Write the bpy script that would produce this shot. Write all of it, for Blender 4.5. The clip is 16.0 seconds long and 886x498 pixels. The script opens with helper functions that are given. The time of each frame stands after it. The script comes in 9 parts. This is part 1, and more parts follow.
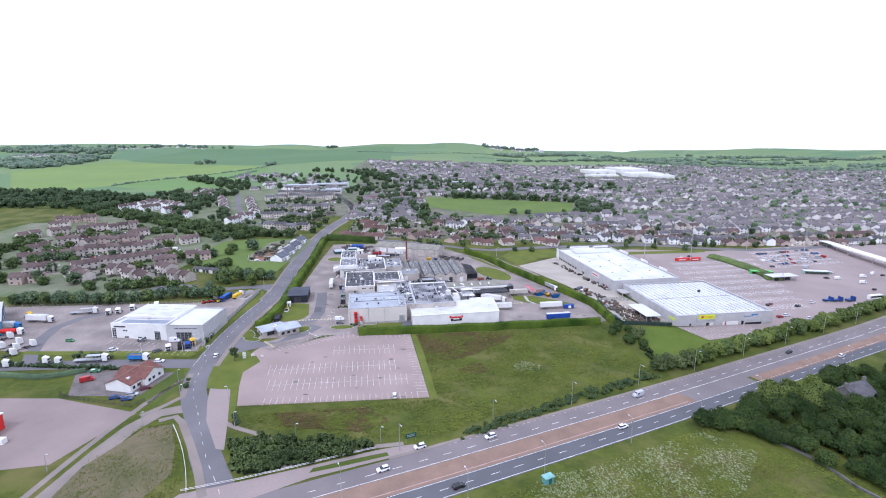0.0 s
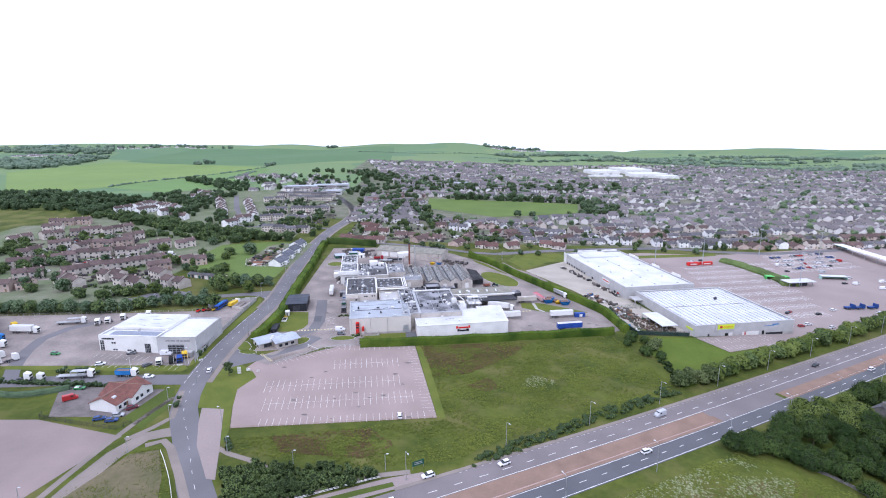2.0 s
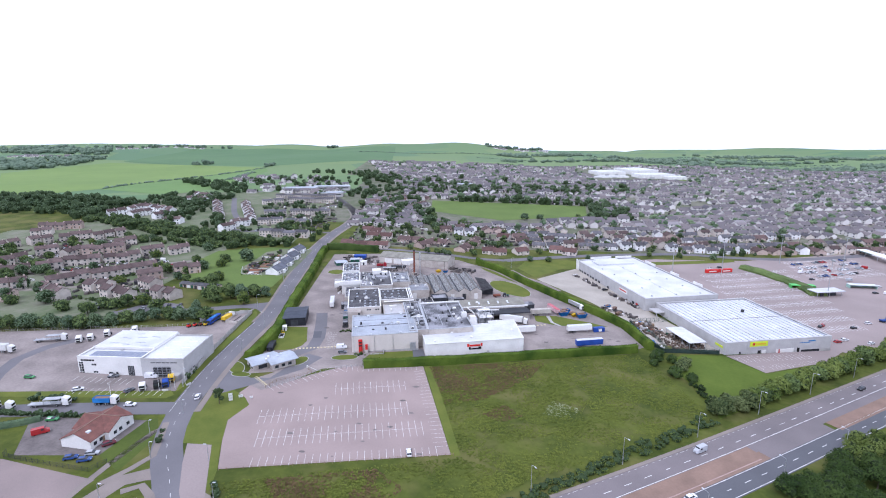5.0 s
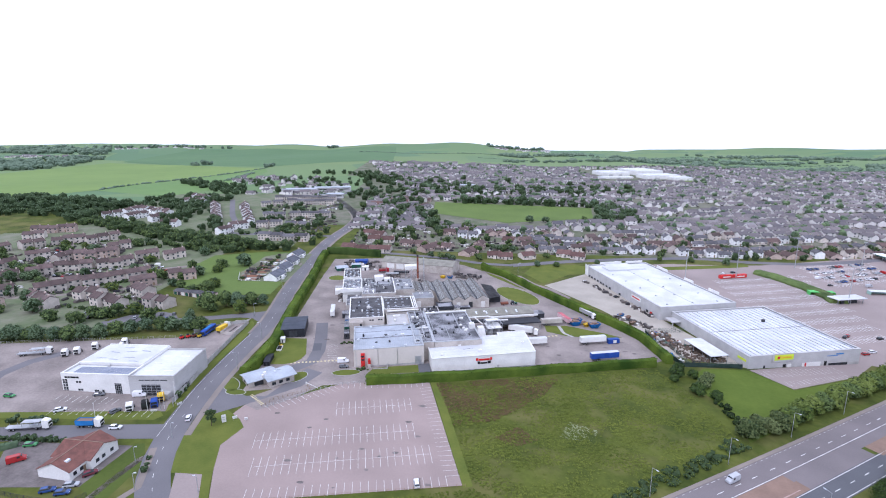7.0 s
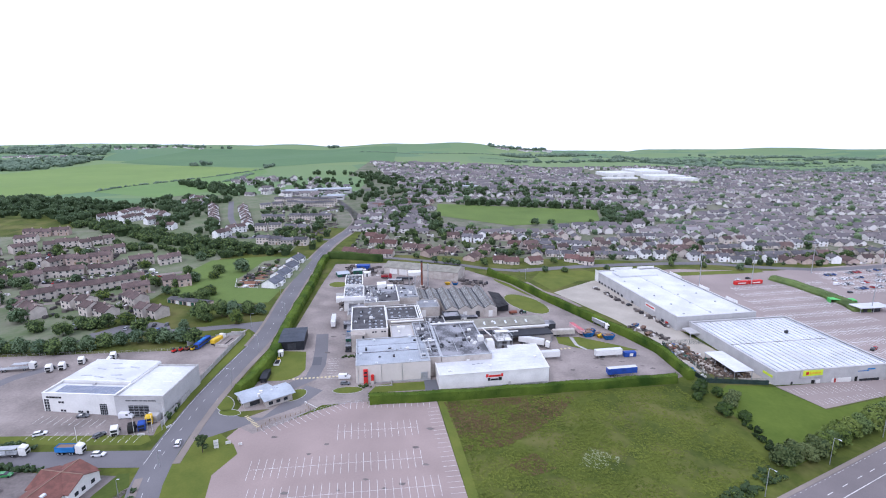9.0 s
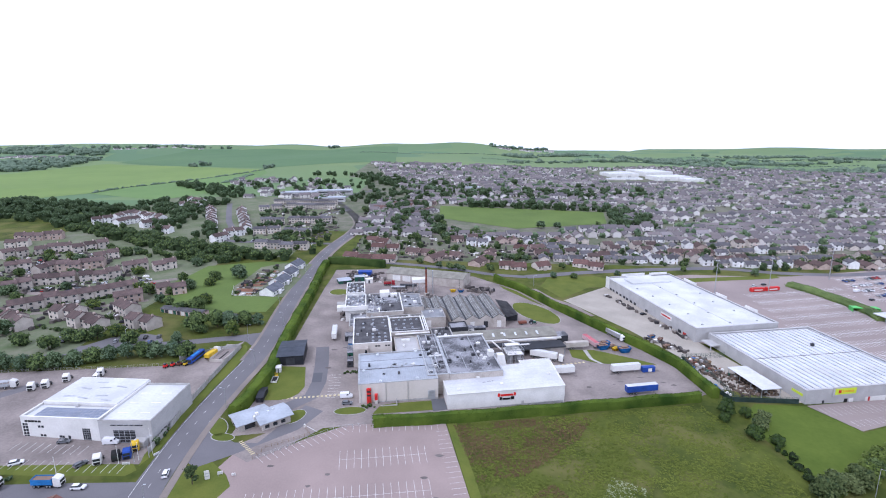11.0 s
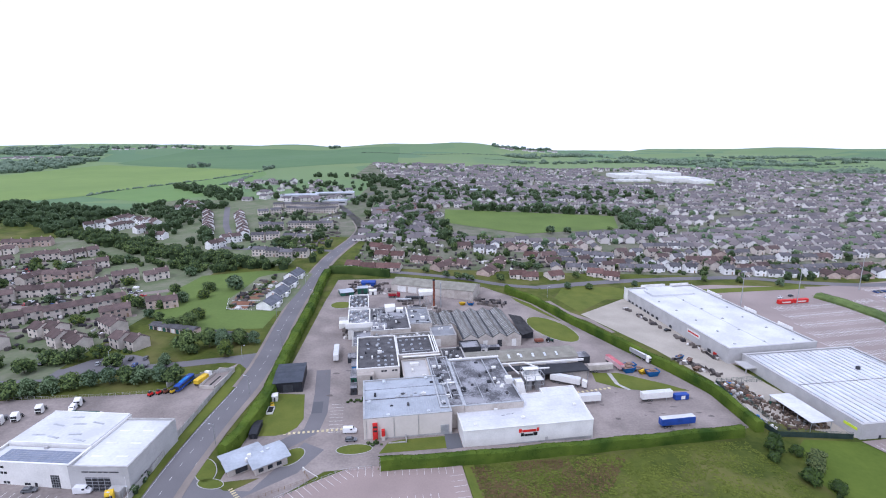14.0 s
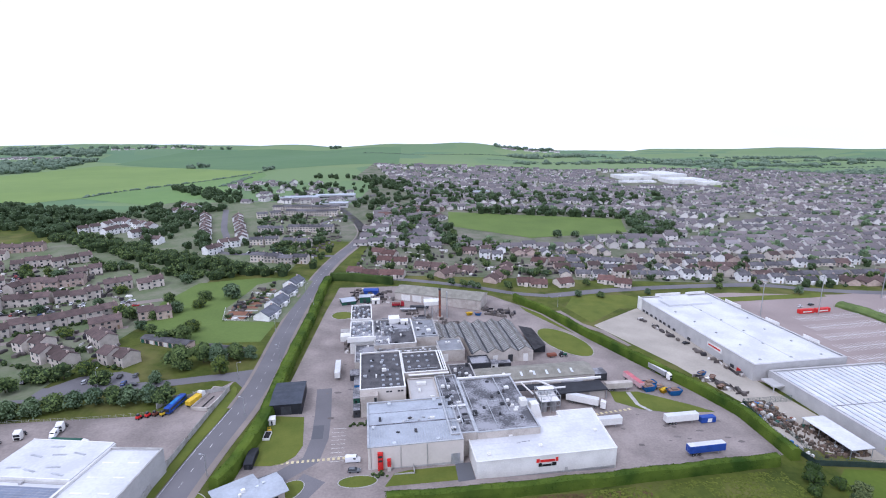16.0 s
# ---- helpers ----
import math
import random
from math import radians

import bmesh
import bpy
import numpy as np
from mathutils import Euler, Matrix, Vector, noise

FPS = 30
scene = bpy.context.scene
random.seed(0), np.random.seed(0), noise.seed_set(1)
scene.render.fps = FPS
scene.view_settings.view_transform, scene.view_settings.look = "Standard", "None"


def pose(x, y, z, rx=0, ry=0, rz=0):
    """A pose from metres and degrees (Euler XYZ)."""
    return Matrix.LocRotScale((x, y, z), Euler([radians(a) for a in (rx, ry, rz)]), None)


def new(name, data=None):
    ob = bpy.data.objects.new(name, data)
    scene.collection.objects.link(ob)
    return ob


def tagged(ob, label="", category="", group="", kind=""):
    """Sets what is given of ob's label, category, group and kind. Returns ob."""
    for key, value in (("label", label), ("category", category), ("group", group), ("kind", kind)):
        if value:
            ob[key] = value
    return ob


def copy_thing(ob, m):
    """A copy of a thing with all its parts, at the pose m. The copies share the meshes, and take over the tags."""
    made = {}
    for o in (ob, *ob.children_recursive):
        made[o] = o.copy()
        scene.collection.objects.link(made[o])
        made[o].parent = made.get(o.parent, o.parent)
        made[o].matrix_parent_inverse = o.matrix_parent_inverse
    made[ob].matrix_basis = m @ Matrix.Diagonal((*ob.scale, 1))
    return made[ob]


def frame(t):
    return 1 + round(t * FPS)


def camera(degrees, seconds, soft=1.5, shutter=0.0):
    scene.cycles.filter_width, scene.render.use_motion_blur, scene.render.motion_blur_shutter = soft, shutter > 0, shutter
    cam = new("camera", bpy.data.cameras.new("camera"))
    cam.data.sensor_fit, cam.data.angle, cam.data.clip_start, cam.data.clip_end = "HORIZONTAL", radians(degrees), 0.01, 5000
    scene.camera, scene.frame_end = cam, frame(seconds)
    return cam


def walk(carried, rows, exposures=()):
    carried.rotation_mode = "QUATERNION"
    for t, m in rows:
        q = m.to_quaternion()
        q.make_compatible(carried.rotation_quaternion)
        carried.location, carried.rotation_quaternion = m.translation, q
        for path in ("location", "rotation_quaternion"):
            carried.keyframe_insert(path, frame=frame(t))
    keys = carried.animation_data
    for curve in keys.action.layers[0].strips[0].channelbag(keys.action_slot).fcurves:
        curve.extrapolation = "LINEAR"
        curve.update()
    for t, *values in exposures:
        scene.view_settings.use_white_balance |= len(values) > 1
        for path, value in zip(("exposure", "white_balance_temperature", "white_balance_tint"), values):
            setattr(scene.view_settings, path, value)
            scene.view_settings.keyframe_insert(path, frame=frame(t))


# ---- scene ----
cam = camera(81.94, 16.0, soft=1.05)
walk(cam, [
    (0, pose(-0.000, 0.000, 104.000, 77.378, 0.244, 0.000)),
    (2, pose(-3.119, 14.436, 104.569, 77.350, 0.258, 0.019)),
    (4, pose(-6.274, 28.933, 105.213, 77.320, 0.272, 0.044)),
    (6, pose(-9.472, 43.513, 105.957, 77.289, 0.288, 0.074)),
    (8, pose(-12.722, 58.194, 106.822, 77.257, 0.304, 0.110)),
    (10, pose(-16.031, 72.999, 107.831, 77.224, 0.321, 0.153)),
    (12, pose(-19.407, 87.948, 109.007, 77.192, 0.339, 0.202)),
    (14, pose(-22.859, 103.061, 110.373, 77.160, 0.357, 0.260)),
    (16, pose(-26.393, 118.359, 111.952, 77.129, 0.375, 0.325)),
], [(0, 0.65, 5400, 21), (7, 0.56, 5400, 21), (16, 0.43, 5400, 21)])

# ---- light: bright overcast sky, weak broad sun ----
world = bpy.data.worlds.new("overcast_sky")
scene.world = world
world.use_nodes = True
wn, wl = world.node_tree.nodes, world.node_tree.links
wn.clear()
sky = wn.new("ShaderNodeTexSky")
sky.sky_type, sky.sun_disc = "NISHITA", False
SUN_EL, SUN_AZ = 52.0, 215.0
sky.sun_elevation, sky.sun_rotation = radians(SUN_EL), radians(SUN_AZ)
sky.air_density, sky.dust_density = 1.0, 3.0
bg_sky, bg_cloud = wn.new("ShaderNodeBackground"), wn.new("ShaderNodeBackground")
bg_sky.inputs[1].default_value = 0.1
wl.new(sky.outputs[0], bg_sky.inputs[0])
tc, nz, ramp = wn.new("ShaderNodeTexCoord"), wn.new("ShaderNodeTexNoise"), wn.new("ShaderNodeValToRGB")
mp = wn.new("ShaderNodeMapping")
mp.inputs["Scale"].default_value = (1.6, 1.6, 9.0)
wl.new(tc.outputs["Generated"], mp.inputs["Vector"])
wl.new(mp.outputs[0], nz.inputs["Vector"])
nz.inputs["Scale"].default_value, nz.inputs["Detail"].default_value = 1.3, 4.0
ramp.color_ramp.elements[0].position, ramp.color_ramp.elements[0].color = 0.36, (0.90, 0.94, 1.0, 1)
ramp.color_ramp.elements[1].position, ramp.color_ramp.elements[1].color = 0.55, (1.0, 1.0, 1.0, 1)
wl.new(nz.outputs[0], ramp.inputs[0])
wl.new(ramp.outputs[0], bg_cloud.inputs[0])
bg_cloud.inputs[1].default_value = 1.0
wmix, wout = wn.new("ShaderNodeMixShader"), wn.new("ShaderNodeOutputWorld")
wmix.inputs[0].default_value = 0.88
wl.new(bg_sky.outputs[0], wmix.inputs[1])
wl.new(bg_cloud.outputs[0], wmix.inputs[2])
wl.new(wmix.outputs[0], wout.inputs[0])
sun_data = bpy.data.lights.new("sun", "SUN")
sun_data.energy, sun_data.angle, sun_data.color = 1.1, radians(14), (1.0, 0.96, 0.9)
sun = new("sun", sun_data)
sun.matrix_world = pose(0, 0, 300, 90 - SUN_EL, 0, 180 - SUN_AZ)

# ---- materials ----
MATS = {}


def mat(name, col, col2=None, rough=0.85, scale=0.3, fine=4.0, amount=0.5, metal=0.0, bump=0.0, rand=0.0, spec=0.14):
    """Procedural surface: two colours mixed by a broad and a fine noise, in metres."""
    if name in MATS:
        return MATS[name]
    m = bpy.data.materials.new(name)
    m.use_nodes = True
    n, l = m.node_tree.nodes, m.node_tree.links
    b = n["Principled BSDF"]
    b.inputs["Roughness"].default_value, b.inputs["Metallic"].default_value = rough, metal
    b.inputs["Specular IOR Level"].default_value = spec
    col2 = col2 or tuple(c * 0.72 for c in col)
    geo = n.new("ShaderNodeNewGeometry")
    n1, n2 = n.new("ShaderNodeTexNoise"), n.new("ShaderNodeTexNoise")
    n1.inputs["Scale"].default_value, n1.inputs["Detail"].default_value = scale, 5.0
    n2.inputs["Scale"].default_value, n2.inputs["Detail"].default_value = fine, 3.0
    l.new(geo.outputs["Position"], n1.inputs["Vector"])
    l.new(geo.outputs["Position"], n2.inputs["Vector"])
    add = n.new("ShaderNodeMath")
    add.operation = "MULTIPLY_ADD"
    add.inputs[1].default_value = 0.45
    l.new(n2.outputs[0], add.inputs[0])
    l.new(n1.outputs[0], add.inputs[2])
    mr = n.new("ShaderNodeMapRange")
    mr.inputs["From Min"].default_value, mr.inputs["From Max"].default_value = 0.72 - 0.3 * amount, 0.72 + 0.3 * amount
    l.new(add.outputs[0], mr.inputs[0])
    mix = n.new("ShaderNodeMix")
    mix.data_type = "RGBA"
    mix.inputs[6].default_value, mix.inputs[7].default_value = (*col2, 1), (*col, 1)
    l.new(mr.outputs[0], mix.inputs[0])
    out = mix.outputs[2]
    if rand:
        info, hs = n.new("ShaderNodeObjectInfo"), n.new("ShaderNodeHueSaturation")
        m2 = n.new("ShaderNodeMapRange")
        m2.inputs["To Min"].default_value, m2.inputs["To Max"].default_value = 1 - rand, 1 + rand
        l.new(info.outputs["Random"], m2.inputs[0])
        l.new(m2.outputs[0], hs.inputs["Value"])
        l.new(out, hs.inputs["Color"])
        out = hs.outputs[0]
    l.new(out, b.inputs["Base Color"])
    if bump:
        bp = n.new("ShaderNodeBump")
        bp.inputs["Strength"].default_value, bp.inputs["Distance"].default_value = 0.6, bump
        l.new(n2.outputs[0], bp.inputs["Height"])
        l.new(bp.outputs[0], b.inputs["Normal"])
    MATS[name] = m
    return m


def island_mat(name, dark, light, rough=0.8, warm=None, spec=0.05, big=0.05, k=0.6):
    """For joined pieces: each island takes its own shade between the colours, with a broad drift in the plan."""
    m = bpy.data.materials.new(name)
    m.use_nodes = True
    n, l = m.node_tree.nodes, m.node_tree.links
    b = n["Principled BSDF"]
    b.inputs["Roughness"].default_value, b.inputs["Specular IOR Level"].default_value = rough, spec
    geo, nz, mix = n.new("ShaderNodeNewGeometry"), n.new("ShaderNodeTexNoise"), n.new("ShaderNodeValToRGB")
    nz.inputs["Scale"].default_value = big
    l.new(geo.outputs["Position"], nz.inputs["Vector"])
    ad = n.new("ShaderNodeMath")
    ad.operation = "MULTIPLY_ADD"
    ad.inputs[1].default_value = k
    l.new(geo.outputs["Random Per Island"], ad.inputs[0])
    sb = n.new("ShaderNodeMath")
    sb.operation = "SUBTRACT"
    sb.inputs[1].default_value = k / 2
    l.new(nz.outputs[0], sb.inputs[0])
    l.new(sb.outputs[0], ad.inputs[2])
    if k < 0.3:
        mix.color_ramp.elements[0].position, mix.color_ramp.elements[1].position = 0.3, 0.7
    mix.color_ramp.elements[0].color, mix.color_ramp.elements[1].color = (*dark, 1), (*light, 1)
    if warm:
        e = mix.color_ramp.elements.new(0.8)
        e.color = (*warm, 1)
    l.new(ad.outputs[0], mix.inputs[0])
    l.new(mix.outputs[0], b.inputs["Base Color"])
    MATS[name] = m
    return m


ASPHALT = mat("asphalt_road", (0.172, 0.164, 0.170), (0.124, 0.119, 0.124), 0.9, 0.05, 3.0, 0.8)
ASPHALT_DARK = mat("asphalt_new", (0.125, 0.126, 0.135), (0.092, 0.093, 0.10), 0.9, 0.05, 3.0, 0.8)
TARMAC_PINK = mat("worn_pinkish_tarmac", (0.324, 0.255, 0.232), (0.247, 0.196, 0.179), 0.92, 0.06, 2.0, 0.9)
TARMAC_LILAC = mat("lilac_grey_tarmac", (0.309, 0.255, 0.236), (0.232, 0.192, 0.178), 0.92, 0.03, 1.5, 0.9)
YARD = mat("worn_concrete_yard", (0.299, 0.258, 0.235), (0.173, 0.149, 0.137), 0.92, 0.07, 1.2, 0.7)
PAVING = mat("pavement_tarmac", (0.258, 0.218, 0.191), (0.180, 0.157, 0.138), 0.92, 0.1, 3.0, 0.8)
KERB = mat("kerb_concrete", (0.42, 0.41, 0.39), None, 0.9, 0.5, 6.0)
ASPHALT_MID = mat("mid_grey_asphalt", (0.205, 0.178, 0.176), (0.148, 0.132, 0.131), 0.9, 0.05, 3.0, 0.8)
FADED = mat("faded_road_paint", (0.46, 0.44, 0.42), (0.32, 0.30, 0.29), 0.85, 0.5, 5.0)
ASPHALT_WORN = mat("worn_pinkish_asphalt", (0.273, 0.218, 0.200), (0.201, 0.165, 0.152), 0.9, 0.05, 3.0, 0.8)
CONCRETE_PALE = mat("pale_concrete", (0.402, 0.364, 0.308), (0.299, 0.273, 0.230), 0.92, 0.08, 1.2, 0.8)
CINDER = mat("dark_cinder_yard", (0.20, 0.175, 0.165), (0.10, 0.088, 0.082), 0.95, 0.2, 1.2, 0.9)
GRASS = mat("rough_grass", (0.085, 0.112, 0.022), (0.050, 0.072, 0.015), 0.95, 0.035, 0.9, 0.9)
LAWN = mat("mown_lawn", (0.132, 0.146, 0.028), (0.080, 0.106, 0.019), 0.95, 0.12, 1.5, 0.9)
MEDIAN = mat("bare_median", (0.265, 0.180, 0.138), (0.18, 0.125, 0.095), 0.95, 0.15, 1.5, 0.9)
HEATH = mat("dead_bracken", (0.11, 0.085, 0.038), (0.07, 0.062, 0.026), 0.95, 0.2, 1.0, 0.9)
PAINT = mat("road_paint", (0.72, 0.71, 0.68), (0.55, 0.54, 0.52), 0.8, 0.4, 6.0)
YPAINT = mat("yellow_paint", (0.58, 0.50, 0.30), None, 0.8, 0.5, 6.0)
WHITE_WALL = mat("white_cladding", (0.720, 0.709, 0.678), (0.600, 0.591, 0.563), 0.6, 0.15, 2.0)
WHITE_ROOF = mat("white_membrane_roof", (0.60, 0.605, 0.615), (0.48, 0.485, 0.495), 0.6, 0.08, 1.0)
GREY_CLAD = mat("grey_cladding", (0.460, 0.451, 0.442), (0.390, 0.382, 0.376), 0.55, 0.2, 2.0)
CREAM_WALL = mat("cream_render", (0.49, 0.45, 0.405), (0.35, 0.315, 0.28), 0.9, 0.2, 2.0)
CREAM_PALE = mat("pale_cream_render", (0.60, 0.555, 0.505), (0.51, 0.47, 0.425), 0.9, 0.12, 1.2, 0.9)
MOSSY = mat("mossy_fibre_cement", (0.285, 0.272, 0.232), (0.165, 0.158, 0.128), 0.95, 0.25, 1.6, 0.9)
ROOF_MID = mat("mid_grey_roof_sheet", (0.27, 0.278, 0.292), (0.165, 0.170, 0.180), 0.7, 0.18, 1.4, 0.8)
BLUE_ROOF = mat("pale_blue_metal_roof", (0.428, 0.460, 0.504), (0.275, 0.295, 0.320), 0.5, 0.14, 1.2, 0.9)
STORE_ROOF = mat("pale_ribbed_store_roof", (0.50, 0.54, 0.60), (0.42, 0.45, 0.50), 0.5, 0.12, 1.2)
DIRTY_GLAZING = mat("dirty_roof_glazing", (0.40, 0.41, 0.40), (0.16, 0.16, 0.155), 0.5, 0.4, 1.4, 0.7)
RUSSET = mat("russet_roof_tiles", (0.140, 0.082, 0.070), (0.098, 0.060, 0.054), 0.9, 0.4, 3.0, rand=0.25)
RUSSET_BROWN = mat("brown_russet_tiles", (0.120, 0.082, 0.073), (0.085, 0.060, 0.055), 0.9, 0.4, 3.0, rand=0.25)
FELT = mat("grey_felt_roof", (0.285, 0.285, 0.300), (0.092, 0.092, 0.098), 0.8, 0.13, 1.4, 0.3)
FELT_DARK = mat("dark_felt_roof", (0.116, 0.113, 0.117), (0.051, 0.050, 0.053), 0.85, 0.25, 2.0, 0.7)
ASBESTOS = mat("weathered_fibre_cement", (0.215, 0.205, 0.188), (0.085, 0.080, 0.074), 0.95, 0.3, 2.5, 0.8)
STEEL = mat("galvanised_steel", (0.50, 0.51, 0.52), (0.36, 0.37, 0.38), 0.45, 0.5, 4.0, metal=0.6)
DARK_STEEL = mat("dark_steel", (0.05, 0.052, 0.058), None, 0.6, 0.5, 4.0)
BLACK_CLAD = mat("black_cladding", (0.028, 0.03, 0.036), (0.02, 0.021, 0.025), 0.5, 0.3, 2.0)
RUST = mat("rusty_chimney", (0.23, 0.085, 0.055), (0.13, 0.055, 0.04), 0.85, 0.4, 3.0)
RED = mat("red_paint", (0.58, 0.035, 0.03), None, 0.5, 0.4, 3.0)
BLUE = mat("blue_paint", (0.03, 0.075, 0.32), None, 0.5, 0.4, 3.0)
BLUE2 = mat("light_blue_paint", (0.04, 0.19, 0.48), None, 0.5, 0.4, 3.0)
GREENP = mat("dark_green_paint", (0.03, 0.10, 0.07), None, 0.6, 0.4, 3.0)
YELLOW = mat("yellow_machine_paint", (0.68, 0.45, 0.03), None, 0.5, 0.4, 3.0)
LIME = mat("lime_sign", (0.55, 0.66, 0.04), (0.5, 0.6, 0.04), 0.5, 0.4, 3.0)
BLACKP = mat("black_plastic", (0.02, 0.02, 0.02), None, 0.6, 0.5, 4.0)
RUBBER = mat("tyre_rubber", (0.018, 0.018, 0.018), None, 0.9, 0.5, 8.0)
GLASS = mat("dark_window_glass", (0.03, 0.035, 0.04), (0.02, 0.025, 0.03), 0.12, 0.5, 1.0, spec=0.6)
HOUSE_GLASS = mat("house_window_glass", (0.085, 0.092, 0.10), (0.055, 0.06, 0.066), 0.25, 0.8, 2.0, rand=0.4, spec=0.4)
SKYLIGHT = mat("skylight_plastic", (0.62, 0.65, 0.68), None, 0.35, 0.5, 3.0)
WOOD = mat("weathered_timber", (0.27, 0.19, 0.12), None, 0.9, 0.5, 5.0)
BARK = mat("bark", (0.10, 0.08, 0.06), None, 0.95, 0.8, 6.0)
HOUSE_RED = mat("terracotta_roof_tiles", (0.175, 0.082, 0.066), (0.12, 0.060, 0.050), 0.9, 0.5, 3.0, rand=0.2)
ROOF_BROWN = mat("brown_concrete_tiles", (0.118, 0.085, 0.078), (0.082, 0.062, 0.058), 0.9, 0.4, 3.0, rand=0.3)
ROOF_GREY = mat("grey_slate_roof", (0.125, 0.12, 0.127), (0.078, 0.075, 0.08), 0.85, 0.4, 3.0, rand=0.3)
ROOF_SLATE = mat("blue_grey_slates", (0.135, 0.142, 0.165), (0.085, 0.09, 0.105), 0.7, 0.4, 3.0, rand=0.15)
HARL = mat("pale_harling", (0.56, 0.505, 0.45), (0.45, 0.40, 0.355), 0.95, 0.4, 3.0, rand=0.2)
HARL_WHITE = mat("white_harling", (0.80, 0.79, 0.775), (0.68, 0.67, 0.655), 0.95, 0.4, 3.0, rand=0.1)
HARL_PINK = mat("pinkish_harling", (0.48, 0.38, 0.33), (0.38, 0.30, 0.26), 0.95, 0.4, 3.0, rand=0.2)
LEAF = island_mat("tree_leaves", (0.062, 0.092, 0.034), (0.140, 0.190, 0.062), 0.75, k=0.2, big=0.09)
# Greens lifted and blued for haze over the estate and town trees.
LEAF_DARK = island_mat("dark_leaves", (0.070, 0.108, 0.066), (0.142, 0.195, 0.100), 0.75, k=0.2, big=0.09)
# Leaf greens greyed and blued so distant trees carry the haze in their colour.
LEAF_HAZE = island_mat("hazed_woodland_leaves", (0.095, 0.135, 0.095), (0.155, 0.205, 0.140), 0.85, k=0.2, big=0.09)
LEAF_LIGHT = island_mat("light_leaves", (0.066, 0.098, 0.022), (0.165, 0.205, 0.052), 0.75, k=0.2, big=0.09)
LEAF_GREY = island_mat("greyish_willow_leaves", (0.050, 0.072, 0.026), (0.145, 0.172, 0.068), 0.75, k=0.2, big=0.09)
LEAF_WOOD = island_mat("oak_wood_leaves", (0.022, 0.042, 0.012), (0.066, 0.100, 0.026), 0.75, k=0.2, big=0.09)
# Near-black greens for crown cores: the shade between leaves, set as colour.
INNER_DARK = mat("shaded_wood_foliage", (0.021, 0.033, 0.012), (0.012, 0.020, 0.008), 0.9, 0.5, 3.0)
MEADOW = mat("bright_mown_grass", (0.128, 0.180, 0.046), (0.088, 0.130, 0.034), 0.95, 0.03, 0.6, 0.9)
TURF = mat("vivid_mown_turf", (0.108, 0.146, 0.022), (0.066, 0.100, 0.014), 0.95, 0.06, 0.6, 0.9)
# Core colour of the other plants, darkened for the shade inside.
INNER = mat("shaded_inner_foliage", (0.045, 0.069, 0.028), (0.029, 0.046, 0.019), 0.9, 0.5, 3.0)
HEDGE = island_mat("conifer_hedge_foliage", (0.027, 0.056, 0.009), (0.106, 0.151, 0.022), 0.8, k=0.2, big=0.09)
TUSSOCK = island_mat("grass_tufts", (0.034, 0.054, 0.010), (0.150, 0.168, 0.032), 0.95, k=0.35, big=0.045)
FLOWER = island_mat("pale_flower_heads", (0.13, 0.155, 0.065), (0.30, 0.32, 0.20), 0.95)
BRACKEN = island_mat("brown_tufts", (0.062, 0.044, 0.022), (0.135, 0.092, 0.046), 0.95)

# ---- mesh helpers ----
SITE = 9.0  # the turn of the industrial estate's grid, degrees


def height(x, y):
    """The lie of the land: falls gently to the east, rises steadily beyond the estate to a far ridge."""
    z = -0.03 * min(max(x, -260), 240) + 0.04 * (max(0, y - 450) - max(0, y - 2300)) - 0.03 * max(0, y - 2500)
    if y > 900:
        z -= min(1, (y - 900) / 1300) * (14 + 32 * min(max(x / 900, 0), 1))
        k = min(1, (y - 900) / 700)
        z += min(1, max(0, y - 1500) / 500) * (7 * math.sin(x / 150 + 2.0) + 4 * math.sin(x / 67) - 3)
        z += k * (7 * math.sin(x / 310 + 1.0) + 5 * math.sin(x / 140 + y / 400) + 4 * math.sin(y / 170 + x / 600) - 6)
    return z


def part(name, bm, material, parent, label=""):
    me = bpy.data.meshes.new(name)
    bm.normal_update()
    bm.to_mesh(me)
    bm.free()
    me.materials.append(material)
    ob = new(name, me)
    ob.parent = parent
    if label:
        ob["label"] = label
    return ob


def from_arrays(name, verts, faces, material, parent=None):
    me = bpy.data.meshes.new(name)
    me.from_pydata(verts, [], faces)
    me.materials.append(material)
    ob = new(name, me)
    ob.parent = parent
    return ob


def thing(name, x, y, rz, label, category, group="", kind="", z=None):
    ob = new(name)
    ob.empty_display_size = 0.5
    ob.matrix_basis = pose(x, y, height(x, y) if z is None else z, 0, 0, rz)
    return tagged(ob, label, category, group, kind)


def box(bm, x0, x1, y0, y1, z0, z1, bevel=0.0):
    vs = [bm.verts.new((x, y, z)) for z in (z0, z1) for y in (y0, y1) for x in (x0, x1)]
    fs = [(0, 2, 3, 1), (4, 5, 7, 6), (0, 1, 5, 4), (1, 3, 7, 5), (3, 2, 6, 7), (2, 0, 4, 6)]
    made = [bm.faces.new([vs[i] for i in f]) for f in fs]
    if bevel:
        es = list({e for f in made for e in f.edges})
        bmesh.ops.bevel(bm, geom=es, offset=bevel, segments=1, affect="EDGES")
    return vs


def boxes(*dims, bevel=0.0):
    bm = bmesh.new()
    for d in dims:
        box(bm, *d, bevel=bevel)
    return bm


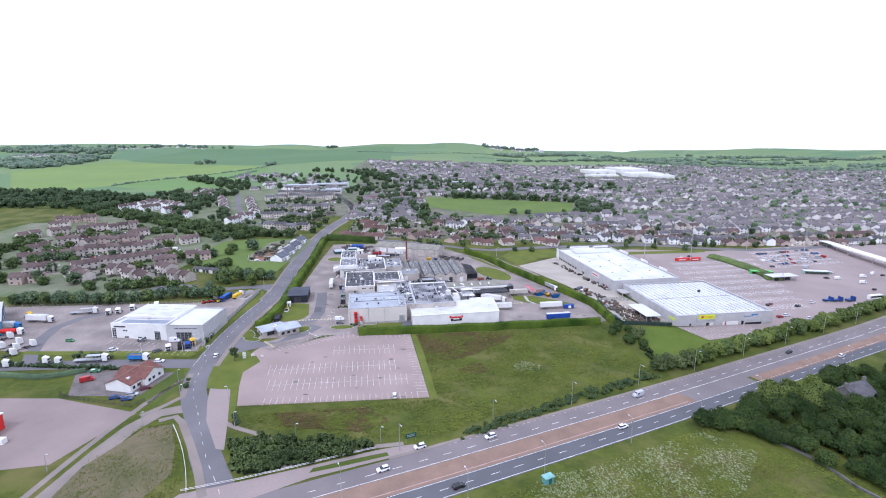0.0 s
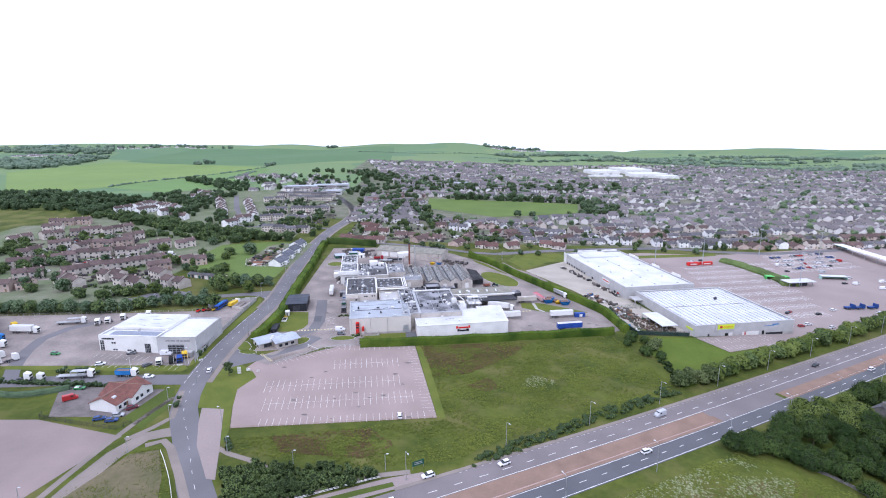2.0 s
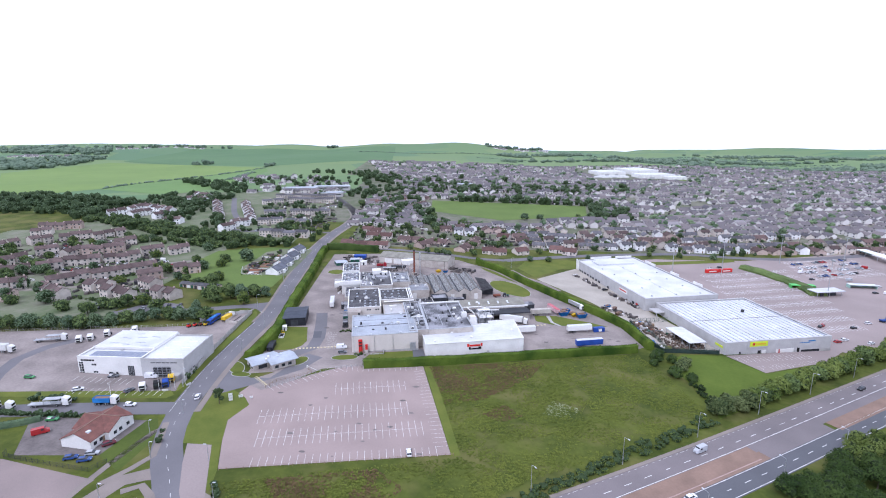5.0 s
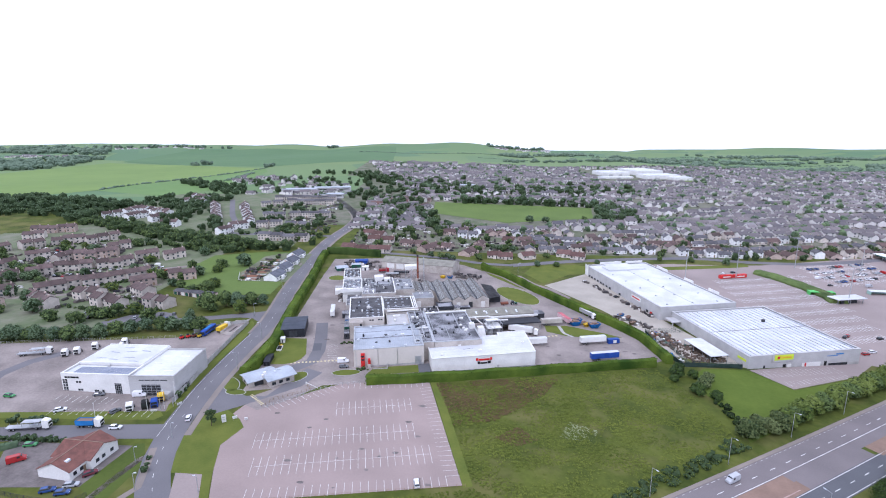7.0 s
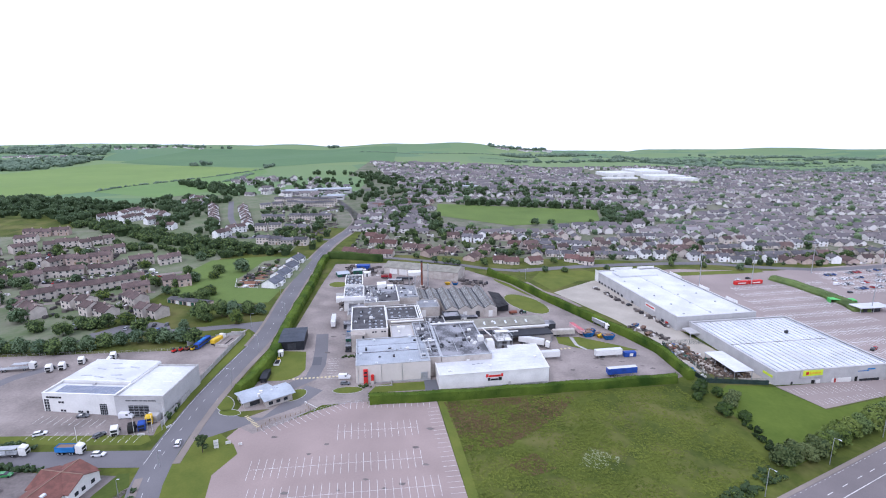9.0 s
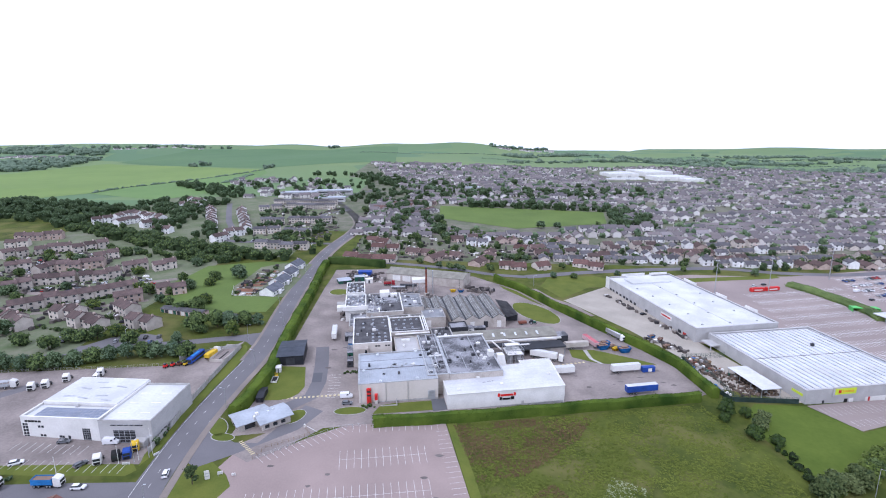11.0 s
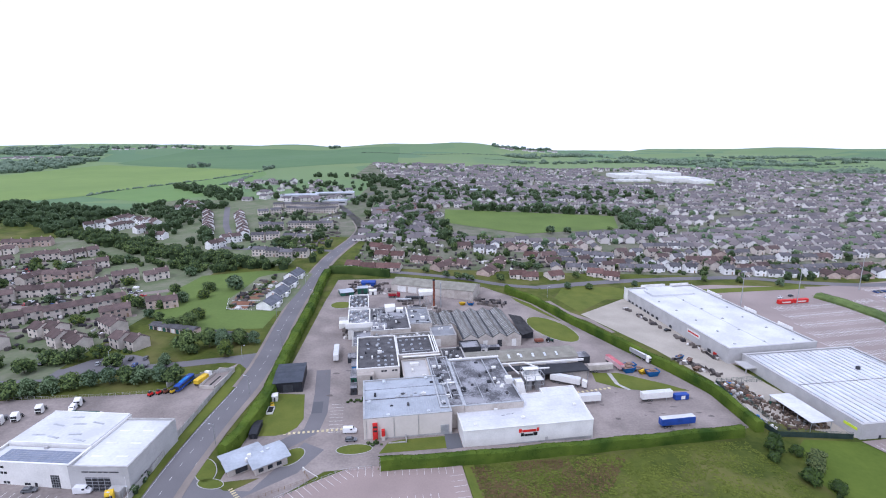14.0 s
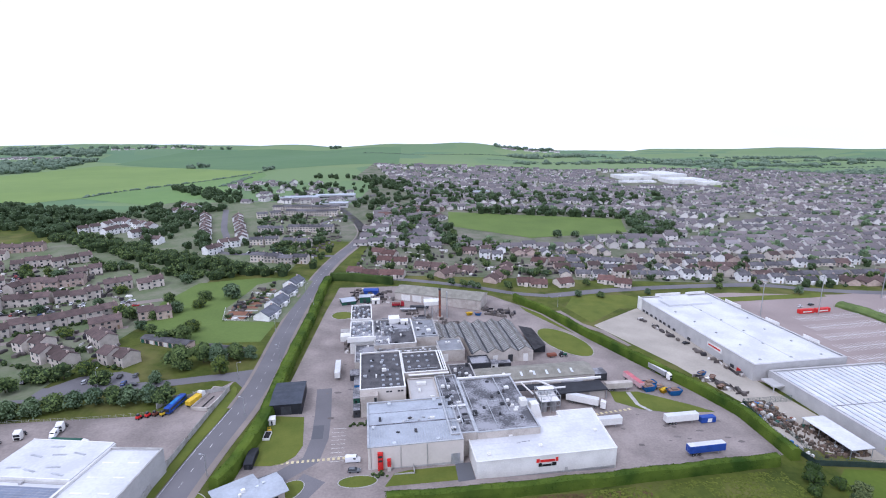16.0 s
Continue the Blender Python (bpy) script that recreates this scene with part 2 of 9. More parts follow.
def prism(bm, pts, z0, z1):
    """An upright prism on a plan outline, counter-clockwise."""
    a = [bm.verts.new((x, y, z0)) for x, y in pts]
    b = [bm.verts.new((x, y, z1)) for x, y in pts]
    bm.faces.new(list(reversed(a)))
    bm.faces.new(b)
    for i in range(len(pts)):
        j = (i + 1) % len(pts)
        bm.faces.new((a[i], a[j], b[j], b[i]))


def tube(bm, p, q, r, r2=None, n=8):
    p, q = Vector(p), Vector(q)
    m = Matrix.Translation((p + q) / 2) @ (q - p).to_track_quat("Z", "Y").to_matrix().to_4x4()
    bmesh.ops.create_cone(bm, cap_ends=True, segments=n, radius1=r, radius2=r if r2 is None else r2, depth=(q - p).length, matrix=m)


def gable(bm, x0, x1, y0, y1, z0, rise, over=0.3, thick=0.18):
    """A gabled roof slab with its ridge along x."""
    ym = (y0 + y1) / 2
    k = rise / (ym - y0)
    sec = [(y0 - over, z0 - over * k), (ym, z0 + rise), (y1 + over, z0 - over * k)]
    sec = sec + [(y, z + thick) for y, z in reversed(sec)]
    a = [bm.verts.new((x0 - over, y, z)) for y, z in sec]
    b = [bm.verts.new((x1 + over, y, z)) for y, z in sec]
    for i in range(6):
        j = (i + 1) % 6
        bm.faces.new((a[i], b[i], b[j], a[j]))
    for q in ((0, 1, 4, 5), (1, 2, 3, 4)):
        bm.faces.new([a[i] for i in q])
        bm.faces.new([b[i] for i in reversed(q)])


def gable_walls(bm, x0, x1, y0, y1, z1, rise, z0=-1.0):
    ym = (y0 + y1) / 2
    a = [bm.verts.new((x0, y, z)) for y, z in ((y0, z0), (y1, z0), (y1, z1), (ym, z1 + rise), (y0, z1))]
    b = [bm.verts.new((x1, y, z)) for y, z in ((y0, z0), (y1, z0), (y1, z1), (ym, z1 + rise), (y0, z1))]
    bm.faces.new(list(reversed(a)))
    bm.faces.new(b)
    for i in (0, 1, 4):
        j = (i + 1) % 5
        bm.faces.new((a[i], a[j], b[j], b[i]))


def sheet(name, pts, dz, material, label, category, kind="structure", thick=0.0):
    """A paved or planted area on the ground's own slope; pts in plan, counter-clockwise."""
    bm = bmesh.new()
    vs = [bm.verts.new((x, y, height(x, y) + dz)) for x, y in pts]
    f = bm.faces.new(vs)
    for plane, axis in ((450, 1), (-260, 0), (240, 0)):
        co, no = [0, 0, 0], [0, 0, 0]
        co[axis], no[axis] = plane, 1
        bmesh.ops.bisect_plane(bm, geom=list(bm.verts) + list(bm.edges) + list(bm.faces), plane_co=co, plane_no=no)
    for v in bm.verts:
        v.co.z = height(v.co.x, v.co.y) + dz
    bmesh.ops.triangulate(bm, faces=bm.faces)
    me = bpy.data.meshes.new(name)
    bm.normal_update()
    for f in bm.faces:
        if f.normal.z < 0:
            f.normal_flip()
    bm.to_mesh(me)
    bm.free()
    me.materials.append(material)
    return tagged(new(name, me), label, category, kind=kind)


def smooth(pts, step):
    """Points along a gentle curve (Catmull-Rom) through pts, about step metres apart."""
    out = []
    p = [Vector(q) for q in pts]
    p = [2 * p[0] - p[1]] + p + [2 * p[-1] - p[-2]]
    for i in range(1, len(p) - 2):
        n = max(1, int((p[i + 1] - p[i]).length / step))
        for k in range(n):
            t = k / n
            out.append(0.5 * (2 * p[i] + (p[i + 1] - p[i - 1]) * t + (2 * p[i - 1] - 5 * p[i] + 4 * p[i + 1] - p[i + 2]) * t * t
                              + (3 * p[i] - p[i - 1] - 3 * p[i + 1] + p[i + 2]) * t ** 3))
    out.append(p[-2])
    return out


def offset(line, d):
    out = []
    for i, q in enumerate(line):
        a, b = line[max(0, i - 1)], line[min(len(line) - 1, i + 1)]
        t = (b - a).normalized()
        out.append(q + Vector((-t.y, t.x)) * d)
    return out


def ribbon_bm(bm, left, right, dz, skirt=0.0):
    a = [bm.verts.new((p.x, p.y, height(p.x, p.y) + dz)) for p in left]
    b = [bm.verts.new((p.x, p.y, height(p.x, p.y) + dz)) for p in right]
    for i in range(len(left) - 1):
        bm.faces.new((a[i], b[i], b[i + 1], a[i + 1]))
    if skirt:
        for row in (a, b):
            low = [bm.verts.new((v.co.x, v.co.y, v.co.z - skirt)) for v in row]
            for i in range(len(row) - 1):
                bm.faces.new((row[i], row[i + 1], low[i + 1], low[i]))


def ribbon(name, pts, w0, w1, dz, material, label, category, step=8.0, skirt=0.0, kind="structure", parent=None):
    """A strip along a curve, from w0 to w1 metres to the left of it."""
    line = smooth(pts, step)
    bm = bmesh.new()
    ribbon_bm(bm, offset(line, w1), offset(line, w0), dz, skirt)
    ob = part(name, bm, material, parent)
    return tagged(ob, label, category, kind=kind) if parent is None else ob


def dashes(bm, pts, off, length, gap, width, dz):
    line = offset(smooth(pts, 1.0), off)
    run, start = 0.0, None
    for i in range(len(line) - 1):
        run += (line[i + 1] - line[i]).length
        k = run % (length + gap)
        if k < length:
            t = (line[i + 1] - line[i]).normalized() * 0.0
            n = Vector((-(line[i + 1] - line[i]).y, (line[i + 1] - line[i]).x)).normalized() * width / 2
            q = [line[i] + n, line[i] - n, line[i + 1] - n, line[i + 1] + n]
            bm.faces.new([bm.verts.new((p.x, p.y, height(p.x, p.y) + dz)) for p in q])


def turn(x, y, deg, x0=0.0, y0=0.0):
    c, s = math.cos(radians(deg)), math.sin(radians(deg))
    return x0 + x * c - y * s, y0 + x * s + y * c


def site(u, v):
    """The works' own grid: u along its front wall, v away from it."""
    return turn(u, v, SITE, -51.5, 268.8)

# ---- ground ----
def ground_material():
    m = mat("ground_grass", (0.094, 0.112, 0.019), (0.040, 0.056, 0.010), 0.95, 0.06, 0.5, 0.7)
    n, l = m.node_tree.nodes, m.node_tree.links
    b = n["Principled BSDF"]
    near = b.inputs["Base Color"].links[0].from_socket
    pn, pr, pm, pg = n.new("ShaderNodeTexNoise"), n.new("ShaderNodeMapRange"), n.new("ShaderNodeMix"), n.new("ShaderNodeNewGeometry")
    pn.inputs["Scale"].default_value, pn.inputs["Detail"].default_value = 0.05, 6.0
    l.new(pg.outputs["Position"], pn.inputs["Vector"])
    pr.inputs["From Min"].default_value, pr.inputs["From Max"].default_value, pr.inputs["To Max"].default_value = 0.48, 0.66, 0.75
    l.new(pn.outputs[0], pr.inputs[0])
    pm.data_type = "RGBA"
    pm.inputs[7].default_value = (0.135, 0.125, 0.042, 1)
    l.new(pr.outputs[0], pm.inputs[0])
    l.new(near, pm.inputs[6])
    near = pm.outputs[2]
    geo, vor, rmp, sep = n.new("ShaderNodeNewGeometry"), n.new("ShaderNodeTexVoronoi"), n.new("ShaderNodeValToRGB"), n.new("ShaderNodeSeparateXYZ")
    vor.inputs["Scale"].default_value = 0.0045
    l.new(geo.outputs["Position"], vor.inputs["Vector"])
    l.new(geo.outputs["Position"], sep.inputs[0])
    # Far crop greens, paler and bluer than the near grass in place of haze.
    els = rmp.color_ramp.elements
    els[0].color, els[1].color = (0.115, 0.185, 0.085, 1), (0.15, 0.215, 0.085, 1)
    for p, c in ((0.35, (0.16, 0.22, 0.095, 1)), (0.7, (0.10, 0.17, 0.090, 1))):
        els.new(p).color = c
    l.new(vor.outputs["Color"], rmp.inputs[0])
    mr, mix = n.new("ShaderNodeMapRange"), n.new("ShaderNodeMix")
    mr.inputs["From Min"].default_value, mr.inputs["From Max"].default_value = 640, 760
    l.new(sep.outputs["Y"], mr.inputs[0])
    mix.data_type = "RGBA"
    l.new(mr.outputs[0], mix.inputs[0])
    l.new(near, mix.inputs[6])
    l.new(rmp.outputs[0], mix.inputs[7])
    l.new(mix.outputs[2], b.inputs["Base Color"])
    return m


xs = sorted({-5000, -4000, -3200, 3200, 4000, 5000, -260, 240} | set(range(-2600, 2601, 50)))
ys = sorted({-1500, -800, -300, 0, 100, 200, 300, 400, 450} | set(range(500, 3001, 50)) | {3400, 4000, 4800})
verts = [(x, y, height(x, y)) for y in ys for x in xs]
nx = len(xs)
faces = [(j * nx + i, j * nx + i + 1, (j + 1) * nx + i + 1, (j + 1) * nx + i) for j in range(len(ys) - 1) for i in range(nx - 1)]
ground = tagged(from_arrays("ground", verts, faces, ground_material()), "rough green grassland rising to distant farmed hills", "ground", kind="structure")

ESTATE_GROUND = mat("estate_gardens", (0.195, 0.190, 0.140), (0.082, 0.122, 0.046), 0.95, 0.05, 0.35, 1.0)
GARDENS = mat("garden_plots", (0.20, 0.182, 0.150), (0.062, 0.092, 0.034), 0.95, 0.05, 0.35, 1.0)


def draped(name, test, label, material):
    """A skin just over the ground's own facets where test(x, y) holds."""
    fs = [f for f in faces if test(*(sum(verts[i][k] for i in f) / 4 for k in (0, 1)))]
    used = sorted({i for f in fs for i in f})
    idx = {v: k for k, v in enumerate(used)}
    return tagged(from_arrays(name, [(verts[i][0], verts[i][1], verts[i][2] + 0.06) for i in used], [tuple(idx[i] for i in f) for f in fs], material), label, "ground", kind="structure")


draped("town_ground", lambda x, y: 500 < y < 1340 and (-100 if y < 600 else -130 - 0.1 * (y - 600)) < x < 0.95 * y + 120, "mixed gardens and paving between town houses", GARDENS)
draped("estate_ground", lambda x, y: (300 < y < 560 and -460 < x < -215) or (500 < y < 780 and -400 < x < -135), "mixed gardens and paving of the estate", ESTATE_GROUND)

def field_patch(name, pts, material, label, dz=0.25):
    """A field on the ground's own facets, cut to a convex outline given counter-clockwise."""
    x0, x1, y0, y1 = min(p[0] for p in pts) - 60, max(p[0] for p in pts) + 60, min(p[1] for p in pts) - 60, max(p[1] for p in pts) + 60
    fs = [f for f in faces if all(x0 - 60 < verts[i][0] < x1 + 60 and y0 - 60 < verts[i][1] < y1 + 60 for i in f)]
    bm = bmesh.new()
    made = {i: bm.verts.new((verts[i][0], verts[i][1], verts[i][2] + dz)) for i in sorted({i for f in fs for i in f})}
    for f in fs:
        bm.faces.new([made[i] for i in f])
    for (xa, ya), (xb, yb) in zip(pts, pts[1:] + pts[:1]):
        bmesh.ops.bisect_plane(bm, geom=bm.verts[:] + bm.edges[:] + bm.faces[:], plane_co=(xa, ya, 0), plane_no=(yb - ya, xa - xb, 0), clear_outer=True)
    return tagged(part(name, bm, material, None), label, "field", kind="structure")


PASTURE = mat("bright_pasture", (0.175, 0.245, 0.072), (0.135, 0.200, 0.062), 0.95, 0.006, 0.05, 0.9)
LEY = mat("young_ley", (0.145, 0.230, 0.078), (0.118, 0.192, 0.066), 0.95, 0.008, 0.05, 0.9)
BARLEY = mat("dark_green_barley", (0.105, 0.175, 0.078), (0.085, 0.150, 0.070), 0.95, 0.005, 0.04, 0.9)
field_patch("field", [(-640, 755), (-550, 842), (-418, 1220), (-700, 1400), (-917, 1450), (-950, 1130)], PASTURE, "bright green grazed pasture on the hillside")
field_patch("field", [(-548, 838), (-410, 778), (-355, 860), (-384, 1140), (-414, 1212)], LEY, "smooth green ley below the field fence")
field_patch("field", [(-910, 1490), (-428, 1262), (-140, 1364), (-206, 2190), (-1060, 2240)], BARLEY, "dark green barley field under the ridge", 0.3)
field_patch("field", [(447, 1019), (515, 1022), (540, 1100), (480, 1190)], MEADOW, "bright green meadow beside the white works", 0.4)

# ---- dual carriageway ----
DC = [(-210, 48), (-120, 93), (-37.8, 133.0), (3.3, 153.2), (81.6, 192.6), (170, 239), (260.5, 287.0), (420, 372), (700, 525)]
ribbon("road", [(-113, 632), (-128, 631), (-146, 622), (-170, 612)], -3.4, 3.4, 0.05, ASPHALT, "grey estate road mouth by the flats", "road")
ribbon("road", [(-160, 800), (-185, 812), (-230, 818), (-300, 806)], -3.2, 3.2, 0.2, ASPHALT, "grey village road at the junction", "road")
ribbon("road", DC, -3.95, 4.3, 0.05, ASPHALT_MID, "worn grey dual carriageway with two lanes", "road", skirt=0.15)
ribbon("road", DC, -19.6, -11.9, 0.05, ASPHALT_DARK, "dark grey dual carriageway with two lanes", "road", skirt=0.15)
ribbon("median", [(-210, 48), (-120, 93), (-37.8, 133.0), (3.3, 153.2), (81.6, 192.6), (104, 204.2)], -12.0, -3.85, 0.042, MEDIAN, "bare brown earth central reservation", "median")
ribbon("median", [(136, 221), (170, 239), (260.5, 287.0), (420, 372)], -13.3, -7.6, 0.075, MEDIAN, "narrow brown earth central reservation", "median")
ribbon("road", [(97, 200.6), (118, 211.6), (136, 221), (170, 239), (260.5, 287), (420, 372)], -7.6, -3.9, 0.055, ASPHALT_MID, "grey turning lane beside the carriageway", "road")
ribbon("road", [(98, 201.1), (119, 212.2), (134, 220)], -12.0, -7.5, 0.06, ASPHALT_MID, "grey crossing gap in the central reservation", "road")
ribbon("kerb", [(-210, 48), (-120, 93), (-37.8, 133.0), (3.3, 153.2), (81.6, 192.6), (95, 199.4)], -10.75, -10.4, 0.12, mat("pinkish_kerb", (0.40, 0.29, 0.25), (0.30, 0.22, 0.19), 0.9, 0.4, 4.0), "pinkish concrete kerb along the reservation", "kerb", skirt=0.15)
ribbon("pavement", [(-16, 143.6)] + DC[3:], 4.3, 5.7, 0.12, PAVING, "grey tarmac footway beside the carriageway", "pavement", skirt=0.15)
sheet("hard_strip", [(-80, 124), (-70, 122), (-55, 128.6), (-41.5, 137.5), (-17.8, 148.4), (-8, 153.4), (-10, 156.5), (-18.2, 154), (-23.0, 152.3), (-42.6, 143.5), (-65.4, 133.7), (-77, 129.2)], 0.07, TARMAC_LILAC, "pale worn tarmac strip beside the carriageway", "road")
sheet("verge", [(-42.3, 139.9), (-33.4, 143.2), (-18.3, 149.6), (-19.2, 151.4), (-30, 147.2), (-41.5, 142.2)], 0.1, GRASS, "sliver of rough grass beside the carriageway", "verge")
bm = bmesh.new()
for off in (-3.6, -12.3, -19.1):
    dashes(bm, DC, off, 500, 0.001, 0.2, 0.075)
for off in (-0.6, -15.9):
    dashes(bm, DC, off, 3.0, 6.0, 0.2, 0.075)
tagged(part("road_marking", bm, PAINT, None), "white painted lines of the dual carriageway", "road marking", kind="structure")

bm = bmesh.new()
dashes(bm, DC[3:], 3.8, 1.2, 1.6, 0.2, 0.075)
tagged(part("road_marking", bm, FADED, None), "faded dashed edge line of the carriageway", "road marking", kind="structure")

# ---- side road beside the works ----
SIDE = [(-62, 124), (-68.2, 133.6), (-78.4, 148.4), (-91.7, 172), (-102, 190), (-108, 211), (-110.4, 235), (-111.2, 255), (-110.8, 280), (-109.6, 305), (-110, 325), (-112, 345), (-115.8, 377), (-119.8, 421), (-123, 470), (-122.8, 505), (-121.5, 529), (-118.5, 556), (-114, 586), (-111.8, 619), (-114, 645), (-124, 679), (-138, 713), (-153, 748), (-164, 772), (-167, 790), (-160, 818), (-146, 856), (-120, 900)]
ribbon("road", SIDE, -4.8, 4.8, 0.06, ASPHALT, "grey tarmac side road along the hedge", "road", skirt=0.12)
ribbon("pavement", SIDE[5:22], -7.2, -4.8, 0.13, PAVING, "grey tarmac footway along the side road", "pavement", skirt=0.12)
ribbon("pavement", SIDE[9:22], 4.8, 6.2, 0.13, PAVING, "grey tarmac footway along the side road", "pavement", skirt=0.12)
bm = bmesh.new()
dashes(bm, SIDE[:20], 0.0, 2.0, 5.0, 0.11, 0.085)
dashes(bm, SIDE[5:10], 4.2, 500, 0.001, 0.12, 0.085)
tagged(part("road_marking", bm, PAINT, None), "white painted lines of the side road", "road marking", kind="structure")

# ---- other roads ----
ribbon("road", [(-114, 330), (-128, 331.8), (-146, 326), (-175, 318), (-215, 312), (-300, 300)], -3.2, 3.2, 0.05, ASPHALT, "grey estate road at a junction", "road")
ribbon("road", [(-110, 214), (-128, 213), (-150, 211.5), (-200, 206), (-300, 195)], -4.5, 4.5, 0.05, ASPHALT, "grey access road to the truck yard", "road")
ribbon("road", [(45, 462), (94, 477), (150, 489), (215, 497), (262, 486), (320, 482), (420, 505), (560, 560)], -4, 4, 0.12, ASPHALT, "grey town road behind the stores", "road")
ribbon("road", [(-108, 492), (-60, 490), (-10, 478), (20, 466), (45, 462)], -3, 3, 0.12, ASPHALT, "grey estate road behind the works", "road")
ribbon("road", [(-139, 714), (-160, 690), (-175, 640), (-172, 600)], -3, 3, 0.15, ASPHALT, "grey estate road between terraces", "road")
ribbon("footpath", [(-120, 122), (-119.1, 140.2), (-117.6, 159.1), (-115.0, 178.9), (-110.7, 197.8), (-107.8, 202)], -1.1, 1.1, 0.05, PAVING, "grey tarmac footpath to the crossing", "path")
ribbon("road", [(-92, 176.5), (-100, 175.2), (-106.5, 172), (-110.6, 162), (-112.6, 148), (-113.5, 132), (-115, 110)], -3.0, 3.0, 0.045, PAVING, "broken old tarmac lane", "road")
ribbon("pavement", [(-109.6, 204), (-105.6, 191), (-103.6, 184.5), (-107, 177.4), (-112, 170)], -1.1, 1.1, 0.09, PAVING, "pale kerbed footway at the lane mouth", "pavement")
ribbon("pavement", [(-103.6, 167.0), (-99, 170.0), (-94.5, 166), (-86, 154), (-78, 142), (-70, 128)], -1.3, 1.3, 0.09, PAVING, "grey footway along the junction", "pavement")

# ---- paved yards, car parks and lawns ----
sheet("car_park", [(-79.8, 178.4), (-5.9, 188.6), (-17.8, 255.0), (-49, 253.4), (-57, 251.2), (-67, 244.0), (-81, 231.6), (-90, 233), (-92, 226), (-88.8, 207), (-86, 197)], 0.05, TARMAC_PINK, "large empty pinkish tarmac car park", "car park")
sheet("works_yard", [site(-47, -18), site(-30, -17), site(3, -16), site(34, -14), site(140, -12), site(147.5, -9), site(149, 17), site(143.5, 37), site(132, 69), site(119.5, 106), site(109.5, 142), site(102, 156), site(85, 180), site(30, 205), site(-20, 205), site(-26, 160), site(-36, 60)], 0.045, YARD, "worn concrete yard round the works", "yard")
sheet("yard", [(-195, 222), (-118, 227), (-121, 262), (-122.5, 300), (-122, 328), (-139, 299), (-190, 291), (-260, 280), (-260, 225)], 0.045, YARD, "worn tarmac truck dealer yard", "yard")
sheet("car_park", [(118.5, 341.7), (104, 440), (112, 462), (180, 478), (262, 478), (400, 505), (520, 540), (560, 470), (460, 408), (330, 343), (250, 301), (203, 281), (192, 286)], 0.045, TARMAC_LILAC, "large tarmac retail park car park", "car park")
sheet("service_yard", [(100.5, 442), (62, 408), (88, 356), (102, 318), (100, 290), (136, 276), (120, 341)], 0.05, CONCRETE_PALE, "pale concrete service yard behind the stores", "yard")
sheet("car_park", [(133.5, 275.0), (142.5, 256.5), (181, 270), (200, 284), (192.5, 286)], 0.05, TARMAC_LILAC, "marked parking bays before the store", "car park")
sheet("yard", [(-136, 138), (-123.6, 141), (-114.5, 172), (-150, 181), (-260, 176), (-260, 120)], 0.045, ASPHALT_WORN, "bare worn tarmac yard", "yard")
sheet("yard", [(-148, 183), (-121, 184), (-116, 205), (-160, 206)], 0.047, CINDER, "patchy dark cinder yard round the house", "yard")
sheet("lawn", [(-78.1, 168.2), (-79.9, 178.2), (-83.4, 188), (-88.2, 206.5), (-84.4, 217.5), (-87.7, 222.6), (-96, 230), (-104, 222), (-103.2, 208), (-97.5, 191.6), (-87.3, 191.1), (-80.4, 170)], 0.056, LAWN, "mown bright green verge by the side road", "lawn")
sheet("lawn", [(99, 215), (121, 227), (146, 240), (176, 261), (180, 268.5), (142.3, 255.6), (133, 274.5), (112, 275.5), (104, 268), (100.5, 250), (101.5, 232)], 0.02, TURF, "mown bright green lawn before the stores", "lawn")
sheet("lawn", [(88, 440), (62, 412), (52, 440), (62, 462), (100, 468), (112, 460), (103, 441)], 0.06, LAWN, "mown green lawn behind the hedge", "lawn")
sheet("lawn", [(150, 464), (250, 482), (250, 474), (152, 455)], 0.08, LAWN, "mown green verge behind the store", "lawn")
ribbon("road", [(-352, 512), (-338, 470), (-322, 432), (-300, 404), (-268, 398), (-240, 418), (-212, 436)], -3.2, 3.2, 0.1, PAVING, "grey estate road with parked cars", "road")
ribbon("road", [(-300, 352), (-262, 358), (-232, 372), (-206, 388)], -2.2, 2.2, 0.1, PAVING, "narrow grey estate lane", "road")
ribbon("road", [(-300, 746), (-281, 697), (-258, 640), (-235, 590), (-240, 566), (-215, 548), (-180, 550), (-120, 548)], -3.2, 3.2, 0.2, ASPHALT, "grey street between the white terraces", "road")
sheet("green", [(-205, 470), (-165, 486), (-128, 484), (-126, 372), (-165, 366), (-200, 390), (-210, 430)], 0.12, MEADOW, "open mown green beside the estate", "lawn")
sheet("yard", [(-124.5, 400.5), (-125.5, 482), (-150, 482), (-163, 470), (-165, 422), (-158.5, 400.5)], 0.14, ESTATE_GROUND, "small gardens of the bungalows", "garden")
sheet("bare_ground", [(-106, 162), (-98, 165), (-90, 152), (-84, 138), (-88, 122), (-112, 122), (-113, 140)], 0.05, mat("bare_tan_ground", (0.16, 0.13, 0.08), (0.085, 0.09, 0.04), 0.95, 0.09, 0.8, 0.9), "bare tan ground with thin grass", "ground")
SOIL = mat("red_brown_soil", (0.235, 0.112, 0.070), (0.150, 0.080, 0.052), 0.95, 0.3, 2.0, 0.9)
for y0, y1, x0 in ((403, 407, -157), (409.5, 416.5, -160), (422, 427, -162), (429, 434.5, -160), (441, 445, -158), (458, 462, -156)):
    sheet("garden_bed", [(x0, y0), (-146, y0 + 0.6), (-146.4, y1 + 0.6), (x0 - 0.6, y1)], 0.18, SOIL, "reddish brown dug garden bed", "garden")
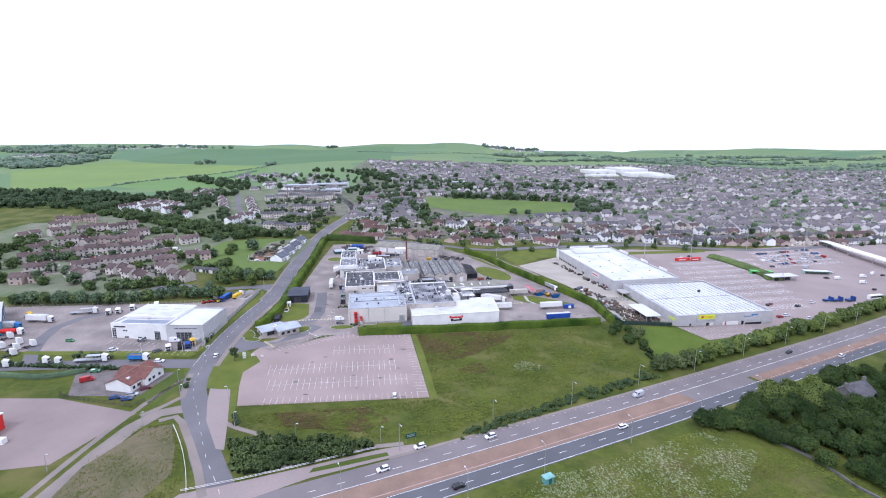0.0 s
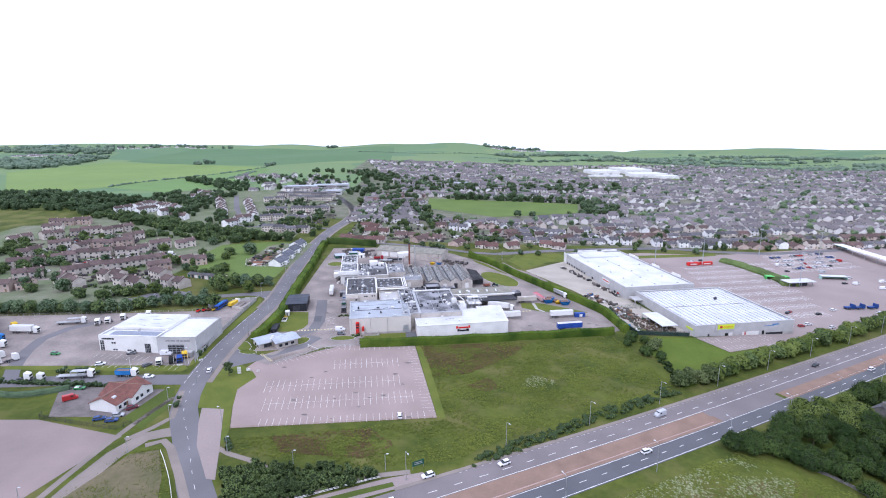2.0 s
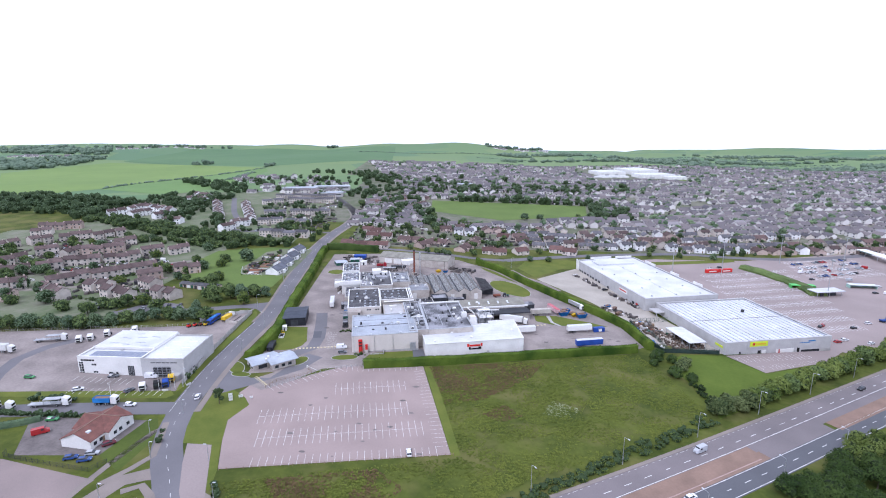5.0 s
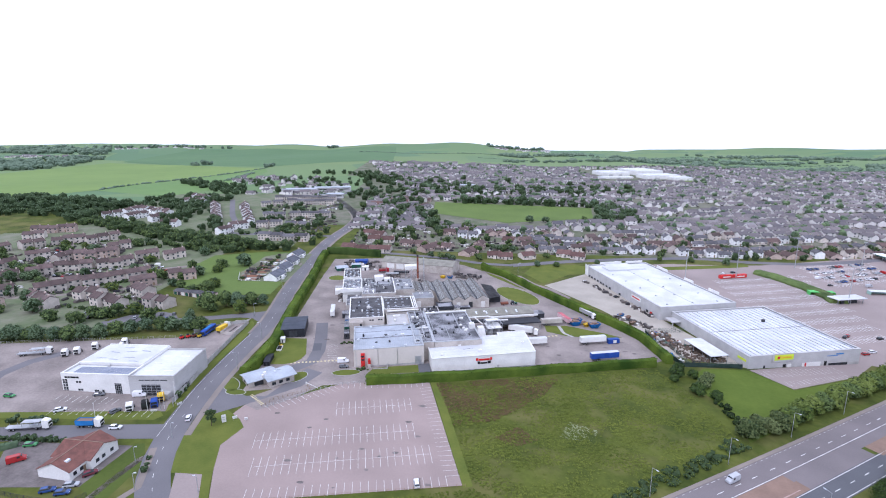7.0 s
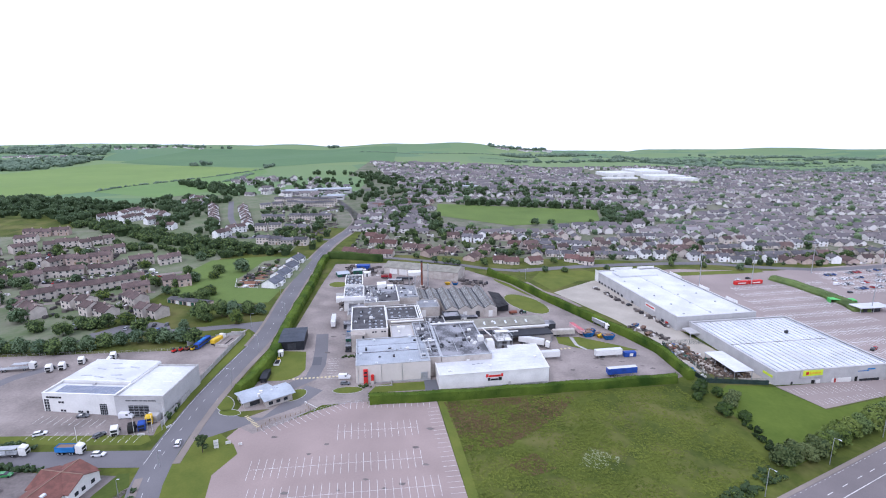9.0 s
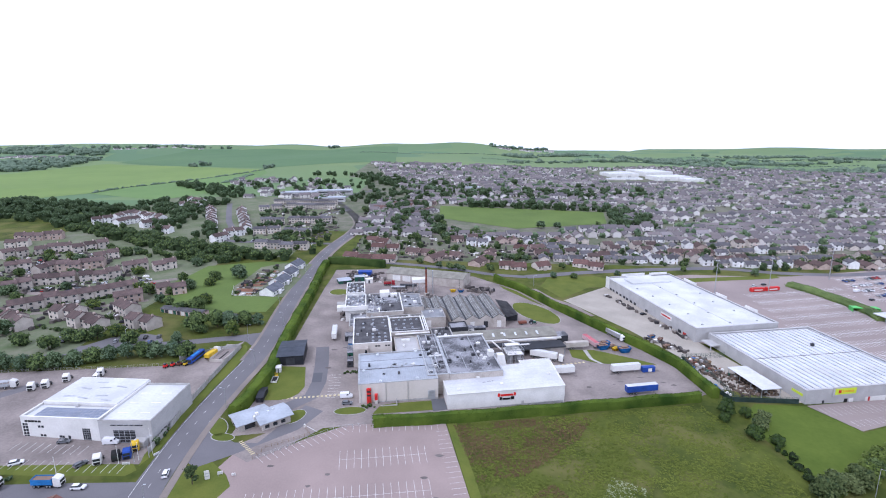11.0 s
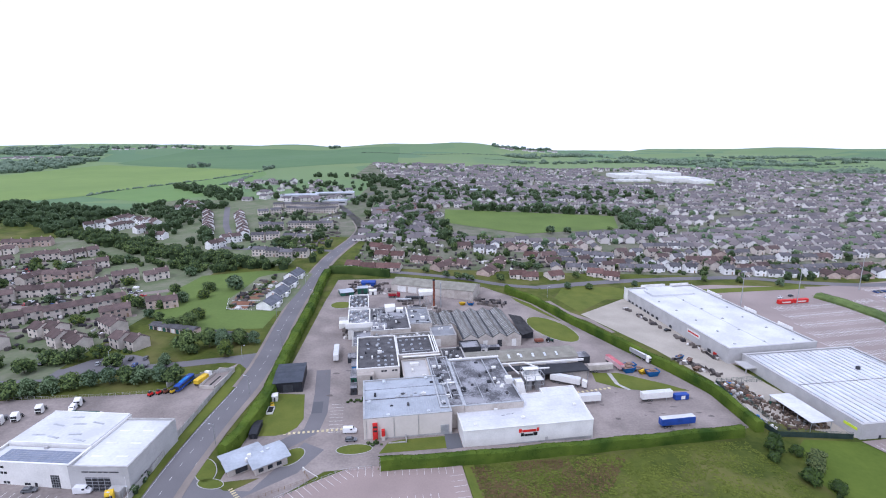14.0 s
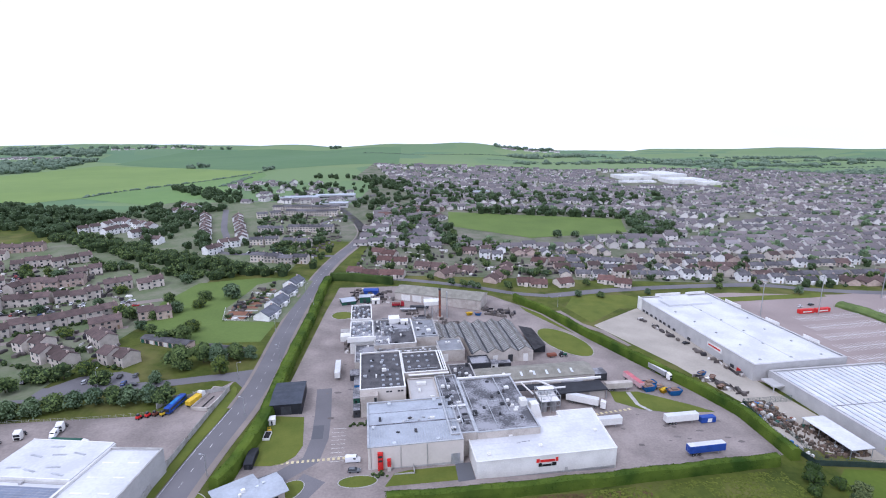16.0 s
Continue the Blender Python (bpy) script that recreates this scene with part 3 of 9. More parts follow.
for y0, x0 in ((407.4, -159), (417.2, -162), (435.2, -160), (452, -158)):
    sheet("path", [(x0, y0), (-144, y0 + 0.6), (-144, y0 + 2.2), (x0, y0 + 1.6)], 0.19, KERB, "pale concrete garden path", "path")
sheet("lawn", [site(99, 158), site(107.5, 142), site(117, 108), site(112, 118), site(100, 148)], 0.08, LAWN, "narrow green verge inside the hedge", "lawn")
sheet("car_park", [(-217.3, 301.9), (-192.4, 306.1), (-172.5, 318.1), (-162.9, 325.3), (-167.4, 331.5), (-176.5, 334.6), (-191.8, 327.9), (-198.6, 316.6), (-199.1, 307.8), (-220.3, 304.6)], 0.075, ASPHALT, "grey residents' parking below the terraces", "car park")
sheet("playing_field", [(-24, 680), (60, 632), (172, 671), (189, 742), (80, 752), (-24, 761)], 0.3, MEADOW, "bright green playing field among houses", "field")

sheet("road", [(-109.5, 316), (-109.5, 352), (-113.5, 347), (-118, 339.5), (-129, 335.2), (-129, 328.4), (-121, 327.2), (-117, 323)], 0.064, ASPHALT, "grey tarmac mouth of the estate road", "road")

# ---- the works ----
def dup(ob, parent, m):
    o = ob.copy()
    scene.collection.objects.link(o)
    o.parent, o.matrix_basis = parent, m
    return o


def ring(bm, w, d, z0, z1, t=0.35, out=0.06):
    box(bm, -out, w + out, -out, t, z0, z1)
    box(bm, -out, w + out, d - t, d + out, z0, z1)
    box(bm, -out, t, t, d - t, z0, z1)
    box(bm, w - t, w + out, t, d - t, z0, z1)


def block(name, u0, u1, v0, v1, h, wall_mat, roof_mat, label, cope=None, parapet=0.5, ribs=0, rib_mat=None, joints=True):
    """A flat-roofed hall on the works' grid: walls, roof slab set below a coping, standing ribs."""
    x, y = site(u0, v0)
    w, d = u1 - u0, v1 - v0
    cx, cy = site((u0 + u1) / 2, (v0 + v1) / 2)
    b = thing(name, x, y, SITE, label, "building", "halls of the works", z=height(cx, cy))
    t = 0.35
    part("wall", boxes((0, w, 0, t, -2.5, h), (0, w, d - t, d, -2.5, h), (0, t, t, d - t, -2.5, h), (w - t, w, t, d - t, -2.5, h)), wall_mat, b)
    part("roof", boxes((t - 0.02, w - t + 0.02, t - 0.02, d - t + 0.02, h - parapet - 0.3, h - parapet)), roof_mat, b)
    if cope:
        bm = bmesh.new()
        ring(bm, w, d, h + 0.004, h + 0.22, 0.55)
        part("coping", bm, cope, b)
    if ribs:
        bm = bmesh.new()
        k = 0.6
        while k < w - 0.5:
            box(bm, k, k + 0.08, t, d - t, h - parapet, h - parapet + 0.07)
            k += ribs
        part("roof_ribs", bm, rib_mat or roof_mat, b)
    if joints:
        bm = bmesh.new()
        k = 3.0
        while k < w - 0.5:
            box(bm, k, k + 0.06, -0.025, 0, 0.2, h - 0.1)
            k += 3.0
        part("panel_joint", bm, wall_mat, b)
    b["h"] = h - parapet
    return b


def dome(bm, r=0.7):
    bmesh.ops.create_uvsphere(bm, u_segments=8, v_segments=5, radius=r)
    bmesh.ops.delete(bm, geom=[v for v in bm.verts if v.co.z < -0.01], context="VERTS")
    for v in bm.verts:
        v.co.z *= 0.55
        v.co.z += 0.25
    box(bm, -r, r, -r, r, 0, 0.26)


def skylights(b, z, places, r=0.7, name="skylight", material=None):
    first = None
    for x, y in places:
        if first is None:
            bm = bmesh.new()
            dome(bm, r)
            first = part(name, bm, material or SKYLIGHT, b)
            first.matrix_basis = pose(x, y, z)
        else:
            dup(first, b, pose(x, y, z))


def vent_box(b, x, y, z, w, d, h, material=None, name="roof_unit"):
    bm = boxes((-w / 2, w / 2, -d / 2, d / 2, 0, h), bevel=0.06)
    box(bm, -w / 2 + 0.15, w / 2 - 0.15, -d / 2 - 0.03, -d / 2, h * 0.3, h * 0.8)
    tube(bm, (0, 0, h), (0, 0, h + 0.2), min(w, d) * 0.3)
    o = part(name, bm, material or STEEL, b)
    o.matrix_basis = pose(x, y, z)
    return o


def duct(b, pts, r, z, material=None, name="duct", legs=True):
    bm = bmesh.new()
    p3 = [(p[0], p[1], z if len(p) < 3 else p[2]) for p in pts]
    for a, c in zip(p3, p3[1:]):
        tube(bm, a, c, r, n=8)
    for a in p3[1:-1]:
        bmesh.ops.create_icosphere(bm, subdivisions=1, radius=r * 1.08, matrix=Matrix.Translation(a))
    if legs:
        for a, c in zip(p3, p3[1:]):
            n = max(1, int((Vector(c) - Vector(a)).length / 6))
            for i in range(n):
                q = Vector(a).lerp(Vector(c), (i + 0.5) / n)
                box(bm, q.x - 0.06, q.x + 0.06, q.y - 0.06, q.y + 0.06, q.z - r - 0.6, q.z - r + 0.05)
    return part(name, bm, material or WHITE_WALL, b)


# front hall with the pale blue metal roof
hall = block("processing_hall", -1.5, 31.0, 0.0, 29.5, 8.6, CREAM_PALE, BLUE_ROOF, "cream rendered hall with pale blue metal roof", STEEL, 0.35, 1.0, BLUE_ROOF)
bm = bmesh.new()
for x0 in [0.5 + i * 0.9 for i in range(35)]:
    box(bm, x0, x0 + 0.1, 0.4, 13.0, 8.3, 8.42)
part("ribbed_eaves_sheet", bm, STEEL, hall)
part("gutter", boxes((0.4, 32, 13.6, 14.1, 8.26, 8.45), (0.4, 32, 21.8, 22.0, 8.26, 8.36)), FELT, hall)
skylights(hall, 8.25, [(14.5, 15.5), (16.5, 16.2), (18.8, 15.2), (20.6, 16.6), (13.0, 14.8), (22.5, 15.6)], 0.55, "roof_vent", STEEL)
for x, y in ((9, 1.5), (24, 1.8), (8.5, 27.5), (26, 28), (2.2, 12)):
    vent_box(hall, x, y, 8.25, 1.3, 1.0, 0.8, SKYLIGHT)
part("stair_tower", boxes((3.2, 5.0, -0.9, 0.0, -1, 6.9), bevel=0.05), RED, hall, "bright red external stair tower")
for z in (3.6, 5.2):
    part("tower_window", boxes((3.4, 4.8, -0.96, -0.9, z, z + 0.75)), GLASS, hall)
part("porch", boxes((6.3, 7.6, -1.6, 0.0, -1, 1.9), bevel=0.05), CREAM_WALL, hall)
part("porch_box", boxes((6.35, 7.55, -1.5, 0.0, 1.9, 4.2), bevel=0.05), RED, hall, "red painted box over the porch")
part("roller_door", boxes((28.2, 31.2, -0.10, 0.0, -1, 3.6), *[(28.2, 31.2, -0.14, -0.1, z, z + 0.2) for z in (0.3, 0.9, 1.5, 2.1, 2.7, 3.2)]), STEEL, hall, "grey ribbed roller door")
part("plinth", boxes((0, 32.5, -0.08, 0, -2.5, 0.5)), KERB, hall)
part("low_wall", boxes((8.5, 15, -3.6, -3.3, -1, 0.5), (15, 15.3, -3.6, 0, -1, 1.2)), KERB, hall)
for x in (1.0, 11.0, 20.0):
    bm = bmesh.new()
    tube(bm, (x, -0.15, 0), (x, -0.15, 8.3), 0.09, n=6)
    part("downpipe", bm, STEEL, hall)

# white warehouse, L-shaped
wx, wy = site(33.6, -8.8)
wh = thing("white_warehouse", wx, wy, SITE, "long white clad warehouse with a white roof", "building", "halls of the works", z=height(*site(58, -4)) - 0.1)
OUT = [(0, 0), (48.9, 0), (51.4, 25.6), (37.0, 25.6), (37.0, 22.3), (23.4, 22.3), (23.4, 15.4), (0, 15.4)]
WHH = 7.2
bm = bmesh.new()
prism(bm, OUT, -2.5, WHH - 0.15)
part("wall", bm, WHITE_WALL, wh)
bm = bmesh.new()
prism(bm, [(0.4, 0.4), (48.5, 0.4), (50.95, 25.2), (37.4, 25.2), (37.4, 21.9), (23.8, 21.9), (23.8, 15.0), (0.4, 15.0)], WHH - 0.3, WHH - 0.1)
part("roof", bm, WHITE_ROOF, wh)
bm = bmesh.new()
for i, p in enumerate(OUT):
    q = OUT[(i + 1) % len(OUT)]
    tube(bm, (*p, WHH), (*q, WHH), 0.22, n=6)
part("coping", bm, WHITE_WALL, wh)
bm = bmesh.new()
for k in range(1, 24):
    box(bm, 2 * k - 0.03, 2 * k + 0.03, -0.03, 0, 0.2, WHH - 0.4)
part("cladding_joint", bm, WHITE_WALL, wh)
part("roof_seam", boxes(*[(0.5, 48, y, y + 0.05, WHH - 0.1, WHH - 0.06) for y in (3, 6, 9, 12)], (23.5, 49, 19, 19.05, WHH - 0.1, WHH - 0.06)), WHITE_ROOF, wh)
part("roof_dent", boxes((16, 17.4, 8.0, 8.25, WHH - 0.1, WHH), (18.0, 19.6, 8.5, 8.7, WHH - 0.1, WHH), (20.2, 20.8, 8.4, 8.8, WHH - 0.1, WHH + 0.06)), FELT, wh)
for x, y in ((5, 3.2), (15, 12.8), (46, 11), (23.5, 5.2)):
    vent_box(wh, x, y, WHH - 0.1, 1.4, 1.1, 0.7, WHITE_WALL)
part("plinth", boxes((0, 48.4, -0.06, 0, -2.5, 0.6)), STEEL, wh)
# the sign: a row of red bars over a row of black ones
for name, mtl, dims in (("sign_bar", RED, [(20.4, 21.5, 5.4, 6.8), (21.7, 26.9, 5.4, 6.3), (27.1, 28.0, 5.4, 6.8)]),
                        ("sign_bar", BLACKP, [(21.2, 22.3, 3.8, 5.1), (22.5, 25.7, 3.8, 4.6), (25.9, 27.4, 3.8, 5.1)])):
    for a, c, z0, z1 in dims:
        part(name, boxes((a, c, -0.14, -0.02, z0 - 0.8, z1 - 0.8)), mtl, wh)
part("door", boxes((30.5, 31.5, -0.1, 0, -0.5, 1.9)), GREY_CLAD, wh, "grey steel door")

# grey ribbed link roof
link = block("link_roof", 15.6, 27.0, 29.7, 48.0, 8.0, CREAM_WALL, GREY_CLAD, "link hall with grey ribbed metal roof", CREAM_WALL, 0.3, 0.8, GREY_CLAD)
vent_box(link, 5.5, 13.0, 7.7, 4.0, 1.5, 1.3, WHITE_WALL)
vent_box(link, 4.2, 7.5, 7.7, 0.8, 1.8, 1.0, WHITE_WALL)
vent_box(link, 8.8, 1.5, 7.7, 1.6, 1.0, 1.0, WHITE_WALL)

# long felt-roofed halls behind the warehouse
cl = block("felt_roof_hall", 27.2, 36.4, 3.6, 47.6, 9.0, CREAM_WALL, FELT, "narrow hall with patched grey felt roof", STEEL, 0.35)
duct(cl, [(5.2, 4, 9.8), (5.2, 18, 9.8), (8.6, 18, 9.8)], 0.28, 9.8, STEEL)
duct(cl, [(0.9, 7.5, 9.6), (8.5, 7.5, 9.6)], 0.2, 9.6, STEEL)
duct(cl, [(2.5, 17.5, 9.6), (8.5, 17.5, 9.6)], 0.3, 9.6)
duct(cl, [(4.0, 31, 9.5), (4.0, 44, 9.5)], 0.25, 9.5, STEEL)
for i in range(9):
    vent_box(cl, 1.5 + (i * 2.9) % 6.5, 3.5 + i * 4.4, 8.65, 1.2 + (i % 3) * 0.4, 0.9, 0.6 + (i % 2) * 0.5, (STEEL, WHITE_WALL, DARK_STEEL)[i % 3])
ch = block("felt_roof_hall", 36.6, 59.6, 3.6, 43.4, 9.2, CREAM_WALL, FELT, "wide hall with blotched grey felt roof", STEEL, 0.3)
duct(ch, [(0.0, 40.2, 9.6), (23.4, 40.2, 9.6)], 0.45, 9.6, WHITE_WALL)
duct(ch, [(15.2, 39, 9.3), (15.2, 12, 9.3)], 0.22, 9.3, STEEL)
duct(ch, [(1.5, 11, 9.4), (1.5, 38, 9.4)], 0.18, 9.4, STEEL)
for x, y in ((17, 16), (18.4, 14), (17.5, 12.4), (16, 17.5), (21, 17)):
    vent_box(ch, x, y, 8.9, 1.5, 1.0, 0.7, WHITE_WALL)
vent_box(ch, 21.6, 16.5, 8.9, 2.6, 3.2, 2.4, WHITE_WALL, "roof_plant_room")
bm = bmesh.new()
for dy in (0, 9):
    a = [bm.verts.new(p) for p in ((23.2, 13 + dy, 8.9), (28.5, 13 + dy, 3.0), (28.5, 13.3 + dy, 3.0), (23.2, 13.3 + dy, 8.9))]
    bm.faces.new(a)
bmesh.ops.create_cone(bm, cap_ends=True, segments=4, radius1=3.8, radius2=2.2, depth=5.4, matrix=pose(26.4, 17.5, 6.0, 0, 0, 45))
part("hopper", bm, WHITE_WALL, ch, "white tapering hopper against the wall")

# halls with rows of domed rooflights
d1 = block("domelight_hall", -4.2, 14.2, 36.0, 71.3, 10.4, CREAM_PALE, FELT_DARK, "cream hall with domed rooflights on dark felt", WHITE_WALL, 0.5)
DOME = mat("dull_domelight", (0.36, 0.38, 0.41), None, 0.4, 0.5, 3.0)
skylights(d1, 9.9, [(9.6 + 3.0 * (i % 3), 3.5 + 4.4 * (i // 3)) for i in range(9)] + [(5.0, 27), (10, 27), (15, 27), (5.2, 21.5), (10.5, 21.5), (16.2, 21.5), (11.8, 17), (16.0, 31), (10.2, 31.8)], 0.6, "skylight", DOME)
part("stair_block", boxes((0.2, 7.2, -3.2, 0.0, -2.5, 9.2), bevel=0.08), CREAM_WALL, d1)
part("stair_window", boxes((5.6, 6.6, -3.28, -3.2, 2, 8.4)), GLASS, d1, "tall dark stair window")
part("side_window", boxes((0.06, 0.2, -2.4, -0.8, 3, 7)), GLASS, d1)
for dx in (0, 1.3, 4.6, 5.9):
    part("louvre", boxes((10.5 + dx, 11.5 + dx, -0.06, 0, 8.5, 9.2)), DARK_STEEL, d1)
d2 = block("domelight_hall", 14.4, 33.4, 49.4, 70.2, 10.2, CREAM_WALL, FELT_DARK, "hall with domed rooflights and dark felt roof", WHITE_WALL, 0.4)
skylights(d2, 9.8, [(3 + 4.2 * (i % 3), 6.0 + 5.5 * (i // 3)) for i in range(6)] + [(2.2, 17), (5.2, 17.4), (8.3, 17.1), (11.5, 17.6), (14.5, 17.2)], 0.6, "skylight", DOME)
duct(d2, [(16.6, 0.5), (16.6, 20)], 0.35, 10.7)
duct(d2, [(17.8, 0.5), (17.8, 20)], 0.3, 10.6)
duct(d2, [(2.0, -0.4), (19.5, -0.4)], 0.45, 9.2)

# low roofs between
for i, (u0, u1, v0, v1, h, rm, lb) in enumerate((
        (3.0, 13.0, 71.6, 92.0, 6.0, FELT, "low lean-to with grey felt roof"),
        (13.2, 33.5, 71.6, 83.5, 6.6, ASBESTOS, "low link with weathered grey roof"),
        (-7.0, 2.8, 72.0, 92.4, 5.2, FELT, "low loading bay with grey felt roof"))):
    lo = block("link_roof", u0, u1, v0, v1, h, CREAM_WALL, rm, lb, KERB, 0.3)
    if i == 1:
        skylights(lo, 6.3, [(2 + 2.4 * k, 8.8) for k in range(7)], 0.6, "roof_vent", STEEL)
    for k in range(4):
        vent_box(lo, 2 + (k * 3.7) % (u1 - u0 - 3), 2.5 + (k * 5.1) % (v1 - v0 - 4), h - 0.3, 1.2, 1.0, 0.7, (STEEL, WHITE_WALL)[k % 2])

e1 = block("chiller_hall", -9.6, 2.4, 93.0, 115.6, 9.0, WHITE_WALL, FELT, "white edged hall with crowded roof plant", WHITE_WALL, 0.6)
e2 = block("chiller_hall", -9.6, 2.0, 118.0, 142.0, 9.2, WHITE_WALL, FELT_DARK, "white edged hall with many roof vents", WHITE_WALL, 0.6)
# Solid dark felt block filling the gap between the chiller halls.
part("dark_pit", boxes((-0.0, 11.6, -2.4, -0.2, -2.5, 6.6)), FELT_DARK, e2)
part("fascia", boxes((-1.2, 13.2, -1.0, -0.1, 6.8, 9.3)), WHITE_WALL, e1, "broad white fascia beam")
for b, n in ((e1, 20), (e2, 18)):
    for k in range(n):
        vent_box(b, 1.6 + (k % 4) * 2.7 + 0.5 * math.sin(k * 2.1), 2.2 + (k // 4) * 4.3 + 0.7 * math.cos(k * 1.7), b["h"], 1.3, 0.9, 0.6 + 0.4 * (k % 3), (WHITE_WALL, BLUE_ROOF, STEEL)[k % 3])
part("loading_dock", boxes((-5.6, 0, 16, 21.5, -2, 3.4), bevel=0.08), WHITE_WALL, e1, "white loading dock on the wall")
part("canopy", boxes((-5.8, 0, 22.0, 27.0, 3.2, 3.5)), KERB, e1)

f1 = block("patched_roof_hall", 2.6, 23.4, 84.6, 119.8, 8.0, CREAM_WALL, FELT, "hall with patched grey and black roof", KERB, 0.3)
part("black_membrane", boxes((8.6, 20.4, 0.6, 17.0, 7.71, 7.76)), FELT_DARK, f1, "square of black roof membrane")
part("upstand", boxes((20.5, 21.0, 0.6, 34.0, 7.7, 8.3), (7.6, 20.5, 0.3, 0.8, 7.7, 8.3), (7.0, 7.5, 0.3, 9, 7.7, 8.3)), WHITE_WALL, f1, "white upstand edging")
part("plant_room", boxes((8.5, 14.5, 29.0, 35.5, 7.7, 10.4), (14.8, 19.0, 27.5, 31.0, 7.7, 9.6), bevel=0.08), WHITE_WALL, f1, "white roof plant rooms")
for k in range(14):
    vent_box(f1, 1.4 + (k * 1.9) % 6, 2 + k * 2.3, 7.7, 1.1, 0.9, 0.6 + 0.5 * (k % 2), (STEEL, WHITE_WALL, KERB)[k % 3])
g1 = block("grey_roof_hall", 23.6, 36.0, 93.0, 119.0, 7.6, CREAM_WALL, ROOF_MID, "hall with plain grey roof and white units", KERB, 0.3)
vent_box(g1, 8.0, 9.0, 7.3, 2.2, 1.8, 1.2, WHITE_WALL)
vent_box(g1, 3.0, 21.0, 7.3, 1.2, 1.2, 0.8, WHITE_WALL)
duct(g1, [(1, 2), (11.5, 2), (11.5, 9)], 0.3, 8.0, STEEL)
m1 = block("pump_house", 34.2, 47.0, 79.6, 94.6, 5.8, CREAM_WALL, ROOF_MID, "cream block house with pale grey roof", KERB, 0.25)
for x in (5, 6.5, 11.4):
    vent_box(m1, x, 10, 5.55, 1.2, 0.9, 0.8, WHITE_WALL)
part("door", boxes((2, 4.4, -0.08, 0, -1, 4.2)), WHITE_WALL, m1, "tall white door")
m2 = block("switch_house", 47.4, 57.2, 66.4, 75.4, 4.4, DARK_STEEL, FELT, "dark steel switch house with grey roof", DARK_STEEL, 0.2)
m3 = block("low_annexe", 36.0, 46.8, 47.0, 66.0, 5.0, CREAM_WALL, FELT_DARK, "low annexe with dark felt roof", KERB, 0.3)
for k in range(8):
    vent_box(m3, 2 + (k * 3.1) % 7.5, 2 + k * 2.1, 4.7, 1.3, 1.1, 0.9 + 0.6 * (k % 2), (STEEL, DARK_STEEL, WHITE_WALL)[k % 3])

# saw of parallel ridged sheds with glazed slopes
for i in range(6):
    u0 = 34.6 + i * 7.8
    v0 = 76.4 if i > 1 else 95.2
    d = 117.2 - v0
    x, y = site(u0, v0)
    s = thing("ridged_shed", x, y, SITE, "weathered fibre cement shed with glazed roof strips", "shed", "parallel ridged sheds", z=height(*site(58, 97)))
    bm = bmesh.new()
    gable_walls(bm, 0, d, 0, 7.7, 4.8, 2.3, -2.5)
    bmesh.ops.transform(bm, matrix=Matrix(((0, -1, 0, 7.75), (1, 0, 0, 0), (0, 0, 1, 0), (0, 0, 0, 1))), verts=bm.verts)
    part("wall", bm, CREAM_WALL, s)
    bm = bmesh.new()
    gable(bm, 0, d, 0.05, 7.7, 4.85, 2.3, 0.05, 0.2)
    bmesh.ops.transform(bm, matrix=Matrix(((0, -1, 0, 7.75), (1, 0, 0, 0), (0, 0, 1, 0), (0, 0, 0, 1))), verts=bm.verts)
    part("roof", bm, ASBESTOS, s)
    ang = math.degrees(math.atan2(2.3, 3.85))
    first = None
    n = int(d / 1.9)
    for k in range(n):
        for side in (1, -1):
            m = pose(3.87 + side * 2.0, 1.2 + k * 1.9, 4.85 + 2.3 - 2.0 * 2.3 / 3.85 + 0.24, 0, side * ang, 0)
            if first is None:
                first = part("rooflight", boxes((-1.6, 1.6, -0.34, 0.34, -0.02, 0.06)), DIRTY_GLAZING, s)
                first.matrix_basis = m
            else:
                dup(first, s, m)
    part("ridge", boxes((3.65, 4.1, 0, d, 7.3, 7.46)), ASBESTOS, s)
    # Strip along the valley, coloured dark for the shade between ridges.
    part("valley_gutter", boxes((-0.55, 0.6, 0, d, 4.9, 5.32)), DARK_STEEL, s)
    if i > 1:
        part("door", boxes((2.6, 5.0, -0.1, 0, -1.5, 3.4)), WHITE_WALL if i % 2 else DARK_STEEL, s, "tall shed door")

# lean-to, long corrugated shed, dark canopy
x, y = site(82.0, 77.0)
j = thing("lean_to", x, y, SITE, "dark slate blue lean-to beside the sheds", "shed")
bm = bmesh.new()
vs = [bm.verts.new(p) for p in ((0, 0, 5.6), (9.6, 9, 3.6), (9.6, 33, 3.6), (1.5, 33, 5.6))]
bm.faces.new(vs)
bmesh.ops.solidify(bm, geom=bm.faces[:], thickness=0.25)
part("roof", bm, FELT_DARK, j)
part("wall", boxes((9.0, 9.4, 9.5, 32.5, -2, 3.5), (0.2, 9, 8.6, 9.0, -2, 3.6)), DARK_STEEL, j)

x, y = site(47.0, 50.2)
k1 = thing("long_shed", x, y, SITE, "long grey corrugated shed with mossy roof", "shed", z=height(*site(75, 57)))
bm = bmesh.new()
gable_walls(bm, 0, 55, 0, 13.2, 4.0, 1.7, -2.5)
part("wall", bm, CREAM_WALL, k1)
bm = bmesh.new()
gable(bm, 0, 55, 0, 13.2, 4.05, 1.7, 0.2, 0.15)
part("roof", bm, MOSSY, k1)
bm = bmesh.new()
for i in range(54):
    for s in (1, -1):
        yy = 6.6 - s * 3.2
        bmesh.ops.create_cube(bm, size=1, matrix=pose(0.6 + i, yy, 5.07, s * math.degrees(math.atan2(1.7, 6.6)), 0, 0) @ Matrix.Diagonal((0.1, 6.2, 0.05, 1)))
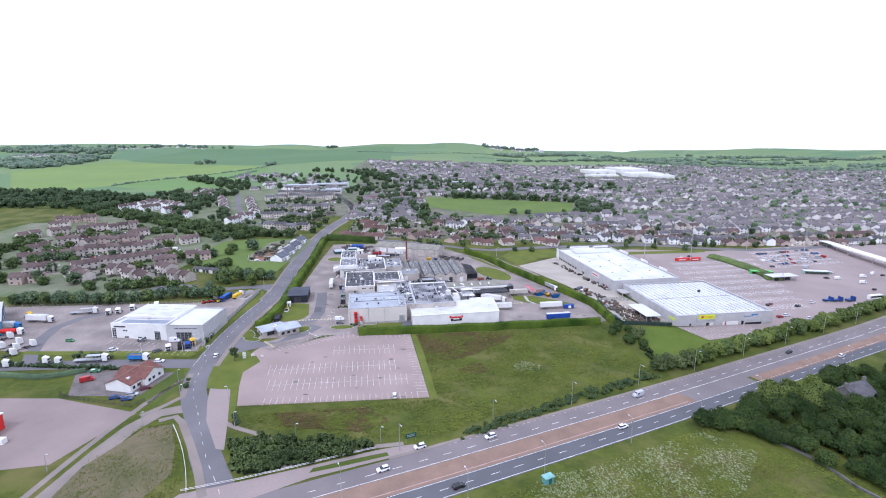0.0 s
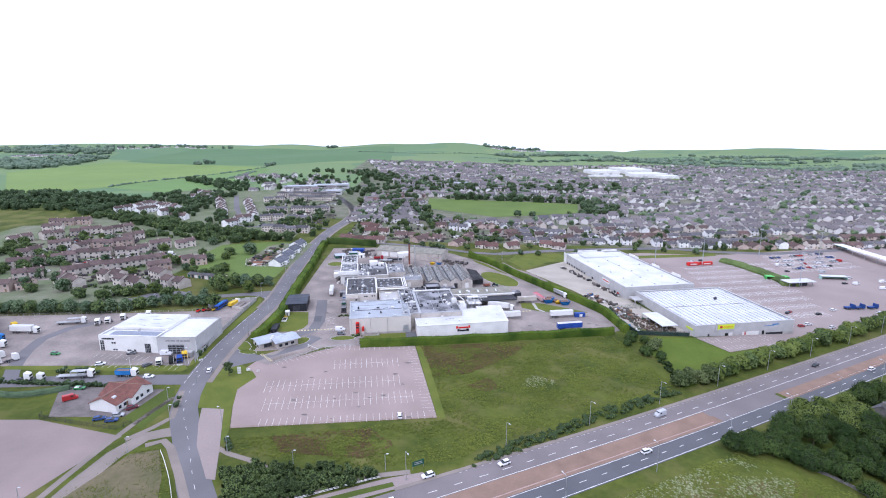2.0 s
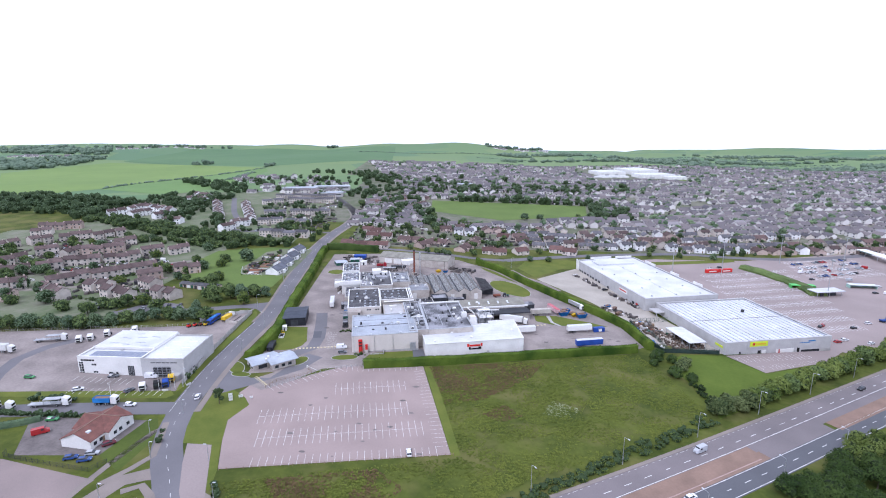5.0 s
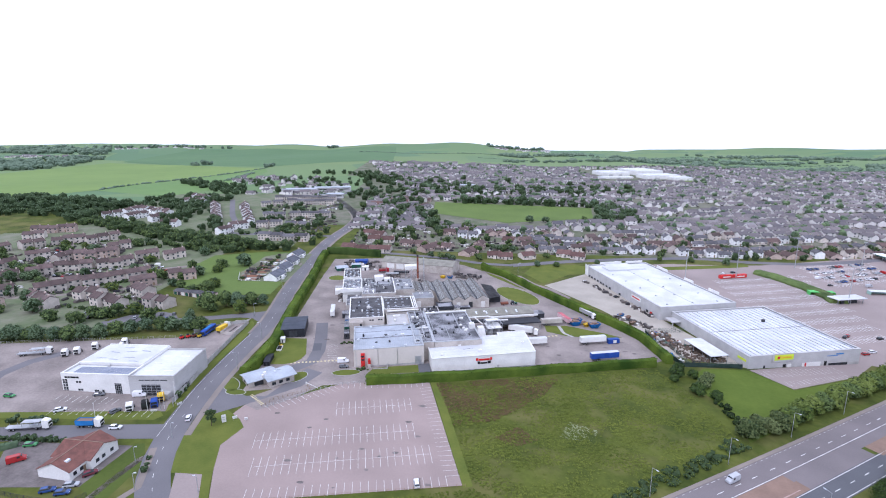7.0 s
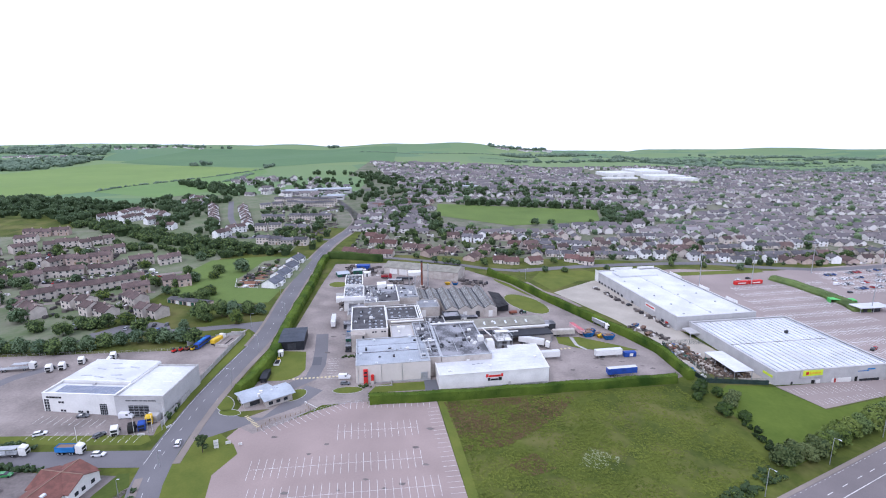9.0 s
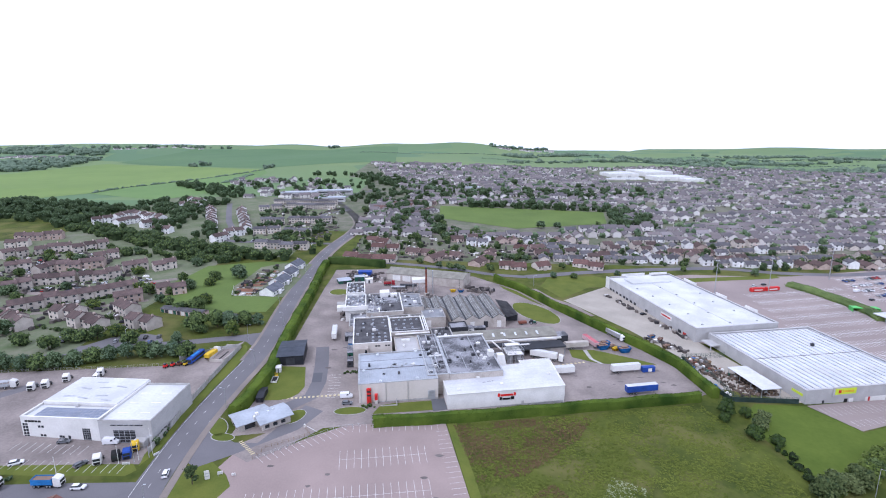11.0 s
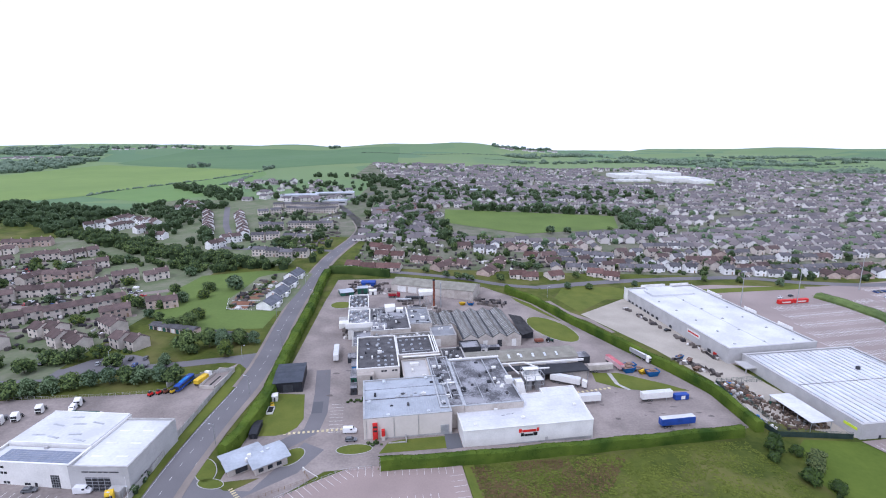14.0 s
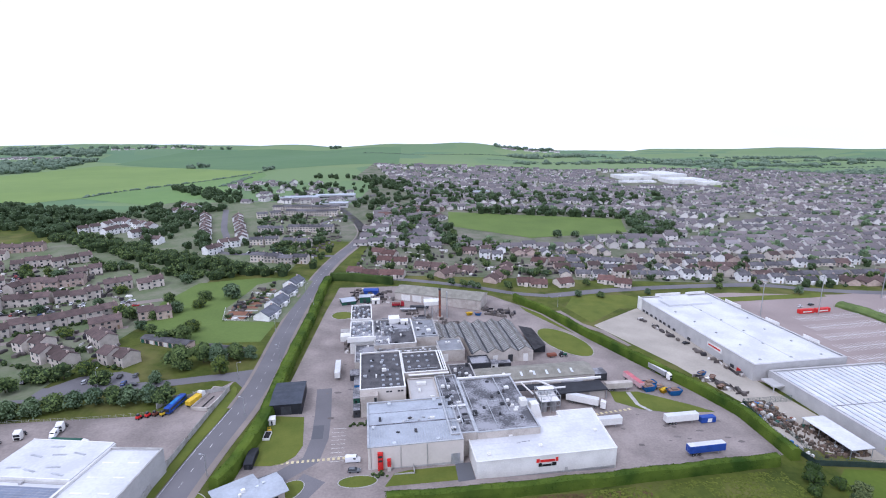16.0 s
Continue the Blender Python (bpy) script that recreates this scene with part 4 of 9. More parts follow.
part("corrugation", bm, MOSSY, k1)
for i in range(5):
    o = part("rooflight", boxes((-0.5, 0.5, -1.4, 1.4, 0, 0.06)), SKYLIGHT, k1) if i == 0 else dup(o, k1, Matrix())
    o.matrix_basis = pose(21 + i * 6, 3.2, 5.12, math.degrees(math.atan2(1.7, 6.6)), 0, 0)
skylights(k1, 5.1, [(13, 4), (26, 4.5)], 0.8, "ventilator", WHITE_WALL)

x, y = site(60.0, 35.2)
l1 = thing("dark_canopy", x, y, SITE, "dark flat canopy over the loading bays", "canopy", z=height(*site(80, 40)))
part("roof", boxes((17, 41, 0, 8.4, 4.2, 4.6), (0, 17, 4, 8.6, 4.6, 5.0)), BLACK_CLAD, l1)
part("fascia", boxes((17, 41, -0.15, 0, 4.0, 4.7)), DARK_STEEL, l1)
part("wall", boxes((17, 40.5, 7.8, 8.2, -2.5, 4.2), (24, 40.5, 1.4, 1.7, -2.5, 4.2)), CREAM_WALL, l1)
part("duct", boxes((14, 42, 8.8, 9.7, 5.0, 5.8)), WHITE_WALL, l1, "long white insulated duct")
duct(l1, [(0.5, 8.0, 6.6), (12.5, 8.0, 6.6), (17.5, 1.0, 6.6), (22, 1.0, 6.6)], 0.4, 6.6)
duct(l1, [(4.5, 8.0, 6.6), (7.0, -1.5, 6.0)], 0.35, 6.0)
for xx in (17.5, 25, 33, 40.5):
    part("post", boxes((xx - 0.12, xx + 0.12, 0.1, 0.34, -2.5, 4.2)), STEEL, l1)

# plant frame of pipes and tanks
x, y = site(68.5, 27.5)
pf = thing("pipe_frame", x, y, SITE, "galvanised steel plant frame with tanks and pipes", "plant frame")
bm = bmesh.new()
for xx in (0, 4, 8):
    for yy in (0, 4.5, 9):
        tube(bm, (xx, yy, -1), (xx, yy, 7.5), 0.13, n=6)
    for z in (3, 5.2, 7.5):
        tube(bm, (xx, 0, z), (xx, 9, z), 0.1, n=6)
for yy in (0, 4.5, 9):
    for z in (3, 5.2, 7.5):
        tube(bm, (0, yy, z), (8, yy, z), 0.1, n=6)
part("frame", bm, STEEL, pf)
part("platform", boxes((0, 8, 0, 9, 5.0, 5.12), (0.5, 7.5, 5.5, 8.5, 7.5, 7.65)), WHITE_WALL, pf)
for cx, cy, r, z1 in ((2, 2.2, 1.3, 4.8), (6, 2.2, 1.2, 4.6), (2.2, 6.8, 1.2, 6.8), (6, 6.8, 1.4, 4.8)):
    bm = bmesh.new()
    tube(bm, (cx, cy, -0.5), (cx, cy, z1), r, n=14)
    tube(bm, (cx, cy, z1), (cx, cy, z1 + 0.5), r, r * 0.3, n=14)
    part("tank", bm, STEEL, pf)
part("cabinet", boxes((-5.5, -1.0, 0.5, 5.0, -1, 4.6), (-5.0, -2, 5.2, 8.2, -1, 3.0), bevel=0.1), BLUE_ROOF, pf)

# long pitched store at the back
x, y = site(18.0, 179.0)
hs = thing("pitched_store", x, y, SITE - 27.5, "long cream store with a weathered pitched roof", "building", z=height(*site(44, 170)))
bm = bmesh.new()
gable_walls(bm, 0, 60, 0, 18, 5.6, 2.6, -2)
part("wall", bm, CREAM_WALL, hs)
bm = bmesh.new()
gable(bm, 0, 60, 0, 18, 5.65, 2.6, 0.3, 0.2)
part("roof", bm, MOSSY, hs)
for k, xx in enumerate((5, 13, 21, 33, 44)):
    part("sliding_door", boxes((xx, xx + 6.2, -0.14, 0, -1, 4.4), (xx, xx + 6.2, -0.2, -0.14, 4.4, 4.7)), WHITE_WALL if k < 3 else CREAM_WALL, hs, "pale sliding door")
part("downpipe", boxes((30.2, 30.35, -0.15, 0, -1, 5.4), (57, 57.15, -0.15, 0, -1, 5.4)), DARK_STEEL, hs)

# chimney, vent stack, tank stand
x, y = site(43.1, 139.1)
ck = thing("chimney", x, y, 0, "tall rust red steel chimney with a dark rim", "chimney")
bm = bmesh.new()
tube(bm, (0, 0, -0.5), (0, 0, 18.2), 0.72, 0.66, 16)
part("stack", bm, RUST, ck)
bm = bmesh.new()
tube(bm, (0, 0, 18.2), (0, 0, 19.4), 0.74, 0.74, 16)
for z in (6, 11, 15):
    tube(bm, (0, 0, z), (0, 0, z + 0.2), 0.76, 0.76, 16)
part("rim", bm, DARK_STEEL, ck)
part("base", boxes((-1.6, 1.6, -1.6, 1.6, -0.5, 1.6), bevel=0.1), CREAM_WALL, ck)
x, y = site(47.7, 140.5)
vs_ = thing("vent_stack", x, y, 0, "slim pale grey vent stack", "chimney")
bm = bmesh.new()
tube(bm, (0, 0, -0.5), (0, 0, 16.4), 0.42, 0.34, 12)
part("stack", bm, STEEL, vs_)
bm = bmesh.new()
tube(bm, (0, 0, 16.4), (0, 0, 17.0), 0.5, 0.2, 12)
part("cowl", bm, STEEL, vs_)
x, y = site(34.2, 140.0)
ts = thing("tank_stand", x, y, SITE, "raised white tank on a steel stand", "tank")
part("tank", boxes((-0.3, 9.3, -0.3, 6.3, 8.2, 10.6), bevel=0.1), WHITE_WALL, ts)
bm = bmesh.new()
for xx in (0.2, 4.5, 8.8):
    for yy in (0.2, 5.8):
        tube(bm, (xx, yy, -0.5), (xx, yy, 8.2), 0.16, n=6)
for xx, xe in ((0.2, 4.5), (4.5, 8.8)):
    tube(bm, (xx, 0.2, 0.5), (xe, 0.2, 8), 0.07, n=5)
    tube(bm, (xe, 0.2, 0.5), (xx, 0.2, 8), 0.07, n=5)
part("stand", bm, STEEL, ts)

# black shed by the side road, small yard huts
x, y = site(-39.4, 38.2)
bs = thing("black_shed", x, y, SITE, "black clad shed with a slate blue roof", "shed")
part("wall", boxes((0, 12, 0, 18.5, -2, 4.4), bevel=0.03), BLACK_CLAD, bs)
bm = bmesh.new()
gable(bm, 0, 12, 0, 18.5, 4.4, 0.7, 0.25, 0.15)
part("roof", bm, mat("slate_blue_sheet", (0.060, 0.068, 0.085), (0.040, 0.046, 0.058), 0.6, 0.3, 2.0), bs)
part("door", boxes((4, 8, -0.08, 0, -1, 3.4)), DARK_STEEL, bs)
for u, v, w, d, h, rz, mt, lb in ((-5.4, 172, 7, 6, 4.2, 9, BLUE_ROOF, "small hut with pale green metal roof"), (2.6, 169, 5, 4, 3.2, 12, WHITE_WALL, "small white flat-roofed hut"),
                                  (-16.5, 168, 9, 9, 2.4, 22, BLUE_ROOF, "low hut with a pale sheet roof"), (-3, 190, 10, 6, 2.8, 0, BLUE, "dark blue sheeted store heap"),
                                  (-38.8, 31.0, 2.2, 3.0, 2.6, 12, WHITE_WALL, "small white open shelter"), (-42.4, 5.0, 2.6, 9, 2.2, 6, BLACK_CLAD, "dark open bicycle shelter by the hedge")):
    x, y = site(u, v)
    hut = thing("yard_hut", x, y, rz, lb, "hut", "small huts in the yard")
    part("wall", boxes((0, w, 0, d, -1, h - 0.2)), GREENP if mt is BLUE_ROOF else mt, hut)
    bm = bmesh.new()
    gable(bm, 0, w, 0, d, h - 0.2, 0.5, 0.2, 0.1)
    part("roof", bm, mt, hut)
    part("door", boxes((w * 0.35, w * 0.6, -0.06, 0, -1, h * 0.7)), DARK_STEEL, hut)

pl = thing("planter", -93.8, 283.6, 6, "white box planter with dark soil by the hedge", "planter")
part("box", boxes((0, 2.4, 0, 0.15, 0, 0.9), (0, 2.4, 4.6, 4.75, 0, 0.9), (0, 0.15, 0.15, 4.6, 0, 0.9), (2.25, 2.4, 0.15, 4.6, 0, 0.9)), WHITE_WALL, pl)
part("soil", boxes((0.15, 2.25, 0.15, 4.6, 0.1, 0.75)), BLACKP, pl)
part("yellow_frame", boxes((0.6, 0.7, 5.6, 5.7, 0, 2.0), (1.7, 1.8, 5.6, 5.7, 0, 2.0), (0.6, 1.8, 5.6, 5.7, 1.9, 2.05), (0.5, 1.9, 5.2, 6.2, 0.3, 0.9)), YELLOW, pl)
# more plant on the roofs: cable trays, pipes, dark vents
rg = random.Random(12)
for b, w, d, n in ((cl, 9, 43, 16), (ch, 22, 39, 14), (f1, 20, 34, 26), (g1, 12, 25, 10), (d1, 18, 34, 8), (hall, 32, 28, 6), (m3, 10, 18, 8)):
    for k in range(n):
        x, y = rg.uniform(1.5, w - 1.5), rg.uniform(2, d - 2)
        vent_box(b, x, y, b["h"], rg.uniform(0.6, 2.0), rg.uniform(0.6, 1.6), rg.uniform(0.3, 1.3), rg.choice((DARK_STEEL, DARK_STEEL, STEEL, WHITE_WALL, FELT_DARK)))
for b, pts in ((cl, [(1.2, 2), (1.2, 42)]), (cl, [(7.6, 20), (7.6, 42)]), (f1, [(4, 2), (4, 33)]), (f1, [(10, 20), (19, 20), (19, 33)]), (g1, [(2, 12), (11, 12)]), (ch, [(8, 3), (8, 20), (13, 20)]), (d2, [(2, 3), (15, 3)])):
    duct(b, pts, 0.14, b["h"] + 0.55, STEEL, "pipe_run")
for u, v, w, d, h, mt, lb in ((-7.2, 42, 2.6, 9, 3.4, GREENP, "dark green plant cabin against the hall"), (-7.0, 54, 2.4, 8, 3.0, BLUE2, "faded blue container against the hall"), (-7.0, 33, 2.6, 5, 3.2, DARK_STEEL, "dark steel cabin against the hall"), (-9.0, 64, 4.0, 6, 2.6, DARK_STEEL, "dark open store against the hall"),
                             (57.0, 68, 4, 5, 3.0, WHITE_WALL, "white cabin beside the sheds"), (60, 70, 8, 3, 2.4, DARK_STEEL, "dark row of bins by the sheds"), (85, 45, 10, 3, 2.8, GREENP, "dark green compactor by the bays"), (100, 52, 9, 6, 3.4, DARK_STEEL, "dark steel plant enclosure"), (26, 130, 8, 5, 3, DARK_STEEL, "dark tanks behind the halls"), (8, 128, 10, 6, 3.4, STEEL, "steel plant cabin behind the halls")):
    x, y = site(u, v)
    cbn = thing("plant_cabin", x, y, SITE, lb, "cabin", "cabins in the yard")
    part("body", boxes((0, w, 0, d, -1, h), bevel=0.06), mt, cbn)
    part("roof", boxes((-0.1, w + 0.1, -0.1, d + 0.1, h, h + 0.12)), FELT, cbn)
    part("door", boxes((-0.06, 0, d * 0.3, d * 0.6, -0.5, h * 0.75)), STEEL, cbn)
    part("vent", boxes((w * 0.3, w * 0.6, -0.05, 0, h * 0.4, h * 0.7)), BLACKP, cbn)

# ---- retail park ----
def retail(name, origin, rz, w, d, h, label, seam, roof_mat, z):
    b = thing(name, *origin, rz, label, "store", "stores of the retail park", z=z)
    t = 0.4
    for side in ((0, w, 0, t, -4, h), (0, w, d - t, d, -4, h), (0, t, t, d - t, -4, h), (w - t, w, t, d - t, -4, h)):
        part("wall", boxes(side), GREY_CLAD, b)
    part("roof", boxes((t, w - t, t, d - t, h - 0.9, h - 0.6)), roof_mat, b)
    bm = bmesh.new()
    ring(bm, w, d, h + 0.004, h + 0.2, 0.9, 0.1)
    part("coping", bm, GREY_CLAD, b)
    bm = bmesh.new()
    k = 2.0
    while k < w:
        box(bm, k, k + 0.05, -0.03, 0, 0, h - 0.2)
        k += 2.0
    k = 2.0
    while k < d:
        box(bm, -0.03, 0, k, k + 0.05, 0, h - 0.2)
        k += 2.0
    part("cladding_joint", bm, GREY_CLAD, b)
    part("plinth", boxes((-0.05, w, -0.06, 0, -4, 0.5), (-0.06, 0, 0, d, -4, 0.5)), KERB, b)
    return b


ST = retail("superstore", (118.0, 340.6), 9.6, 50.5, 103, 8.6, "long grey clad store with a white roof", 6, WHITE_ROOF, height(140, 390))
part("ridge", boxes((25.0, 25.3, 1, 102, 8.0, 8.1)), GREY_CLAD, ST)
part("raised_roof", boxes((10, 40, 84, 96, 8.0, 9.2), (14, 34, 96.5, 101.5, 8.0, 9.0), bevel=0.1), WHITE_ROOF, ST)
for i in range(14):
    vent_box(ST, 8 + (i % 3) * 16 + (i * 5) % 4, 6 + (i // 3) * 17, 8.0, 1.1, 0.9, 0.5, STEEL)
part("loading_sign", boxes((-0.14, -0.02, 22, 33, 4.4, 7.0)), WHITE_WALL, ST, "long white name board on the wall")
part("sign_bar", boxes((-0.2, -0.14, 23, 32, 5.3, 6.1)), RED, ST)
for y0 in (8, 12.5, 47, 61, 66, 71, 75, 80, 85, 90, 94):
    part("dock_door", boxes((-0.1, 0, y0, y0 + 2.6, -1.5, 2.6)), RED if y0 == 8 else DARK_STEEL, ST)
part("end_parapet", boxes((-0.3, 0.0, 98, 103, -2, 9.6), (12, 30, 102.6, 103.2, 8.2, 10.4), (34, 48, 102.6, 103.2, 8.2, 10.2)), WHITE_WALL, ST)
for y0, y1 in ((16, 26), (42, 52), (72, 86)):
    part("roof_sign_frame", boxes((50.6, 51.0, y0, y1, 7.4, 10.2)), WHITE_WALL, ST)

SH = retail("home_store", (133.6, 276.2), 8.3, 60.5, 64, 7.0, "grey clad store with a ribbed silvery roof", 3, WHITE_ROOF, height(160, 305))
bm = bmesh.new()
for i in range(19):
    for a, c in ((1.2, 32.0), (32.6, 62.8)):
        box(bm, 2.6 + i * 3.1, 2.85 + i * 3.1, a, c, 6.4, 6.5)
part("roof_seam", bm, FELT, SH)
rp = None
for i in range(19):
    for k in range(4):
        y0 = 3 + k * 15 + (i % 2) * 5
        if rp is None:
            rp = part("roof_panel", boxes((0, 1.2, 0, 7.5, 6.4, 6.46)), STORE_ROOF, SH)
            rp.matrix_basis = pose(2.9, y0, 0)
        else:
            dup(rp, SH, pose(2.9 + i * 3.1, y0, 0))
part("cross_gutter", boxes((1, 59.5, 32.1, 32.5, 6.4, 6.5)), FELT, SH)
part("wind_turbine_stub", boxes((41, 42.6, 41, 42.4, 6.4, 8.0), bevel=0.2), DARK_STEEL, SH)
part("entrance_frame", boxes((12.2, 24.2, -0.5, -0.02, 3.6, 7.7)), GREY_CLAD, SH)
part("sign_board", boxes((13.2, 23.2, -0.62, -0.5, 4.4, 7.1)), LIME, SH, "lime green name board")
part("sign_bar", boxes((16.6, 17.2, -0.68, -0.62, 5.1, 6.4), (17.4, 22.0, -0.68, -0.62, 5.3, 6.2)), YELLOW, SH)
part("sign_mark", boxes((14.6, 16.0, -0.68, -0.62, 5.1, 6.4)), RED, SH)
part("side_sign", boxes((-0.16, -0.03, 1.6, 7.4, 3.6, 4.7)), LIME, SH, "lime name board on the side wall")
for x0, x1, mt in ((18.5, 20.2, BLACKP), (21, 23, WHITE_WALL), (29, 39, WHITE_WALL), (30.2, 31.2, RED), (41, 42.4, BLACKP), (43.5, 54, GLASS), (8, 9, DARK_STEEL)):
    part("shopfront", boxes((x0, x1, -0.12, -0.02, -2, 1.9 if mt is not GLASS else 0.6)), mt, SH)
part("blue_sign", boxes((42, 48, -0.14, -0.02, 4.4, 4.7), (47, 51, -0.14, -0.02, 5.0, 5.6)), BLUE2, SH, "pale blue lettering bars")
part("porch_roof", boxes((-5.5, 0, 54, 62, 3.8, 4.4), (-5.2, -4.9, 54.2, 54.6, -3, 3.8)), GREY_CLAD, SH)

# fenced garden yard with a white canopy
gc = thing("garden_canopy", 117.6, 280.2, 8.3, "white flat canopy on slim posts", "canopy", z=height(122, 290))
part("roof", boxes((0, 9.6, 0, 22, 4.0, 4.35), bevel=0.08), WHITE_ROOF, gc)
for x in (0.4, 9.2):
    for y in (0.5, 7, 14, 21.4):
        part("post", boxes((x - 0.1, x + 0.1, y - 0.1, y + 0.1, -1, 4.0)), STEEL, gc)
MESH = mat("green_mesh_fence", (0.075, 0.11, 0.095), (0.05, 0.08, 0.07), 0.7, 0.3, 3.0)


def mesh_fence(pts, h, label, material, post=2.6, rails=(0.3, 0.5, 0.75, 0.98), group="", wires=0.25, thick=0.07):
    f = thing("fence", *pts[0], 0, label, "fence", group, z=0)
    f.matrix_basis = Matrix()
    for a, c in zip(pts, pts[1:]):
        a, c = Vector(a), Vector(c)
        n = max(1, round((c - a).length / post))
        bm = bmesh.new()
        for i in range(n + 1):
            q = a.lerp(c, i / n)
            z = height(q.x, q.y)
            tube(bm, (q.x, q.y, z), (q.x, q.y, z + h), thick, n=4)
        part("posts", bm, material, f)["kind"] = "stuff"
        bm = bmesh.new()
        za, zc = height(*a), height(*c)
        for r in rails:
            tube(bm, (*a, za + h * r), (*c, zc + h * r), thick * 0.43, n=4)
        if wires:
            m = int((c - a).length / wires)
            for i in range(m):
                q = a.lerp(c, i / m)
                z = za + (zc - za) * i / m
                tube(bm, (q.x, q.y, z + 0.05), (q.x, q.y, z + h), 0.025, n=3)
        part("mesh_panel", bm, material, f)
    return f


mesh_fence([(100.5, 318), (99.8, 292), (103, 277), (131, 276.5)], 3.0, "dark green mesh fence round the garden yard", MESH)
scr = thing("fence_screen", 0, 0, 0, "dark green windbreak screen on the yard fence", "fence", z=0)
for a, c in (((100.3, 318), (99.6, 292)), ((99.6, 292), (102.8, 276.8)), ((102.8, 276.8), (131, 276.2))):
    bm = bmesh.new()
    vs = [bm.verts.new((x, y, height(x, y) + z)) for (x, y), z in ((a, 0.1), (c, 0.1), (c, 2.3), (a, 2.3))]
    bm.faces.new(vs)
    bmesh.ops.solidify(bm, geom=bm.faces[:], thickness=0.05)
    part("screen", bm, MESH, scr)
mesh_fence([(100.5, 318), (124, 322)], 3.0, "dark green mesh fence across the yard", MESH)
mesh_fence([(106.5, 279), (106.5, 300), (105, 316)], 2.0, "inner green mesh fence", MESH)
rng = random.Random(4)
PALLETS = [WOOD, WOOD, CREAM_WALL, WHITE_WALL, ASBESTOS, MEDIAN, GREENP, RUST, BLUE2, KERB]
for i in range(110):
    if i < 45:
        u, v, s = rng.uniform(7, 17), rng.uniform(24, 41), rng.uniform(0.7, 1.4)
        x, y = turn(u, v, 8.3, 101, 277)
    elif i < 75:
        u, v, s = rng.uniform(17, 25), rng.uniform(3.5, 22), rng.uniform(0.6, 1.2)
        x, y = turn(u, v, 8.3, 101, 277)
    else:
        u, v, s = rng.uniform(1.4, 5), rng.uniform(3, 39), rng.uniform(0.7, 1.2)
        x, y = turn(u, v, 8.3, 101, 277)
    p = thing("pallet_stack", x, y, 8 + rng.choice((0, 90)) + rng.uniform(-8, 8), "loaded pallet of garden goods in the yard", "pallet", "pallets in the garden yard")
    bm = boxes(*[(-0.6, 0.6, -0.5 + k * 0.4, -0.3 + k * 0.4, 0.05, 0.16) for k in range(3)])
    part("pallet", bm, WOOD, p)
    mt = rng.choice(PALLETS if i < 75 else [WHITE_WALL, WHITE_WALL, KERB, CREAM_WALL, BLUE2])
    bm = boxes((-0.55 * s, 0.55 * s, -0.5 * s, 0.5 * s, 0.16, 0.3 + s), bevel=0.05)
    if i % 3 == 0:
        box(bm, -0.4 * s, 0.3 * s, -0.4 * s, 0.4 * s, 0.3 + s, 0.6 + s)
    part("load", bm, mt, p)

# loose stock and scrap, too small to tell apart
def jumble(name, label, places, seed, lo, hi):
    rg = random.Random(seed)
    vs, fs = [], []
    for x, y in places:
        z, w, d, h, a = height(x, y), rg.uniform(lo, hi), rg.uniform(lo, hi), rg.uniform(0.3, 1.3) * hi * 0.7, rg.uniform(0, 90)
        k = len(vs)
        for zz, q in ((0, 1.0), (h, rg.uniform(0.6, 1.0))):
            vs += [(*turn(sx * w * q / 2, sy * d * q / 2, a, x, y), z + zz) for sx, sy in ((-1, -1), (1, -1), (1, 1), (-1, 1))]
        fs += [(k + 4, k + 5, k + 6, k + 7)] + [(k + i, k + (i + 1) % 4, k + 4 + (i + 1) % 4, k + 4 + i) for i in range(4)]
    return tagged(from_arrays(name, vs, fs, JUMBLE), label, "goods", kind="stuff")


JUMBLE = island_mat("mixed_stock_colours", (0.03, 0.032, 0.03), (0.42, 0.41, 0.39), 0.85, warm=(0.17, 0.125, 0.095), big=0.5)
jr = random.Random(9)
jumble("garden_stock", "crowded pots, timber and bagged goods in the yard", [turn(jr.uniform(6.5, 16.5), jr.uniform(23, 42), 8.3, 101, 277) for _ in range(420)] + [turn(jr.uniform(16.8, 27.5), jr.uniform(2.5, 23), 8.3, 101, 277) for _ in range(420)] + [turn(jr.uniform(8, 16), jr.uniform(3, 23), 8.3, 101, 277) for _ in range(90)], 31, 0.4, 1.3)
jumble("yard_scrap", "scrap, crates and pallets along the hedge and wall", [(92.5 + 6 * u + jr.gauss(0, 0.8) - 12 * (1 - u), 316 + 30 * (1 - u) + jr.gauss(0, 1.2)) for u in [jr.random() for _ in range(110)]], 32, 0.4, 1.4)
# banner mast with red boxes, petrol canopy, long white wall of the far store
mast = thing("floodlight_mast", 217.9, 437.4, 0, "tall grey floodlight mast in the car park", "mast", "floodlight masts")
bm = bmesh.new()
tube(bm, (0, 0, -1), (0, 0, 26), 0.32, 0.16, 8)
part("pole", bm, STEEL, mast)
bm = bmesh.new()
for a in range(0, 360, 60):
    x, y = turn(1.1, 0, a)
    tube(bm, (0, 0, 26), (x, y, 26), 0.06, n=4)
    box(bm, x - 0.3, x + 0.3, y - 0.3, y + 0.3, 25.8, 26.1)
part("lamp_ring", bm, STEEL, mast)
for x, y in ((262, 380), (330, 455), (286, 470), (172, 425)):
    copy_thing(mast, pose(x, y, height(x, y)))
